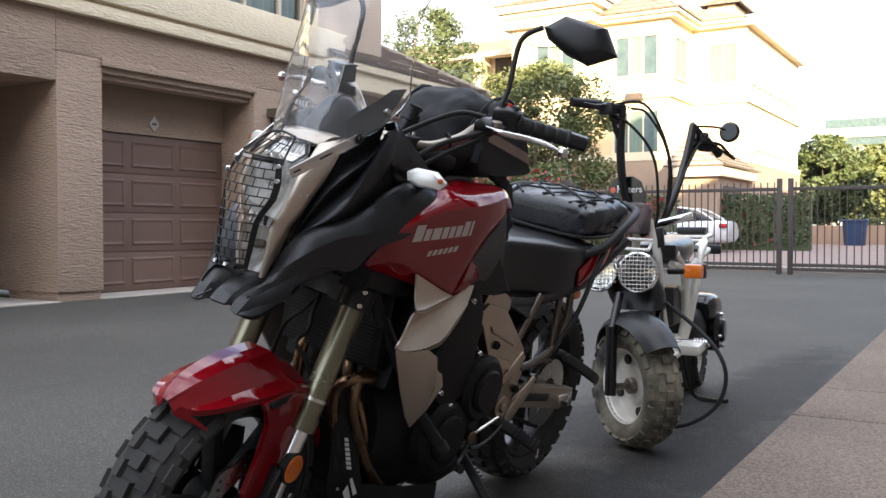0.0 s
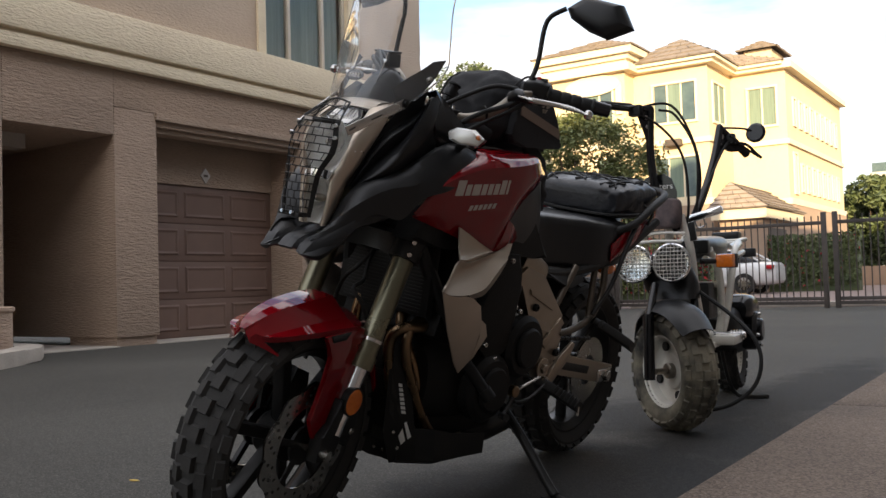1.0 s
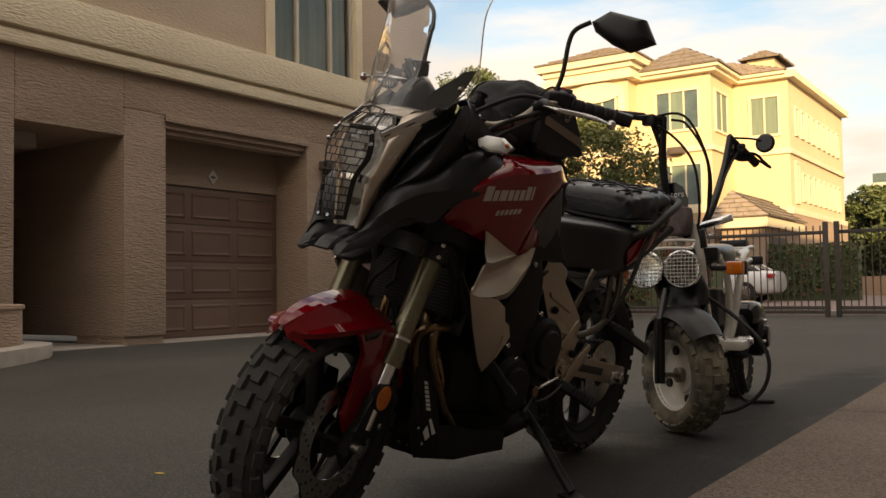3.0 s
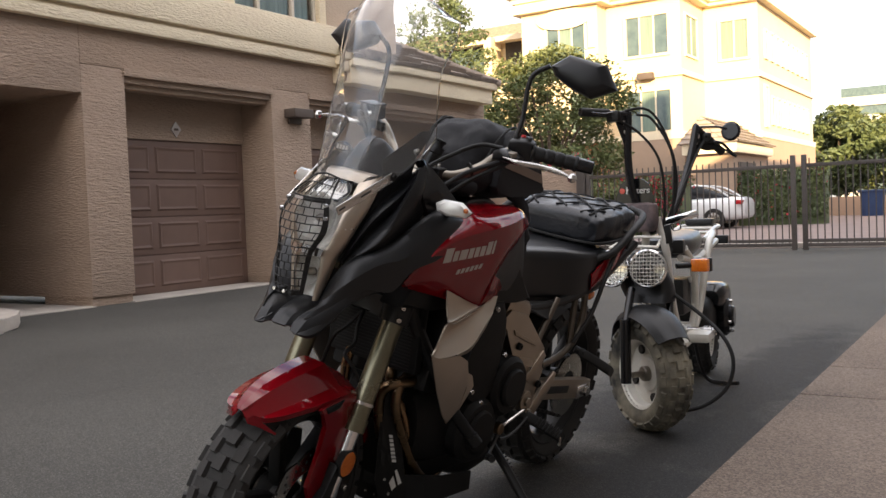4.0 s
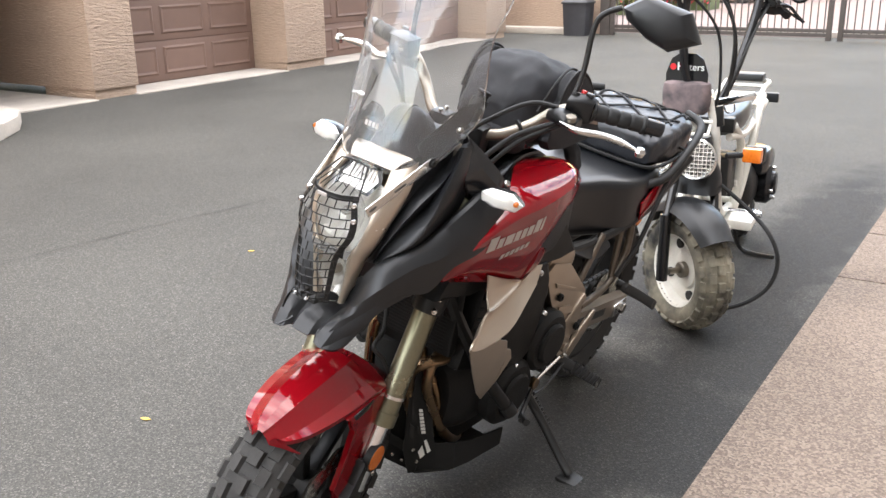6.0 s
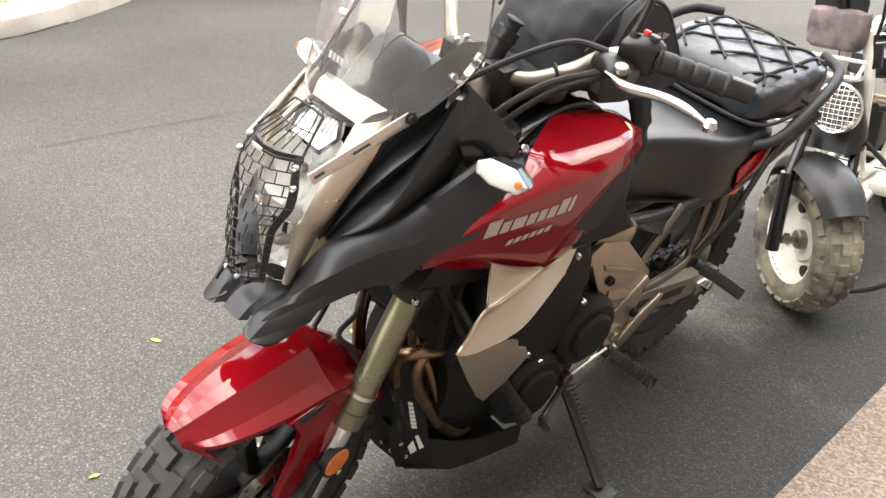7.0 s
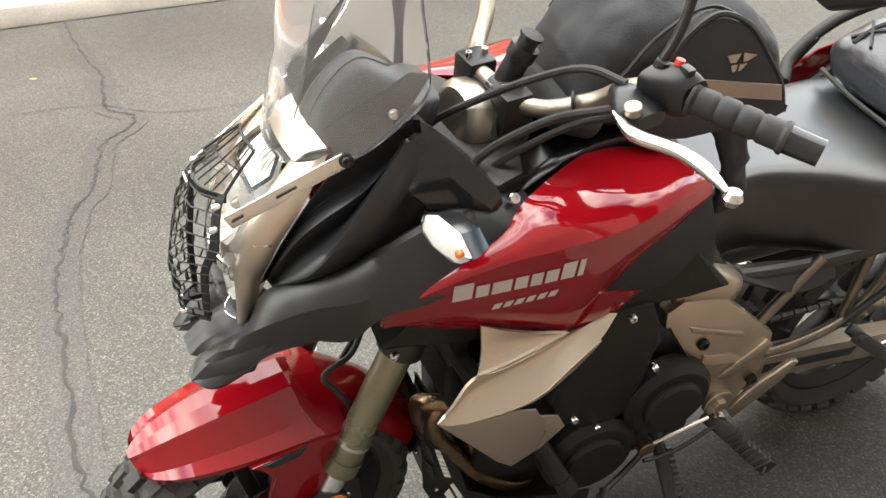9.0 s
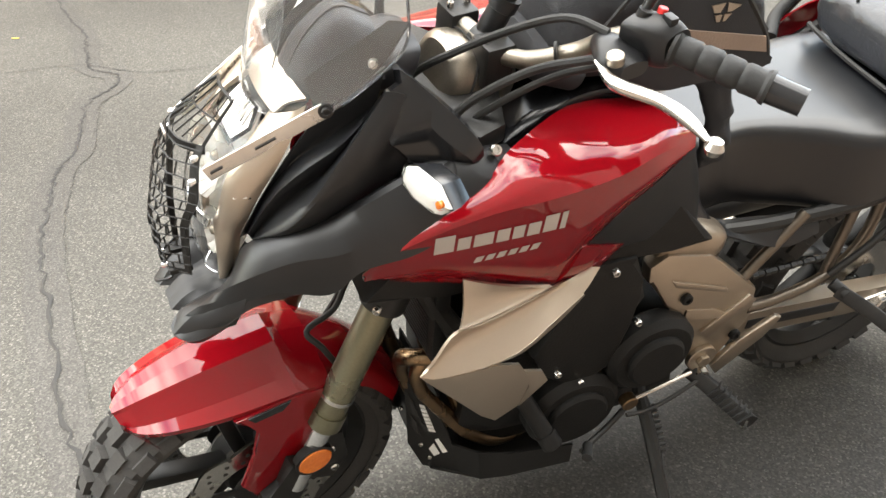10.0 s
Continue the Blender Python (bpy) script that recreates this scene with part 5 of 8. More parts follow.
# ---- front cowl ----
def wing():
    """Left lower cowl from the beak lobe to the tip on the tank: a ledge, then the flank."""
    return sheet([
        [(0.035, 0.062, 0.752), (0.05, 0.053, 0.752), (0.068, 0.02, 0.75), (0.06, -0.014, 0.722)],
        [(0.082, 0.078, 0.835), (0.1, 0.074, 0.834), (0.116, 0.06, 0.806), (0.106, 0.05, 0.752)],
        [(0.115, 0.13, 0.87), (0.13, 0.126, 0.869), (0.152, 0.122, 0.846), (0.14, 0.1, 0.79)],
        [(0.135, 0.185, 0.893), (0.15, 0.181, 0.891), (0.178, 0.185, 0.862), (0.166, 0.17, 0.785)],
        [(0.15, 0.23, 0.926), (0.165, 0.226, 0.925), (0.19, 0.235, 0.888), (0.188, 0.213, 0.835)],
        [(0.155, 0.27, 0.95), (0.17, 0.267, 0.949), (0.199, 0.29, 0.912), (0.204, 0.278, 0.86)],
        [(0.145, 0.34, 0.966), (0.16, 0.336, 0.966), (0.19, 0.365, 0.942), (0.202, 0.35, 0.896)],
        [(0.135, 0.42, 0.952), (0.15, 0.424, 0.95), (0.162, 0.43, 0.944), (0.172, 0.416, 0.926)],
    ], 0.005, 6, 2)


both("side_cowl", lambda: nose(wing()), M_PLASTIC, "matt black plastic side cowl", None, False, 30)


def beak():
    return sheet([
        [(0, -0.026, 0.7), (0.02, -0.026, 0.7), (0.028, -0.014, 0.7), (0.038, -0.03, 0.695), (0.06, -0.034, 0.692), (0.075, -0.015, 0.69), (0.1, 0.045, 0.72)],
        [(0, 0.0, 0.722), (0.02, 0.0, 0.722), (0.03, 0.002, 0.716), (0.042, -0.008, 0.722), (0.066, -0.006, 0.724), (0.088, 0.018, 0.728), (0.11, 0.055, 0.755)],
        [(0, 0.045, 0.735), (0.02, 0.044, 0.735), (0.034, 0.042, 0.732), (0.048, 0.035, 0.74), (0.07, 0.035, 0.752), (0.09, 0.05, 0.775), (0.112, 0.075, 0.8)],
        [(0, 0.1, 0.745), (0.02, 0.1, 0.745), (0.038, 0.095, 0.745), (0.052, 0.09, 0.75), (0.072, 0.09, 0.76), (0.09, 0.095, 0.78), (0.11, 0.11, 0.8)],
    ], 0.007, 5, 2)


both("beak", lambda: moved(beak(), TURN), M_PLASTIC, "matt black beak under the lamp", None, False, 26)


def beak_lobe():
    """Left beak lobe: a shelf under the side cowl with a rolled lower lip."""
    return nose(sheet([
        [(0.032, -0.012, 0.712), (0.034, -0.018, 0.708), (0.047, -0.034, 0.697), (0.05, -0.02, 0.686)],
        [(0.05, 0.002, 0.722), (0.055, -0.006, 0.718), (0.068, -0.029, 0.692), (0.068, -0.014, 0.682)],
        [(0.068, 0.02, 0.738), (0.074, 0.014, 0.732), (0.085, -0.008, 0.694), (0.08, 0.004, 0.684)],
        [(0.095, 0.052, 0.764), (0.099, 0.048, 0.758), (0.1, 0.03, 0.716), (0.09, 0.036, 0.706)],
        [(0.12, 0.086, 0.796), (0.124, 0.082, 0.788), (0.122, 0.068, 0.758), (0.11, 0.074, 0.75)],
        [(0.15, 0.15, 0.794), (0.158, 0.148, 0.79), (0.15, 0.14, 0.784), (0.135, 0.146, 0.778)],
    ], 0.006, 5, 2))


both("beak_fin", beak_lobe, M_PLASTIC, "", None, False, 30)


def upper():
    """Left upper cowl: two scoops between ridges that run up from the beak, and the broad strut below them."""
    cols = [
        [(0.15, 0.071, 0.905), (0.14, 0.095, 0.958), (0.136, 0.126, 1.0), (0.134, 0.181, 1.03), (0.128, 0.232, 1.055), (0.121, 0.274, 1.077)],
        [(0.145, 0.076, 0.899), (0.132, 0.11, 0.946), (0.124, 0.148, 0.978), (0.116, 0.196, 0.999), (0.11, 0.237, 1.018), (0.114, 0.252, 1.033)],
        [(0.155, 0.077, 0.908), (0.157, 0.111, 0.956), (0.15, 0.148, 0.979), (0.144, 0.192, 0.999), (0.138, 0.221, 1.018), (0.13, 0.247, 1.043)],
        [(0.15, 0.081, 0.896), (0.143, 0.12, 0.93), (0.136, 0.153, 0.946), (0.132, 0.185, 0.96), (0.126, 0.216, 0.988), (0.128, 0.252, 1.04)],
        [(0.162, 0.08, 0.905), (0.176, 0.118, 0.925), (0.172, 0.156, 0.955), (0.16, 0.189, 0.988), (0.147, 0.226, 1.027), (0.135, 0.256, 1.06)],
        [(0.162, 0.083, 0.902), (0.179, 0.128, 0.919), (0.173, 0.172, 0.946), (0.163, 0.21, 0.973), (0.152, 0.252, 1.005), (0.137, 0.286, 1.048)],
        [(0.158, 0.088, 0.896), (0.168, 0.147, 0.906), (0.16, 0.198, 0.92), (0.153, 0.233, 0.941), (0.143, 0.261, 0.975), (0.135, 0.3, 1.012)],
        [(0.155, 0.092, 0.89), (0.16, 0.155, 0.895), (0.155, 0.206, 0.902), (0.15, 0.245, 0.918), (0.142, 0.275, 0.95), (0.132, 0.309, 0.991)],
    ]
    cols[0] = [(0.09, 0.076, 0.845), (0.1, 0.1, 0.9), (0.105, 0.125, 0.945), (0.108, 0.155, 0.99), (0.112, 0.19, 1.034), (0.115, 0.262, 1.08)]
    eye = Vector((0.972, -0.045, 1.655))
    rows_in = (0.064, 0.038, 0.02, 0.008, 0.0, 0.0)
    for j in range(1, 8):
        for i, d in enumerate(rows_in):
            p = Vector(cols[j][i])
            cols[j][i] = tuple(p + (p - eye) * (d / (eye.x - p.x)))
    return shell([[c[i] for c in cols] for i in range(6)], (-0.012, 0.004, -0.004), 5, 3)


both("upper_cowl", upper, M_PLASTIC, "matt black upper cowl with two scoops", None, False, 45)


def fin(points, h, t):
    """A tapering rib along points, h wide, standing t proud."""
    rings = []
    for i, (p, n) in enumerate(points):
        p, n = Vector(p), Vector(n).normalized()
        nx = Vector(points[min(i + 1, len(points) - 1)][0]) - Vector(points[max(i - 1, 0)][0])
        v = nx.normalized().cross(n).normalized()
        k = 0.35 if i in (0, len(points) - 1) else 1.0
        rings.append(oval(p, t * k, h * k, n, v, 3.2, 8))
    return loft(rings, 4, 2)


SHOULDER = [
    [(0.136, 0.258, 1.058), (0.131, 0.277, 1.066), (0.122, 0.277, 1.078), (0.105, 0.28, 1.075)],
    [(0.151, 0.255, 1.004), (0.147, 0.299, 1.026), (0.128, 0.292, 1.066), (0.11, 0.295, 1.06)],
    [(0.148, 0.268, 0.985), (0.159, 0.318, 1.0), (0.147, 0.33, 1.03), (0.125, 0.335, 1.025)],
    [(0.147, 0.29, 0.958), (0.172, 0.352, 0.97), (0.166, 0.367, 0.988), (0.145, 0.37, 0.985)],
    [(0.15, 0.31, 0.944), (0.17, 0.362, 0.955), (0.168, 0.374, 0.966), (0.15, 0.378, 0.96)],
]
both("cowl_shoulder", lambda: shell(SHOULDER, (-0.012, -0.004, -0.006), 3, 1), M_GLOSSBLK, "black cowl shoulder with folded facets", None, False, 18)
both("cowl_screw", lambda: bolt((0.162, 0.392, 0.966), (0.75, 0, 0.65), 0.008, 0.006), M_STEEL, "steel cowl screw")


# silver lamp surround, lamp and guard: built about the middle plane, then swung onto it
SURROUND = [((0.05, 0.128, 1.012), (0.085, 0.165, 1.034)), ((0.06, 0.098, 0.985), (0.094, 0.14, 0.995)), ((0.064, 0.07, 0.95), (0.092, 0.12, 0.957)), ((0.062, 0.056, 0.915), (0.084, 0.1, 0.918)),
            ((0.052, 0.05, 0.88), (0.074, 0.086, 0.88)), ((0.039, 0.046, 0.857), (0.06, 0.076, 0.846)), ((0.037, 0.045, 0.83), (0.052, 0.074, 0.82)), ((0.034, 0.045, 0.795), (0.042, 0.07, 0.785)), ((0.026, 0.046, 0.748), (0.034, 0.058, 0.75))]


def fp(name, bm, material, label="", parent=None, angle=32):
    return piece(name, moved(bm, TURN), material, label, parent, False, angle)


def front_both(name, make, material, label="", parent=None, angle=32):
    fp(name, make(), material, label, parent, angle)
    fp(name, flip(make()), material, label, parent, angle)


def surround():
    rows = []
    for a, b in SURROUND:
        a, b = Vector(a), Vector(b)
        rows.append([tuple(a + Vector((-0.004, 0.012, 0))), tuple(a), tuple(a.lerp(b, 0.3) + Vector((0.006, -0.006, 0))), tuple(a.lerp(b, 0.7) + Vector((0.007, -0.004, 0))), tuple(b)])
    return sheet(rows, 0.004, 5, 3)


front_both("lamp_surround", surround, M_SILVER, "dull silver lamp surround", None, 45)
fp("surround_bridge", sheet([[(x, 0.128 + 2 * x * x, 1.014 - 1.5 * x * x) for x in (-0.052, -0.03, 0, 0.03, 0.052)], [(x * 1.15, 0.143 + 2 * x * x, 1.03 - 1.5 * x * x) for x in (-0.052, -0.03, 0, 0.03, 0.052)], [(x * 1.3, 0.165 + 2 * x * x, 1.036 - 1.5 * x * x) for x in (-0.052, -0.03, 0, 0.03, 0.052)]], 0.004, 4, 3), M_SILVER, "silver bridge over the position lamp")
front_both("lamp_badge", lambda: moved(box(-0.0025, 0.0025, -0.013, 0.013, -0.0065, 0.0065, 0.001), pose(0.077, 0.0765, 0.919, 8, -8, -26)), M_BLKMETAL, "small dark marker on the surround")
front_both("badge_face", lambda: moved(box(-0.0025, 0.0025, -0.009, 0.009, -0.004, 0.004, 0.001), pose(0.0785, 0.0758, 0.919, 8, -8, -26)), M_WHITE)
lamp = new("headlamp")
lamp.parent = bike


def lens_row(z, w, yc, ye):
    return [(-w, ye, z), (-w * 0.6, (yc * 1.6 + ye) / 2.6, z), (0, yc, z), (w * 0.6, (yc * 1.6 + ye) / 2.6, z), (w, ye, z)]


fp("lens", sheet([lens_row(0.984, 0.06, 0.078, 0.098), lens_row(0.95, 0.064, 0.042, 0.07), lens_row(0.915, 0.062, 0.028, 0.056), lens_row(0.88, 0.052, 0.022, 0.05), lens_row(0.857, 0.039, 0.02, 0.046), lens_row(0.83, 0.037, 0.02, 0.045), lens_row(0.795, 0.034, 0.024, 0.045), lens_row(0.75, 0.027, 0.032, 0.046)], 0.0025, 4, 4), M_GLASS, "clear lamp lens", lamp)
fp("housing", sheet([lens_row(0.984, 0.058, 0.12, 0.106), lens_row(0.95, 0.062, 0.13, 0.078), lens_row(0.915, 0.06, 0.125, 0.064), lens_row(0.88, 0.05, 0.11, 0.057), lens_row(0.857, 0.038, 0.09, 0.053), lens_row(0.83, 0.036, 0.095, 0.052), lens_row(0.795, 0.033, 0.095, 0.052), lens_row(0.75, 0.026, 0.07, 0.052)], 0.003, 4, 4), M_LAMPW, "bright reflector bowl", lamp)


def facet_dish(c, r, n, aim):
    """A reflector of flat mirror facets round a bulb hole."""
    m = Matrix.Translation(c) @ Vector(aim).to_track_quat("Z", "Y").to_matrix().to_4x4()
    bm = bmesh.new()
    rr = random.Random(n)
    for k in range(n):
        for a, b in ((0.2, 0.5), (0.5, 0.78), (0.78, 1.0)):
            t0, t1 = 2 * math.pi * (k + 0.03) / n, 2 * math.pi * (k + 0.97) / n
            tilt = rr.uniform(-0.0016, 0.0016)
            bm.faces.new([bm.verts.new(m @ Vector((r * q * math.cos(t), r * q * math.sin(t), 0.85 * r * q * q * 0.9 + tilt * sg))) for q, t, sg in ((a, t0, 1), (b, t0, 1), (b, t1, -1), (a, t1, -1))])
    bmesh.ops.solidify(bm, geom=list(bm.faces), thickness=0.001)
    return bm


for c, r, n in (((0, 0.09, 0.925), 0.053, 14), ((0, 0.075, 0.805), 0.034, 10)):
    fp("reflector_dish", facet_dish(c, r, n, (0.1, -1, 0.25)), M_LAMPW, "faceted mirror reflector", lamp, 5)
    fp("bulb", lathe([(0.0, 0.0), (0.009, 0.002), (0.009, 0.02), (0.005, 0.028), (0.0, 0.03)], Matrix.Translation(c) @ Vector((0, -1, 0.1)).to_track_quat("Z", "Y").to_matrix().to_4x4(), 14), M_ALU, "", lamp)
fp("lamp_divider", sheet([[(x, 0.03 + 6 * x * x, 0.872 - 3 * x * x) for x in (-0.046, -0.025, 0, 0.025, 0.046)], [(x, 0.03 + 6 * x * x, 0.852 - 2 * x * x) for x in (-0.04, -0.022, 0, 0.022, 0.04)]], 0.004, 3, 3), M_CHROME, "bright divider between the lamps", lamp)
# position light window at the top
WIN = [(0.034, 0.121, 1.01), (0.05, 0.104, 0.99), (0.04, 0.078, 0.968), (-0.04, 0.078, 0.968), (-0.05, 0.104, 0.99), (-0.034, 0.121, 1.01)]
bmw = bmesh.new()
wo = [bmw.verts.new(p) for p in WIN]
wi = [bmw.verts.new((x * 0.84, 0.1 + (y - 0.1) * 0.8, 0.99 + (z - 0.99) * 0.8)) for x, y, z in WIN]
for k in range(6):
    bmw.faces.new((wo[k], wo[(k + 1) % 6], wi[(k + 1) % 6], wi[k]))
bmesh.ops.solidify(bmw, geom=list(bmw.faces), thickness=0.006)
fp("top_window_frame", bmw, M_GLOSSBLK, "black border of the position lamp", lamp, 20)
fp("top_window", sheet([[(x * 0.034, 0.12 + 0.004 * abs(x), 1.007) for x in (-1, 0, 1)], [(x * 0.046, 0.104 + 0.003 * abs(x), 0.99) for x in (-1, 0, 1)], [(x * 0.038, 0.082, 0.97) for x in (-1, 0, 1)]], 0.003, 3, 3), M_LAMPW, "bright position lamp", lamp)
fp("window_rib", join(*[rod((x, 0.1165, 1.006), (x * 1.15, 0.099, 0.987), 0.0016, 6) for x in (-0.028, -0.02, -0.012, -0.004, 0.004, 0.012, 0.02, 0.028)]), M_CHROME, "", lamp)

# brick-pattern steel guard before the lamp
guard = new("lamp_guard")
guard.parent = bike
GW = [(0.977, 0.054, 0.047), (0.962, 0.058, 0.038), (0.937, 0.068, 0.031), (0.905, 0.068, 0.026), (0.88, 0.056, 0.02), (0.855, 0.047, 0.014), (0.81, 0.044, 0.01), (0.765, 0.04, 0.008)]


def guard_at(u, z):
    """u from -1 to 1 across the guard at the height z."""
    for (za, wa, ya), (zb, wb, yb) in zip(GW, GW[1:]):
        if zb <= z <= za + 1e-6:
            t = (za - z) / (za - zb)
            w, ye = wa + (wb - wa) * t, ya + (yb - ya) * t
            break
    else:
        w, ye = GW[-1][1:]
    a = abs(u)
    front = ye - 0.03 - 0.012 * math.sin(max(0.0, min(1.0, (0.977 - z) / 0.212)) * math.pi)
    return Vector((u * w - 0.008, front + (ye - front) * (0.18 * a / 0.5 if a < 0.5 else 0.18 + 0.82 * (a - 0.5) / 0.5), z))


wires = []
rows = 12
for k in range(rows + 1):
    z = 0.768 + (0.972 - 0.768) * k / rows
    wires.append(tube([guard_at(u / 8, z) for u in range(-8, 9)], 0.0013, 4, 1, False, False))
    if k < rows:
        z2 = 0.768 + (0.972 - 0.768) * (k + 1) / rows
        for j in range(-3, 4):
            u = (j + (0.5 if k % 2 else 0.0)) / 3.2
            if abs(u) < 0.97:
                wires.append(tube([guard_at(u, z), guard_at(u, z2)], 0.0013, 4))
fp("mesh", join(*wires), M_BLKMETAL, "black steel brick-pattern mesh", guard)


def guard_strip(points, w):
    """A flat steel strip along the edge of the guard."""
    return sheet([[tuple(p), tuple(p + q)] for p, q in zip(points, w)], 0.0022, 2, 1)


for sd in (-1, 1):
    edge = [guard_at(sd, z) for z, _, _ in GW]
    ins = [guard_at(sd * 0.86, z) - guard_at(sd, z) for z, _, _ in GW]
    fp("side_strip", guard_strip(edge, ins), M_BLKMETAL, "", guard)
fp("top_strip", guard_strip([guard_at(u / 5, 0.977) for u in range(-5, 6)], [Vector((0, -0.001, -0.011))] * 11), M_BLKMETAL, "", guard)
fp("top_label", moved(box(-0.011, 0.011, -0.001, 0.001, -0.003, 0.003), Matrix.Translation(guard_at(-0.1, 0.972) + Vector((0, -0.003, 0)))), M_PRINT, "", guard)
fp("bottom_strip", guard_strip([guard_at(u / 4, 0.765) for u in range(-4, 5)], [Vector((0, 0.0, 0.009))] * 9), M_BLKMETAL, "", guard)
fp("foot_bracket", join(*[moved(box(-0.009, 0.009, -0.001, 0.03, -0.004, 0.004, 0.001), Matrix.Translation(guard_at(u, 0.768))) for u in (-0.5, 0.5)]), M_BLKMETAL, "", guard)
for u, z in ((0.93, 0.963), (0.93, 0.937), (-0.93, 0.963), (-0.93, 0.937)):
    fp("guard_screw", bolt(guard_at(u, z) + Vector((0, -0.002, 0)), (0.5 if u > 0 else -0.5, -1, 0.1), 0.0052, 0.005), M_CHROME, "bright guard screw", guard)
for u in (-0.4, 0.3):
    fp("guard_screw", bolt(guard_at(u, 0.771) + Vector((0, -0.002, 0)), (0, -1, 0.1), 0.004, 0.004), M_CHROME, "", guard)
# open hood of bent wire over the position lamp
HOOD = [((-0.061, 0.046, 0.978), (-0.008, 0.019, 0.98), (0.045, 0.046, 0.978)), ((-0.05, 0.07, 1.0), (-0.008, 0.052, 1.006), (0.034, 0.07, 1.0)), ((-0.04, 0.092, 1.018), (-0.008, 0.086, 1.024), (0.024, 0.092, 1.018))]
hoodw = [tube(r, 0.0013, 4, 4) for r in HOOD[1:]]
hoodw += [tube([HOOD[0][2], HOOD[1][2], HOOD[2][2]], 0.0022, 6, 3), tube([HOOD[0][0], HOOD[1][0], HOOD[2][0]], 0.0022, 6, 3), tube(HOOD[2], 0.0022, 6, 4)]
for k in range(1, 8):
    t = k / 8
    a, b = Vector(HOOD[0][0]).lerp(Vector(HOOD[0][2]), t), Vector(HOOD[1][0]).lerp(Vector(HOOD[1][2]), min(1.0, t + 0.08))
    bow = 4 * t * (1 - t)
    a += Vector((0, -0.024, 0.002)) * bow
    b += Vector((0, -0.015, 0.005)) * bow
    hoodw.append(tube([a, b], 0.0013, 4))
    if k % 2:
        c = Vector(HOOD[2][0]).lerp(Vector(HOOD[2][2]), t) + Vector((0, -0.005, 0.005)) * bow
        hoodw.append(tube([b, c], 0.0013, 4))
fp("hood_mesh", join(*hoodw), M_BLKMETAL, "", guard)


def strap(slot):
    a, b = Vector((0.07, 0.041, 0.955)), Vector((0.102, 0.182, 1.034))
    d = (b - a).normalized()
    m = Matrix.Translation((a + b) / 2) @ d.to_track_quat("Y", "Z").to_matrix().to_4x4()
    ln = (b - a).length / 2
    if slot:
        mid, half = ((0.0, 0.014), (-ln + 0.014, 0.008))[slot - 1]
        return moved(box(0.0012, 0.0032, mid - half, mid + half, -0.0012, 0.0012), m)
    return moved(box(-0.0015, 0.0015, -ln, ln, -0.0105, 0.0105, 0.001), m)


front_both("steel_strap", lambda: strap(0), M_STEEL, "bare steel strap from guard to screen", guard)
for k in (1, 2):
    front_both("strap_slot", lambda: strap(k), M_CRACK, "", guard)
front_both("screen_screw", lambda: join(disc((0.1035, 0.182, 1.034), (1, -0.3, 0.2), 0.0095, 0.006), bolt((0.107, 0.181, 1.035), (1, -0.3, 0.2), 0.006, 0.004)), M_BLKMETAL, "", guard)

# windscreen
SCREEN = [(1.005, 0.1, 0.165, 0.112), (1.045, 0.126, 0.206, 0.122), (1.095, 0.14, 0.258, 0.136), (1.13, 0.149, 0.275, 0.143), (1.17, 0.146, 0.276, 0.15), (1.27, 0.152, 0.262, 0.172), (1.34, 0.165, 0.28, 0.197), (1.39, 0.165, 0.289, 0.22), (1.42, 0.158, 0.29, 0.235), (1.44, 0.145, 0.284, 0.246), (1.452, 0.125, 0.274, 0.252)]


def screen_net(rows_=SCREEN):
    """A flat middle panel between two folds, and the sides swept back."""
    return [[(s * w * f, yc + 0.01 * (f / 0.5) ** 2 if f <= 0.5 else yc + 0.01 + (ye - yc - 0.01) * g, z - max(0.0, z - 1.38) * 0.75 * f ** 3) for s, f, g in
             ((-1, 1, 1), (-1, 0.8, 0.56), (-1, 0.62, 0.18), (-1, 0.5, 0), (-1, 0.25, 0), (1, 0, 0), (1, 0.25, 0), (1, 0.5, 0), (1, 0.62, 0.18), (1, 0.8, 0.56), (1, 1, 1))] for z, w, ye, yc in rows_]


ws = piece("windscreen", sheet(screen_net(), 0.003, 5, 1), M_SCREEN, "tall clear plastic windscreen")
ws.visible_shadow = False
both("screen_edge", lambda: tube([(w, ye, z - max(0.0, z - 1.38) * 0.75) for z, w, ye, yc in SCREEN[1:]], 0.0018, 5, 5), M_SMOKE, "bright polished screen edge")
both("screen_mount", lambda: sheet([[(0.0, 0.16, 1.03), (0.04, 0.165, 1.03), (0.066, 0.19, 1.022)], [(0.0, 0.185, 1.078), (0.038, 0.19, 1.07), (0.068, 0.212, 1.03)], [(0.0, 0.23, 1.112), (0.038, 0.234, 1.1), (0.068, 0.246, 1.035)], [(0.0, 0.275, 1.092), (0.036, 0.276, 1.082), (0.064, 0.28, 1.03)]], 0.005, 4, 4), M_DASH, "dark grey dash shroud behind the screen")
both("screen_flank", lambda: sheet([[(0.088, 0.172, 1.064), (0.104, 0.182, 1.02)], [(0.098, 0.205, 1.092), (0.12, 0.222, 1.056)], [(0.104, 0.236, 1.113), (0.129, 0.255, 1.094)], [(0.112, 0.266, 1.138), (0.134, 0.283, 1.145)]], 0.003, 3, 2), M_FLANK, "dark brown inner flank of the screen")
both("flank_screw", lambda: bolt((0.128, 0.243, 1.095), (0.9, -0.3, 0.3), 0.006, 0.006), M_STEEL)
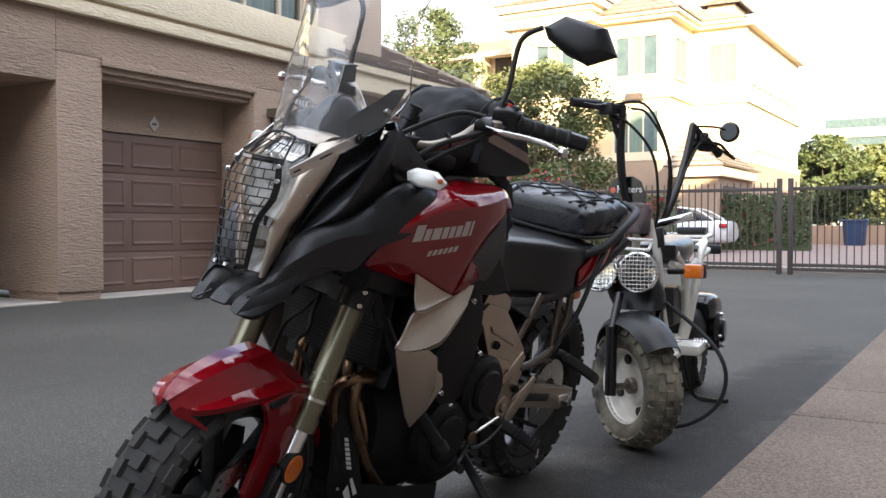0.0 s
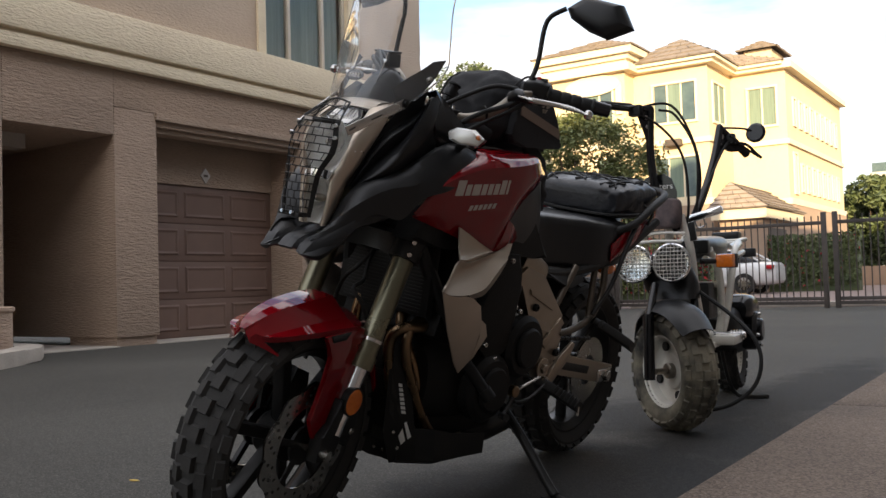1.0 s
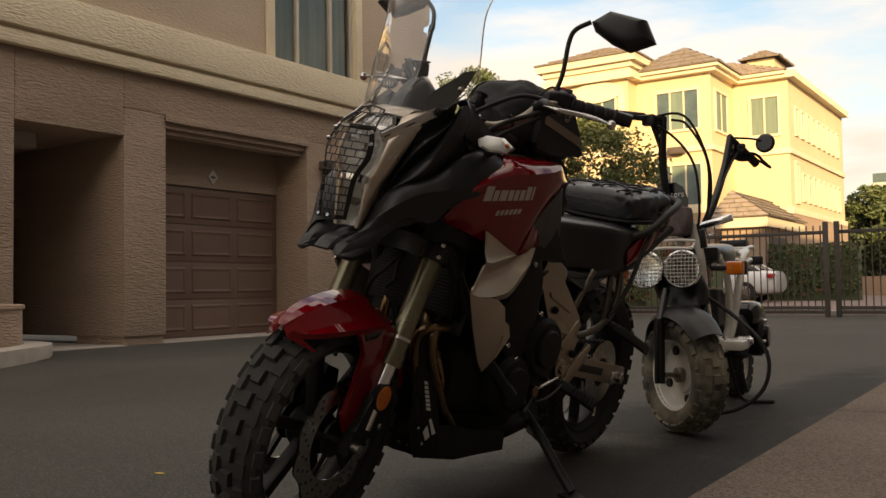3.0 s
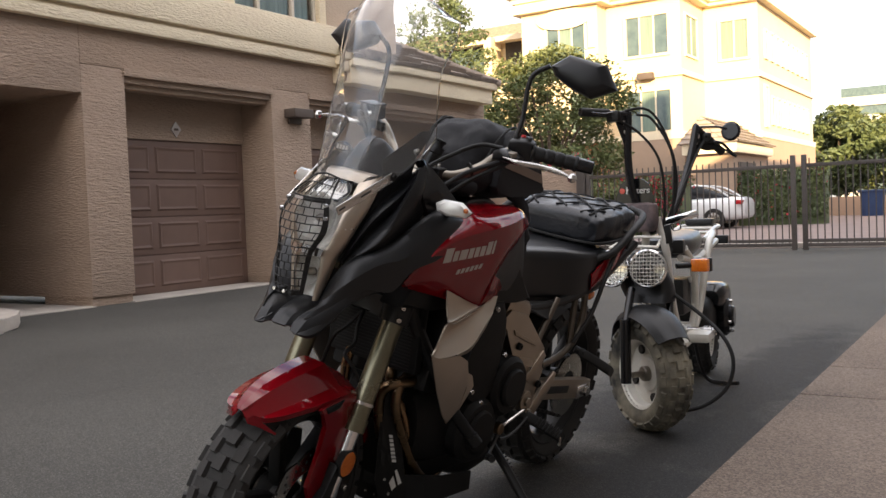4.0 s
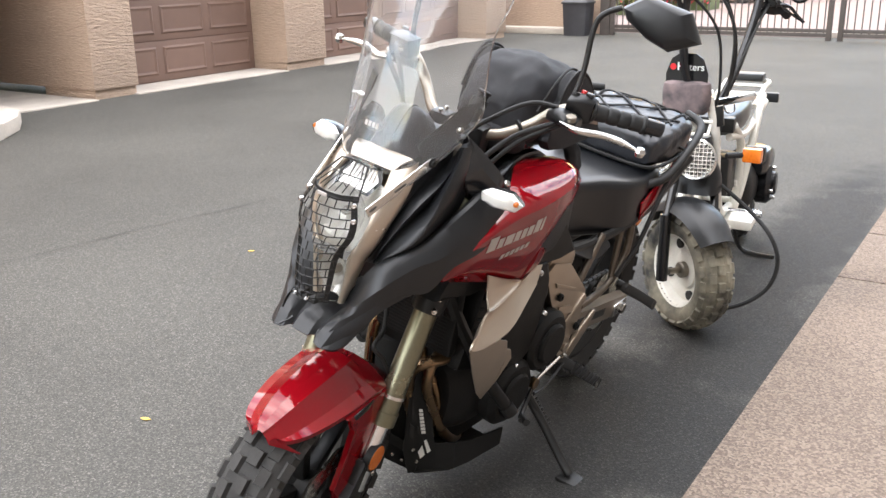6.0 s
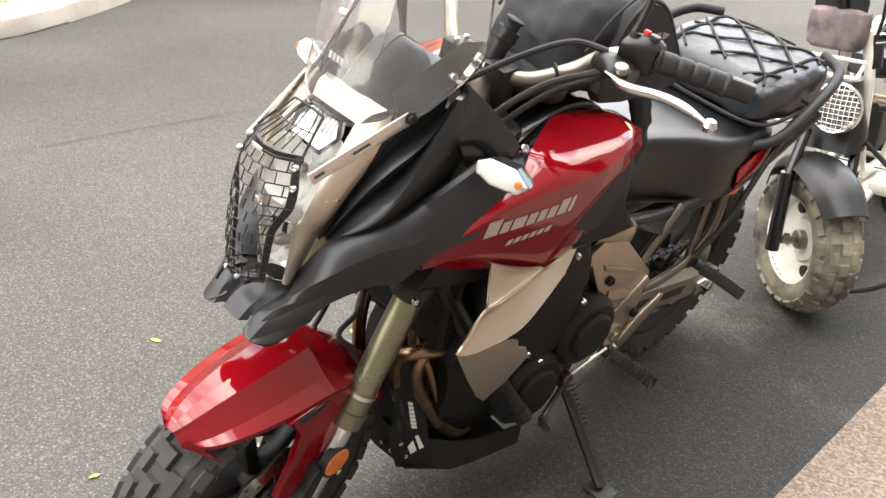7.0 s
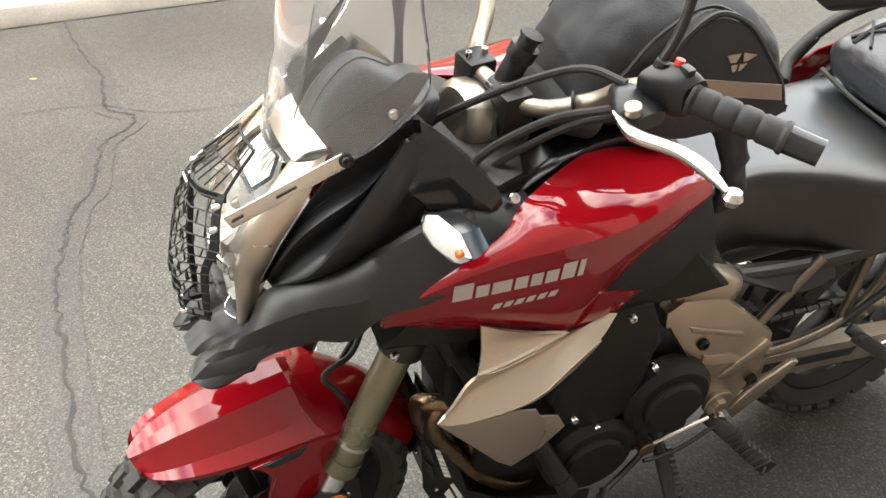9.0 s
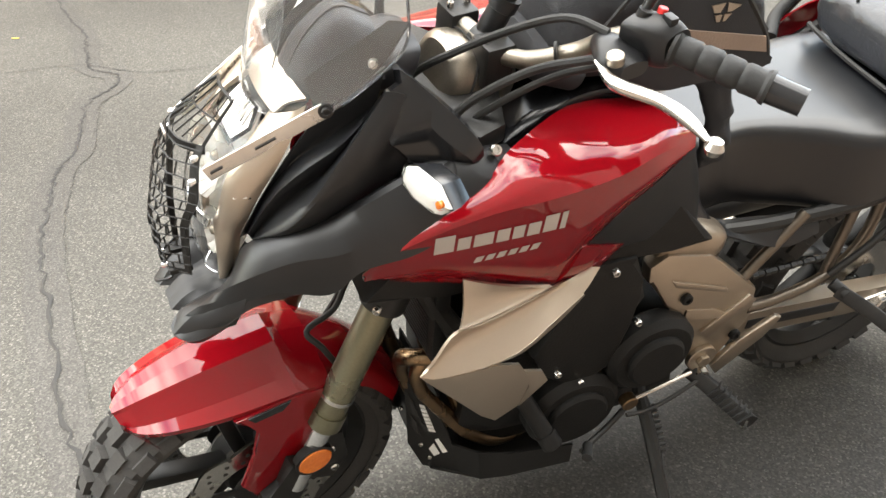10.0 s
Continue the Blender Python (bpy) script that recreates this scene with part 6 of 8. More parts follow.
piece("screen_emblem", moved(lathe([(0.0, 0.0), (0.02, 0.0), (0.021, 0.002), (0.0, 0.004)], Matrix.Diagonal((1.25, 0.62, 1, 1)), 24), pose(0.0, 0.142, 1.082, 78, 0, 0)), M_GLOSSBLK, "small dark oval emblem on the screen")
piece("emblem_mark", moved(join(*[box(-0.016 + 0.009 * k, -0.01 + 0.009 * k, -0.005, 0.005, 0, 0.001) for k in range(4)]), pose(0.0, 0.137, 1.082, 78, 0, 0)), M_PRINT)

# instruments: silver pod behind the dash
pod = new("instrument_pod")
pod.parent = bike
piece("pod_shell", loft([oval((0.0, 0.362, 1.0), 0.035, 0.035, (1, 0, 0), (0, 0.35, 0.94)), oval((0.0, 0.372, 0.99), 0.052, 0.052, (1, 0, 0), (0, 0.35, 0.94)), oval((0.0, 0.41, 0.975), 0.056, 0.056, (1, 0, 0), (0, 0.35, 0.94)), oval((0, 0.455, 0.955), 0.05, 0.052, (1, 0, 0), (0, 0.35, 0.94)), oval((0, 0.48, 0.945), 0.03, 0.03, (1, 0, 0), (0, 0.35, 0.94))], 4, 3), M_ALU, "silver round pod before the handlebar", pod, True)
piece("pod_seam", tube(oval((0.0, 0.392, 0.984), 0.0565, 0.0565, (1, 0, 0), (0, 0.35, 0.94), 2.4, 14), 0.0015, 5, 3, True), M_CRACK, "", pod, True)
piece("dash_box", loft([oval((0, 0.25, 1.03), 0.05, 0.022, (1, 0, 0), (0, 0.3, 0.95), 4), oval((0, 0.3, 1.03), 0.06, 0.032, (1, 0, 0), (0, 0.3, 0.95), 4), oval((0, 0.325, 1.03), 0.052, 0.028, (1, 0, 0), (0, 0.3, 0.95), 4)], 3, 3), M_DASH, "", pod)

# ---- handlebar ----
bar = new("handlebar")
bar.parent = bike


def bar_pts(s):
    return [(0, 0.425, 1.035), (s * 0.045, 0.427, 1.035), (s * 0.085, 0.455, 1.038), (s * 0.13, 0.495, 1.068), (s * 0.17, 0.508, 1.108), (s * 0.215, 0.522, 1.13), (s * 0.28, 0.558, 1.13), (s * 0.34, 0.592, 1.125)]


for s in (-1, 1):
    piece("tube", tube(bar_pts(s), 0.0125, 14, 5), M_ALU, "silver bent handlebar tube", bar, True)
    a, b = Vector((s * 0.24, 0.536, 1.131)), Vector((s * 0.342, 0.594, 1.124))
    prof = []
    for k in range(29):
        t = k / 28
        joint = k in (8, 14, 20)
        prof.append((0.0222 if k < 2 else 0.0205 if k > 26 else 0.0158 if joint else 0.0183 - 0.0012 * abs(t - 0.45), t * (b - a).length))
    mg = Matrix.Translation(a) @ (b - a).to_track_quat("Z", "Y").to_matrix().to_4x4()
    piece("grip", lathe([(0.01, 0)] + prof + [(0.01, (b - a).length)], mg, 20), M_RUBBER, "ribbed black rubber grip", bar, True)
    e = b + (b - a).normalized() * 0.04
    piece("bar_end", rod(b, e, 0.0175, 20, 0.0165), M_GLOSSBLK, "gloss black bar end weight", bar, True)
    d = (b - a).normalized()
    sw = loft([oval(a - d * 0.05, 0.022, 0.024, (0, 0.9, 0.3), (0, -0.3, 0.95), 3.4), oval(a - d * 0.03, 0.025, 0.029, (0, 0.9, 0.3), (0, -0.3, 0.95), 3.4), oval(a - d * 0.008, 0.024, 0.029, (0, 0.9, 0.3), (0, -0.3, 0.95), 3.4), oval(a + d * 0.006, 0.02, 0.024, (0, 0.9, 0.3), (0, -0.3, 0.95), 3)], 3, 3)
    piece("switch_box", sw, M_PLASTIC, "black switch housing", bar, True)
    piece("switch_button", disc(a - d * 0.03 + Vector((0, 0.01, 0.032)), (0, 0.2, 1), 0.006, 0.008), M_REDBTN, "red switch button", bar, True)
    piece("switch_toggle", moved(box(-0.008, 0.008, -0.006, 0.006, -0.004, 0.006, 0.002), Matrix.Translation(a - d * 0.012 + Vector((0, 0.0, 0.03)))), M_PLASTIC, "", bar, True)
    # perch, lever and mirror stem
    perch = loft([oval((s * 0.165, 0.49, 1.108), 0.012, 0.012, (0, 1, 0), (0, 0, 1)), oval((s * 0.19, 0.482, 1.115), 0.02, 0.016, (0, 1, 0), (0, 0, 1)), oval((s * 0.215, 0.485, 1.112), 0.032, 0.014, (0, 1, 0), (0, 0, 1)), oval((s * 0.235, 0.49, 1.108), 0.02, 0.011, (0, 1, 0), (0, 0, 1))], 3, 3)
    piece("lever_perch", perch, M_PLASTIC, "", bar, True)
    piece("pivot_cap", disc((s * 0.222, 0.468, 1.122), (0, -0.2, 1), 0.011, 0.012), M_ALU, "", bar, True)
    lv = fin([((s * 0.205, 0.455, 1.112), (0, -0.2, 1)), ((s * 0.245, 0.452, 1.108), (0, -0.2, 1)), ((s * 0.29, 0.478, 1.108), (0, -0.2, 1)), ((s * 0.33, 0.488, 1.106), (0, -0.2, 1)), ((s * 0.37, 0.49, 1.1), (0, -0.2, 1))], 0.0082, 0.006)
    piece("lever", lv, M_STEEL, "bare silver lever", bar, True)
    piece("lever_ball", lathe([(0.0, -0.012), (0.008, -0.009), (0.0118, 0.0), (0.008, 0.009), (0.0, 0.012)], pose(s * 0.374, 0.491, 1.099), 16), M_STEEL, "", bar, True)
    st0 = Vector((s * 0.2, 0.505, 1.115))
    mr = new("mirror")
    mr.parent = bike
    off = Vector((-0.0185, 0.04, 0.008)) if s > 0 else Vector()
    tip = Vector((s * 0.247, 0.53, 1.337)) + off
    piece("boot", rod(st0, st0 + Vector((s * 0.004, 0.01, 0.05)), 0.011, 14, 0.0085), M_RUBBER, "", mr, True)
    piece("stem", tube([st0 + Vector((0, 0.005, 0.03)), Vector((s * 0.206, 0.52, 1.2)) + off * 0.4, Vector((s * 0.204, 0.52, 1.278)) + off * 0.85, Vector((s * 0.214, 0.522, 1.312)) + off, tip], 0.0062, 12, 5), M_BLKMETAL, "black bent mirror stem", mr, True)
    u, v, n = Vector((s * 0.98, 0.12, -0.05)).normalized(), Vector((0, 0.15, 1)), Vector((0, -1, 0.12)).normalized()
    c = tip + u * 0.085 + Vector((0, 0.005, -0.005))
    shape = [(-0.085, 0.005), (-0.045, 0.042), (0.05, 0.038), (0.088, -0.012), (0.03, -0.048), (-0.02, -0.038), (-0.07, -0.016)]
    rings = []
    for k, (sc, dn) in enumerate(((0.98, -0.012), (1.0, 0.0), (0.9, 0.016), (0.62, 0.026), (0.25, 0.03))):
        rings.append([c + u * (a_ * sc) + v * (b_ * sc) + n * dn for a_, b_ in shape])
    piece("shell", loft(rings, 2, 1), M_PLASTIC, "black angular mirror shell", mr, True, 22)
    bmg = bmesh.new()
    bmg.faces.new([bmg.verts.new(c + u * (a_ * 0.93) + v * (b_ * 0.92) - n * 0.0135) for a_, b_ in shape])
    piece("glass", bmg, M_MIRROR, "mirror glass", mr, True)
for s in (-1, 1):
    piece("clamp", moved(box(-0.022, 0.022, -0.022, 0.022, -0.045, 0.02, 0.006), pose(s * 0.045, 0.427, 1.032)), M_BLKMETAL, "black bar clamp", bar, True)
    for dy in (-0.013, 0.013):
        piece("clamp_bolt", bolt((s * 0.045, 0.427 + dy, 1.054), (0, 0, 1), 0.005, 0.006), M_STEEL, "", bar, True)
res = new("brake_reservoir")
res.parent = bike
piece("cup", moved(box(-0.03, 0.03, -0.02, 0.02, -0.018, 0.018, 0.005), pose(-0.19, 0.465, 1.145, 8, 0, -14)), M_PLASTIC, "black brake fluid reservoir", res, True)
piece("lid", moved(box(-0.031, 0.031, -0.021, 0.021, 0.018, 0.023, 0.002), pose(-0.19, 0.465, 1.145, 8, 0, -14)), M_BLKMETAL, "", res, True)
piece("sight_glass", disc((-0.185, 0.443, 1.142), (0.1, -1, 0.1), 0.009, 0.006, 16), M_STEEL, "", res, True)
knob = new("power_socket")
knob.parent = bike
kn = Matrix.Translation((0.015, 0.44, 1.05)) @ Vector((0.15, 0.35, 1)).to_track_quat("Z", "Y").to_matrix().to_4x4()
piece("socket_body", lathe([(0.0, -0.02), (0.017, -0.02), (0.017, 0.03), (0.02, 0.032), (0.02, 0.05), (0.0, 0.05)], kn, 22), M_PLASTIC, "black accessory socket on the bar", knob, True)
piece("socket_cap", lathe([(0.0, 0.05), (0.013, 0.05), (0.0135, 0.062), (0.0165, 0.064), (0.0165, 0.068), (0.009, 0.07), (0.0, 0.07)], kn, 18), M_RUBBER, "", knob, True)
piece("socket_clamp", disc((0.015, 0.432, 1.03), (1, 0, 0), 0.021, 0.03), M_PLASTIC, "", knob, True)


def cable(name, pts, r, m=M_RUBBER, label="black control cable", steer=False):
    return piece(name, tube(pts, r, 8, 6), m, label, None, steer)


cable("cable", [(0.175, 0.515, 1.118), (0.13, 0.485, 1.118), (0.09, 0.44, 1.09), (0.05, 0.38, 1.045), (0.02, 0.33, 1.0), (0.0, 0.3, 0.93)], 0.0055)
cable("cable", [(0.2, 0.52, 1.1), (0.16, 0.5, 1.075), (0.12, 0.45, 1.045), (0.1, 0.38, 1.0), (0.1, 0.33, 0.95), (0.09, 0.3, 0.9)], 0.006)
cable("cable", [(0.21, 0.53, 1.1), (0.17, 0.52, 1.07), (0.12, 0.48, 1.03), (0.105, 0.4, 0.985), (0.1, 0.34, 0.93)], 0.005)
cable("cable", [(-0.19, 0.44, 1.15), (-0.16, 0.37, 1.17), (-0.1, 0.33, 1.12), (-0.06, 0.31, 1.02), (-0.05, 0.3, 0.92)], 0.0055)
cable("cable", [(-0.2, 0.43, 1.14), (-0.15, 0.34, 1.15), (-0.08, 0.32, 1.08), (-0.04, 0.31, 0.95)], 0.0055)
cable("cable", [(0.015, 0.44, 1.03), (0.03, 0.42, 1.0), (0.03, 0.4, 0.94), (0.03, 0.36, 0.9)], 0.003)
cable("brake_hose", [(0.0, 0.3, 0.72), (0.02, 0.235, 0.665), (0.04, 0.2, 0.63), (0.05, 0.15, 0.615), (0.07, 0.17, 0.58), (0.09, 0.2, 0.5), (0.09, 0.19, 0.4)], 0.005, label="black brake hose", steer=True)
cable("brake_hose", [(0.03, 0.29, 0.74), (-0.02, 0.26, 0.65), (-0.06, 0.26, 0.6), (-0.09, 0.27, 0.5), (-0.09, 0.21, 0.4)], 0.005, label="black brake hose", steer=True)
piece("cable_tie", disc((0.115, 0.475, 1.06), (0.6, 0.7, 0.3), 0.0165, 0.004), M_RUBBER, "", None, True)

# ---- front indicators ----
for s in (-1, 1):
    ind = new("indicator")
    ind.parent = bike
    c = TURN @ Vector((s * 0.2225, 0.2605, 0.982))
    u, v = Vector((s * 0.955, 0.24 + 0.067 * s, 0.02)).normalized(), Vector((0, 0.1, 1)).normalized()
    n = u.cross(v).normalized() * (-1 if s > 0 else 1)
    if n.y > 0:
        n = -n
    shape = [(-0.044, 0.007), (-0.025, 0.018), (0.018, 0.017), (0.044, -0.002), (0.03, -0.017), (-0.014, -0.018), (-0.039, -0.009)]
    piece("lens", loft([[c + u * (a * k) + v * (b * k) + n * d for a, b in shape] for k, d in ((1.0, -0.004), (1.0, 0.002), (0.82, 0.011), (0.4, 0.014))], 1, 1), M_GLASS, "clear indicator lens", ind, False, 15)
    piece("reflector", loft([[c + u * (a * k) + v * (b * k) + n * d for a, b in shape] for k, d in ((0.97, -0.004), (0.93, 0.0), (0.72, 0.006), (0.35, 0.008))], 1, 1), M_LAMPW, "pale indicator reflector", ind)
    piece("bulb", lathe([(0.0, 0.01), (0.005, 0.011), (0.005, 0.016), (0.0, 0.019)], Matrix.Translation(c + u * 0.03 - n * 0.008) @ n.to_track_quat("Z", "Y").to_matrix().to_4x4(), 12), M_AMBER, "", ind)
    piece("back", loft([[c + u * (a * k) + v * (b * k) + n * d for a, b in shape] for k, d in ((1.02, -0.003), (1.0, -0.014), (0.8, -0.034), (0.3, -0.042))], 1, 1), M_GLOSSBLK, "", ind)
    piece("stalk", rod((s * 0.165, 0.33, 0.955), c - n * 0.025, 0.009, 12, 0.011), M_RUBBER, "", ind)

# ---- tank and side panels ----
TANK = [
    [(0.16, 0.218, 0.799), (0.162, 0.222, 0.797), (0.157, 0.219, 0.79)],
    [(0.192, 0.251, 0.868), (0.197, 0.252, 0.862), (0.165, 0.279, 0.774)],
    [(0.2, 0.303, 0.906), (0.213, 0.307, 0.896), (0.17, 0.343, 0.757)],
    [(0.188, 0.368, 0.938), (0.223, 0.373, 0.918), (0.175, 0.42, 0.733)],
    [(0.158, 0.415, 0.961), (0.229, 0.43, 0.926), (0.178, 0.502, 0.71)],
    [(0.098, 0.525, 0.966), (0.231, 0.494, 0.935), (0.203, 0.525, 0.801)],
    [(0.098, 0.599, 0.964), (0.228, 0.545, 0.943), (0.207, 0.57, 0.859)],
    [(0.108, 0.675, 0.956), (0.214, 0.6, 0.95), (0.202, 0.618, 0.892)],
    [(0.145, 0.706, 0.938), (0.172, 0.69, 0.932), (0.176, 0.682, 0.915)],
]


def tank_side():
    """The flank, below the crease."""
    rows = []
    for a, b, c in TANK:
        b, c = Vector(b), Vector(c)
        rows.append([tuple(b), tuple(b.lerp(c, 0.3) + Vector((0.004, 0, 0))), tuple(b.lerp(c, 0.65) + Vector((0.007, 0, 0))), tuple(c)])
    return sheet(rows, 0.005, 6, 4)


def tank_shoulder():
    """The shoulder, above the crease."""
    rows = []
    for a, b, c in TANK:
        a, b = Vector(a), Vector(b)
        k = min(1.0, (b - a).length / 0.1)
        rows.append([tuple(a), tuple(a.lerp(b, 0.35) + Vector((0.003, 0, 0.012)) * k), tuple(a.lerp(b, 0.75) + Vector((0.006, 0, 0.012)) * k), tuple(b + Vector((0.0005, 0, 0)))])
    return sheet(rows, 0.005, 6, 4)


both("tank_panel", tank_side, M_RED, "glossy metallic red tank panel", None, False, 50)
both("tank_shoulder", tank_shoulder, M_RED, "glossy metallic red tank shoulder", None, False, 50)
both("tank_lobe", lambda: sheet([[(0.205, 0.522, 0.803), (0.198, 0.512, 0.755), (0.177, 0.503, 0.709)], [(0.196, 0.561, 0.786), (0.19, 0.562, 0.75), (0.174, 0.565, 0.71)], [(0.172, 0.615, 0.756), (0.171, 0.613, 0.75), (0.168, 0.61, 0.742)]], 0.005, 4, 4), M_RED, "", None, False, 50)
piece("tank_top", sheet([[(-0.17, 0.36, 0.93), (-0.09, 0.36, 0.9), (0, 0.36, 0.9), (0.09, 0.36, 0.9), (0.17, 0.36, 0.93)],
                         [(-0.142, 0.45, 0.936), (-0.08, 0.45, 0.935), (0, 0.45, 0.94), (0.08, 0.45, 0.935), (0.142, 0.45, 0.936)],
                         [(-0.114, 0.525, 0.954), (-0.07, 0.525, 0.962), (0, 0.525, 0.968), (0.07, 0.525, 0.962), (0.114, 0.525, 0.954)],
                         [(-0.108, 0.62, 0.955), (-0.06, 0.62, 0.968), (0, 0.62, 0.972), (0.06, 0.62, 0.968), (0.108, 0.62, 0.955)],
                         [(-0.116, 0.72, 0.9), (-0.06, 0.73, 0.9), (0, 0.735, 0.9), (0.06, 0.73, 0.9), (0.116, 0.72, 0.9)]], 0.005, 5, 5), M_GLOSSBLK, "black centre cover of the tank")
both("tank_ridge", lambda: fin([((0.115, 0.41, 0.925), (0, 0, 1)), ((0.095, 0.47, 0.945), (0, 0, 1)), ((0.085, 0.54, 0.968), (0, 0, 1)), ((0.082, 0.62, 0.966), (0, 0, 1)), ((0.09, 0.69, 0.935), (0, 0, 1))], 0.012, 0.01), M_GLOSSBLK)
piece("tank_body", loft([oval((0, 0.36, 0.82), 0.15, 0.07, (1, 0, 0), (0, 0, 1), 4), oval((0, 0.5, 0.84), 0.165, 0.1, (1, 0, 0), (0, 0, 1), 4), oval((0, 0.66, 0.84), 0.14, 0.07, (1, 0, 0), (0, 0, 1), 4)], 3, 3), M_PLASTIC)


def side_black():
    return sheet([[(0.198, 0.53, 0.795), (0.19, 0.54, 0.77), (0.18, 0.56, 0.745)],
                  [(0.2, 0.575, 0.85), (0.185, 0.6, 0.795), (0.168, 0.62, 0.745)],
                  [(0.193, 0.63, 0.885), (0.175, 0.66, 0.81), (0.155, 0.69, 0.735)],
                  [(0.165, 0.695, 0.905), (0.15, 0.74, 0.82), (0.138, 0.77, 0.725)],
                  [(0.1, 0.755, 0.87), (0.098, 0.772, 0.78), (0.11, 0.8, 0.69)],
                  [(0.085, 0.82, 0.69), (0.1, 0.85, 0.672), (0.12, 0.88, 0.65)],
                  [(0.1, 0.95, 0.664), (0.12, 0.96, 0.64), (0.135, 0.98, 0.612)],
                  [(0.115, 1.05, 0.66), (0.128, 1.05, 0.645), (0.138, 1.05, 0.63)]], 0.005, 5, 4)


both("side_panel", side_black, M_PLASTIC, "matt black side panel under the seat", None, False, 50)
both("infill", lambda: plate([(0.22, 0.74), (0.3, 0.83), (0.42, 0.9), (0.6, 0.9), (0.69, 0.82), (0.8, 0.7), (0.72, 0.7), (0.5, 0.72), (0.34, 0.72)], 0.09, 0.16, "x", 0.01), M_ENGINE)

# lettering on the tank as plain shapes, laid on the panel
from mathutils.bvhtree import BVHTree
tank_bm = tank_side()
tank_tree = BVHTree.FromBMesh(tank_bm)
tank_bm.free()


def decal(quads, lift=0.0012):
    """Quads given in the side view (y, z), laid on the left tank panel."""
    bm = bmesh.new()
    for q in quads:
        g = []
        for i in range(4):
            row = []
            for j in range(4):
                p = (Vector(q[0]).lerp(Vector(q[1]), j / 3)).lerp(Vector(q[3]).lerp(Vector(q[2]), j / 3), i / 3)
                hit = tank_tree.ray_cast(Vector((0.5, p.x, p.y)), Vector((-1, 0, 0)))[0]
                row.append(bm.verts.new((hit.x + lift if hit else 0.2, p.x, p.y)))
            g.append(row)
        for i in range(3):
            for j in range(3):
                bm.faces.new((g[i][j], g[i][j + 1], g[i + 1][j + 1], g[i + 1][j]))
    return bm


def slanted_bars(y0, z0, y1, z1, heights, widths, gap, slant):
    total = sum(widths) + gap * (len(widths) - 1)
    out, s = [], 0.0
    for h, w in zip(heights, widths):
        a, b = s / total, (s + w) / total
        p = (y0 + (y1 - y0) * a, z0 + (z1 - z0) * a)
        q = (y0 + (y1 - y0) * b, z0 + (z1 - z0) * b)
        out.append((p, q, (q[0] + slant * h, q[1] + h), (p[0] + slant * h, p[1] + h)))
        s += w + gap
    return out


for q in slanted_bars(0.3, 0.849, 0.475, 0.866, (0.036, 0.026, 0.026, 0.026, 0.026, 0.026, 0.034, 0.034), (0.03, 0.02, 0.03, 0.02, 0.018, 0.02, 0.022, 0.009), 0.005, -0.06):
    piece("brand_bar", decal([[(y, z, 0) for y, z in q]]), M_PRINT, "silver block in place of lettering")
for q in slanted_bars(0.358, 0.817, 0.445, 0.829, (0.013,) * 6, (0.012,) * 6, 0.005, 0.2):
    piece("model_bar", decal([[(y, z, 0) for y, z in q]]), M_PRINT)

# ---- radiator shroud ----
def swirl():
    """The long blade, hollow along its middle, from the tip to the tank."""
    return sheet([[(0.222, 0.304, 0.66), (0.22, 0.297, 0.646), (0.222, 0.284, 0.634)], [(0.214, 0.336, 0.699), (0.203, 0.338, 0.662), (0.225, 0.312, 0.625)],
                  [(0.206, 0.384, 0.697), (0.196, 0.39, 0.67), (0.226, 0.374, 0.625)], [(0.198, 0.449, 0.708), (0.193, 0.45, 0.687), (0.224, 0.436, 0.639)],
                  [(0.19, 0.496, 0.717), (0.19, 0.496, 0.704), (0.216, 0.49, 0.677)], [(0.186, 0.53, 0.726), (0.193, 0.53, 0.72), (0.206, 0.538, 0.708)],
                  [(0.186, 0.553, 0.74), (0.19, 0.557, 0.742), (0.196, 0.565, 0.744)]], 0.004, 5, 4)


def swirl_back():
    """The hollow panel that climbs from the blade to the tank."""
    return sheet([[(0.213, 0.339, 0.702), (0.205, 0.346, 0.706), (0.192, 0.353, 0.733), (0.185, 0.352, 0.777)], [(0.205, 0.385, 0.7), (0.197, 0.389, 0.705), (0.186, 0.392, 0.73), (0.19, 0.394, 0.76)],
                  [(0.197, 0.45, 0.711), (0.19, 0.449, 0.715), (0.186, 0.445, 0.728), (0.19, 0.439, 0.742)], [(0.189, 0.495, 0.72), (0.188, 0.494, 0.721), (0.187, 0.492, 0.723), (0.188, 0.489, 0.725)]], 0.004, 5, 2)


def swirl_under():
    return sheet([[(0.2265, 0.376, 0.624), (0.219, 0.4, 0.614)], [(0.2245, 0.438, 0.638), (0.213, 0.453, 0.62)], [(0.2165, 0.492, 0.676), (0.205, 0.508, 0.656)], [(0.2065, 0.54, 0.707), (0.197, 0.549, 0.692)]], 0.004, 5, 1)


def swirl_lower():
    """The flat facet that hangs under the blade."""
    return sheet([[(0.222, 0.286, 0.631), (0.22, 0.29, 0.624), (0.218, 0.295, 0.615)], [(0.225, 0.33, 0.621), (0.216, 0.338, 0.578), (0.2, 0.352, 0.53)], [(0.2255, 0.374, 0.621), (0.211, 0.388, 0.54), (0.188, 0.407, 0.451)],
                  [(0.221, 0.405, 0.614), (0.209, 0.424, 0.53), (0.184, 0.437, 0.421)], [(0.214, 0.447, 0.593), (0.206, 0.46, 0.53), (0.19, 0.471, 0.453)], [(0.207, 0.47, 0.55), (0.2, 0.478, 0.516), (0.193, 0.478, 0.48)]], 0.004, 1, 1)


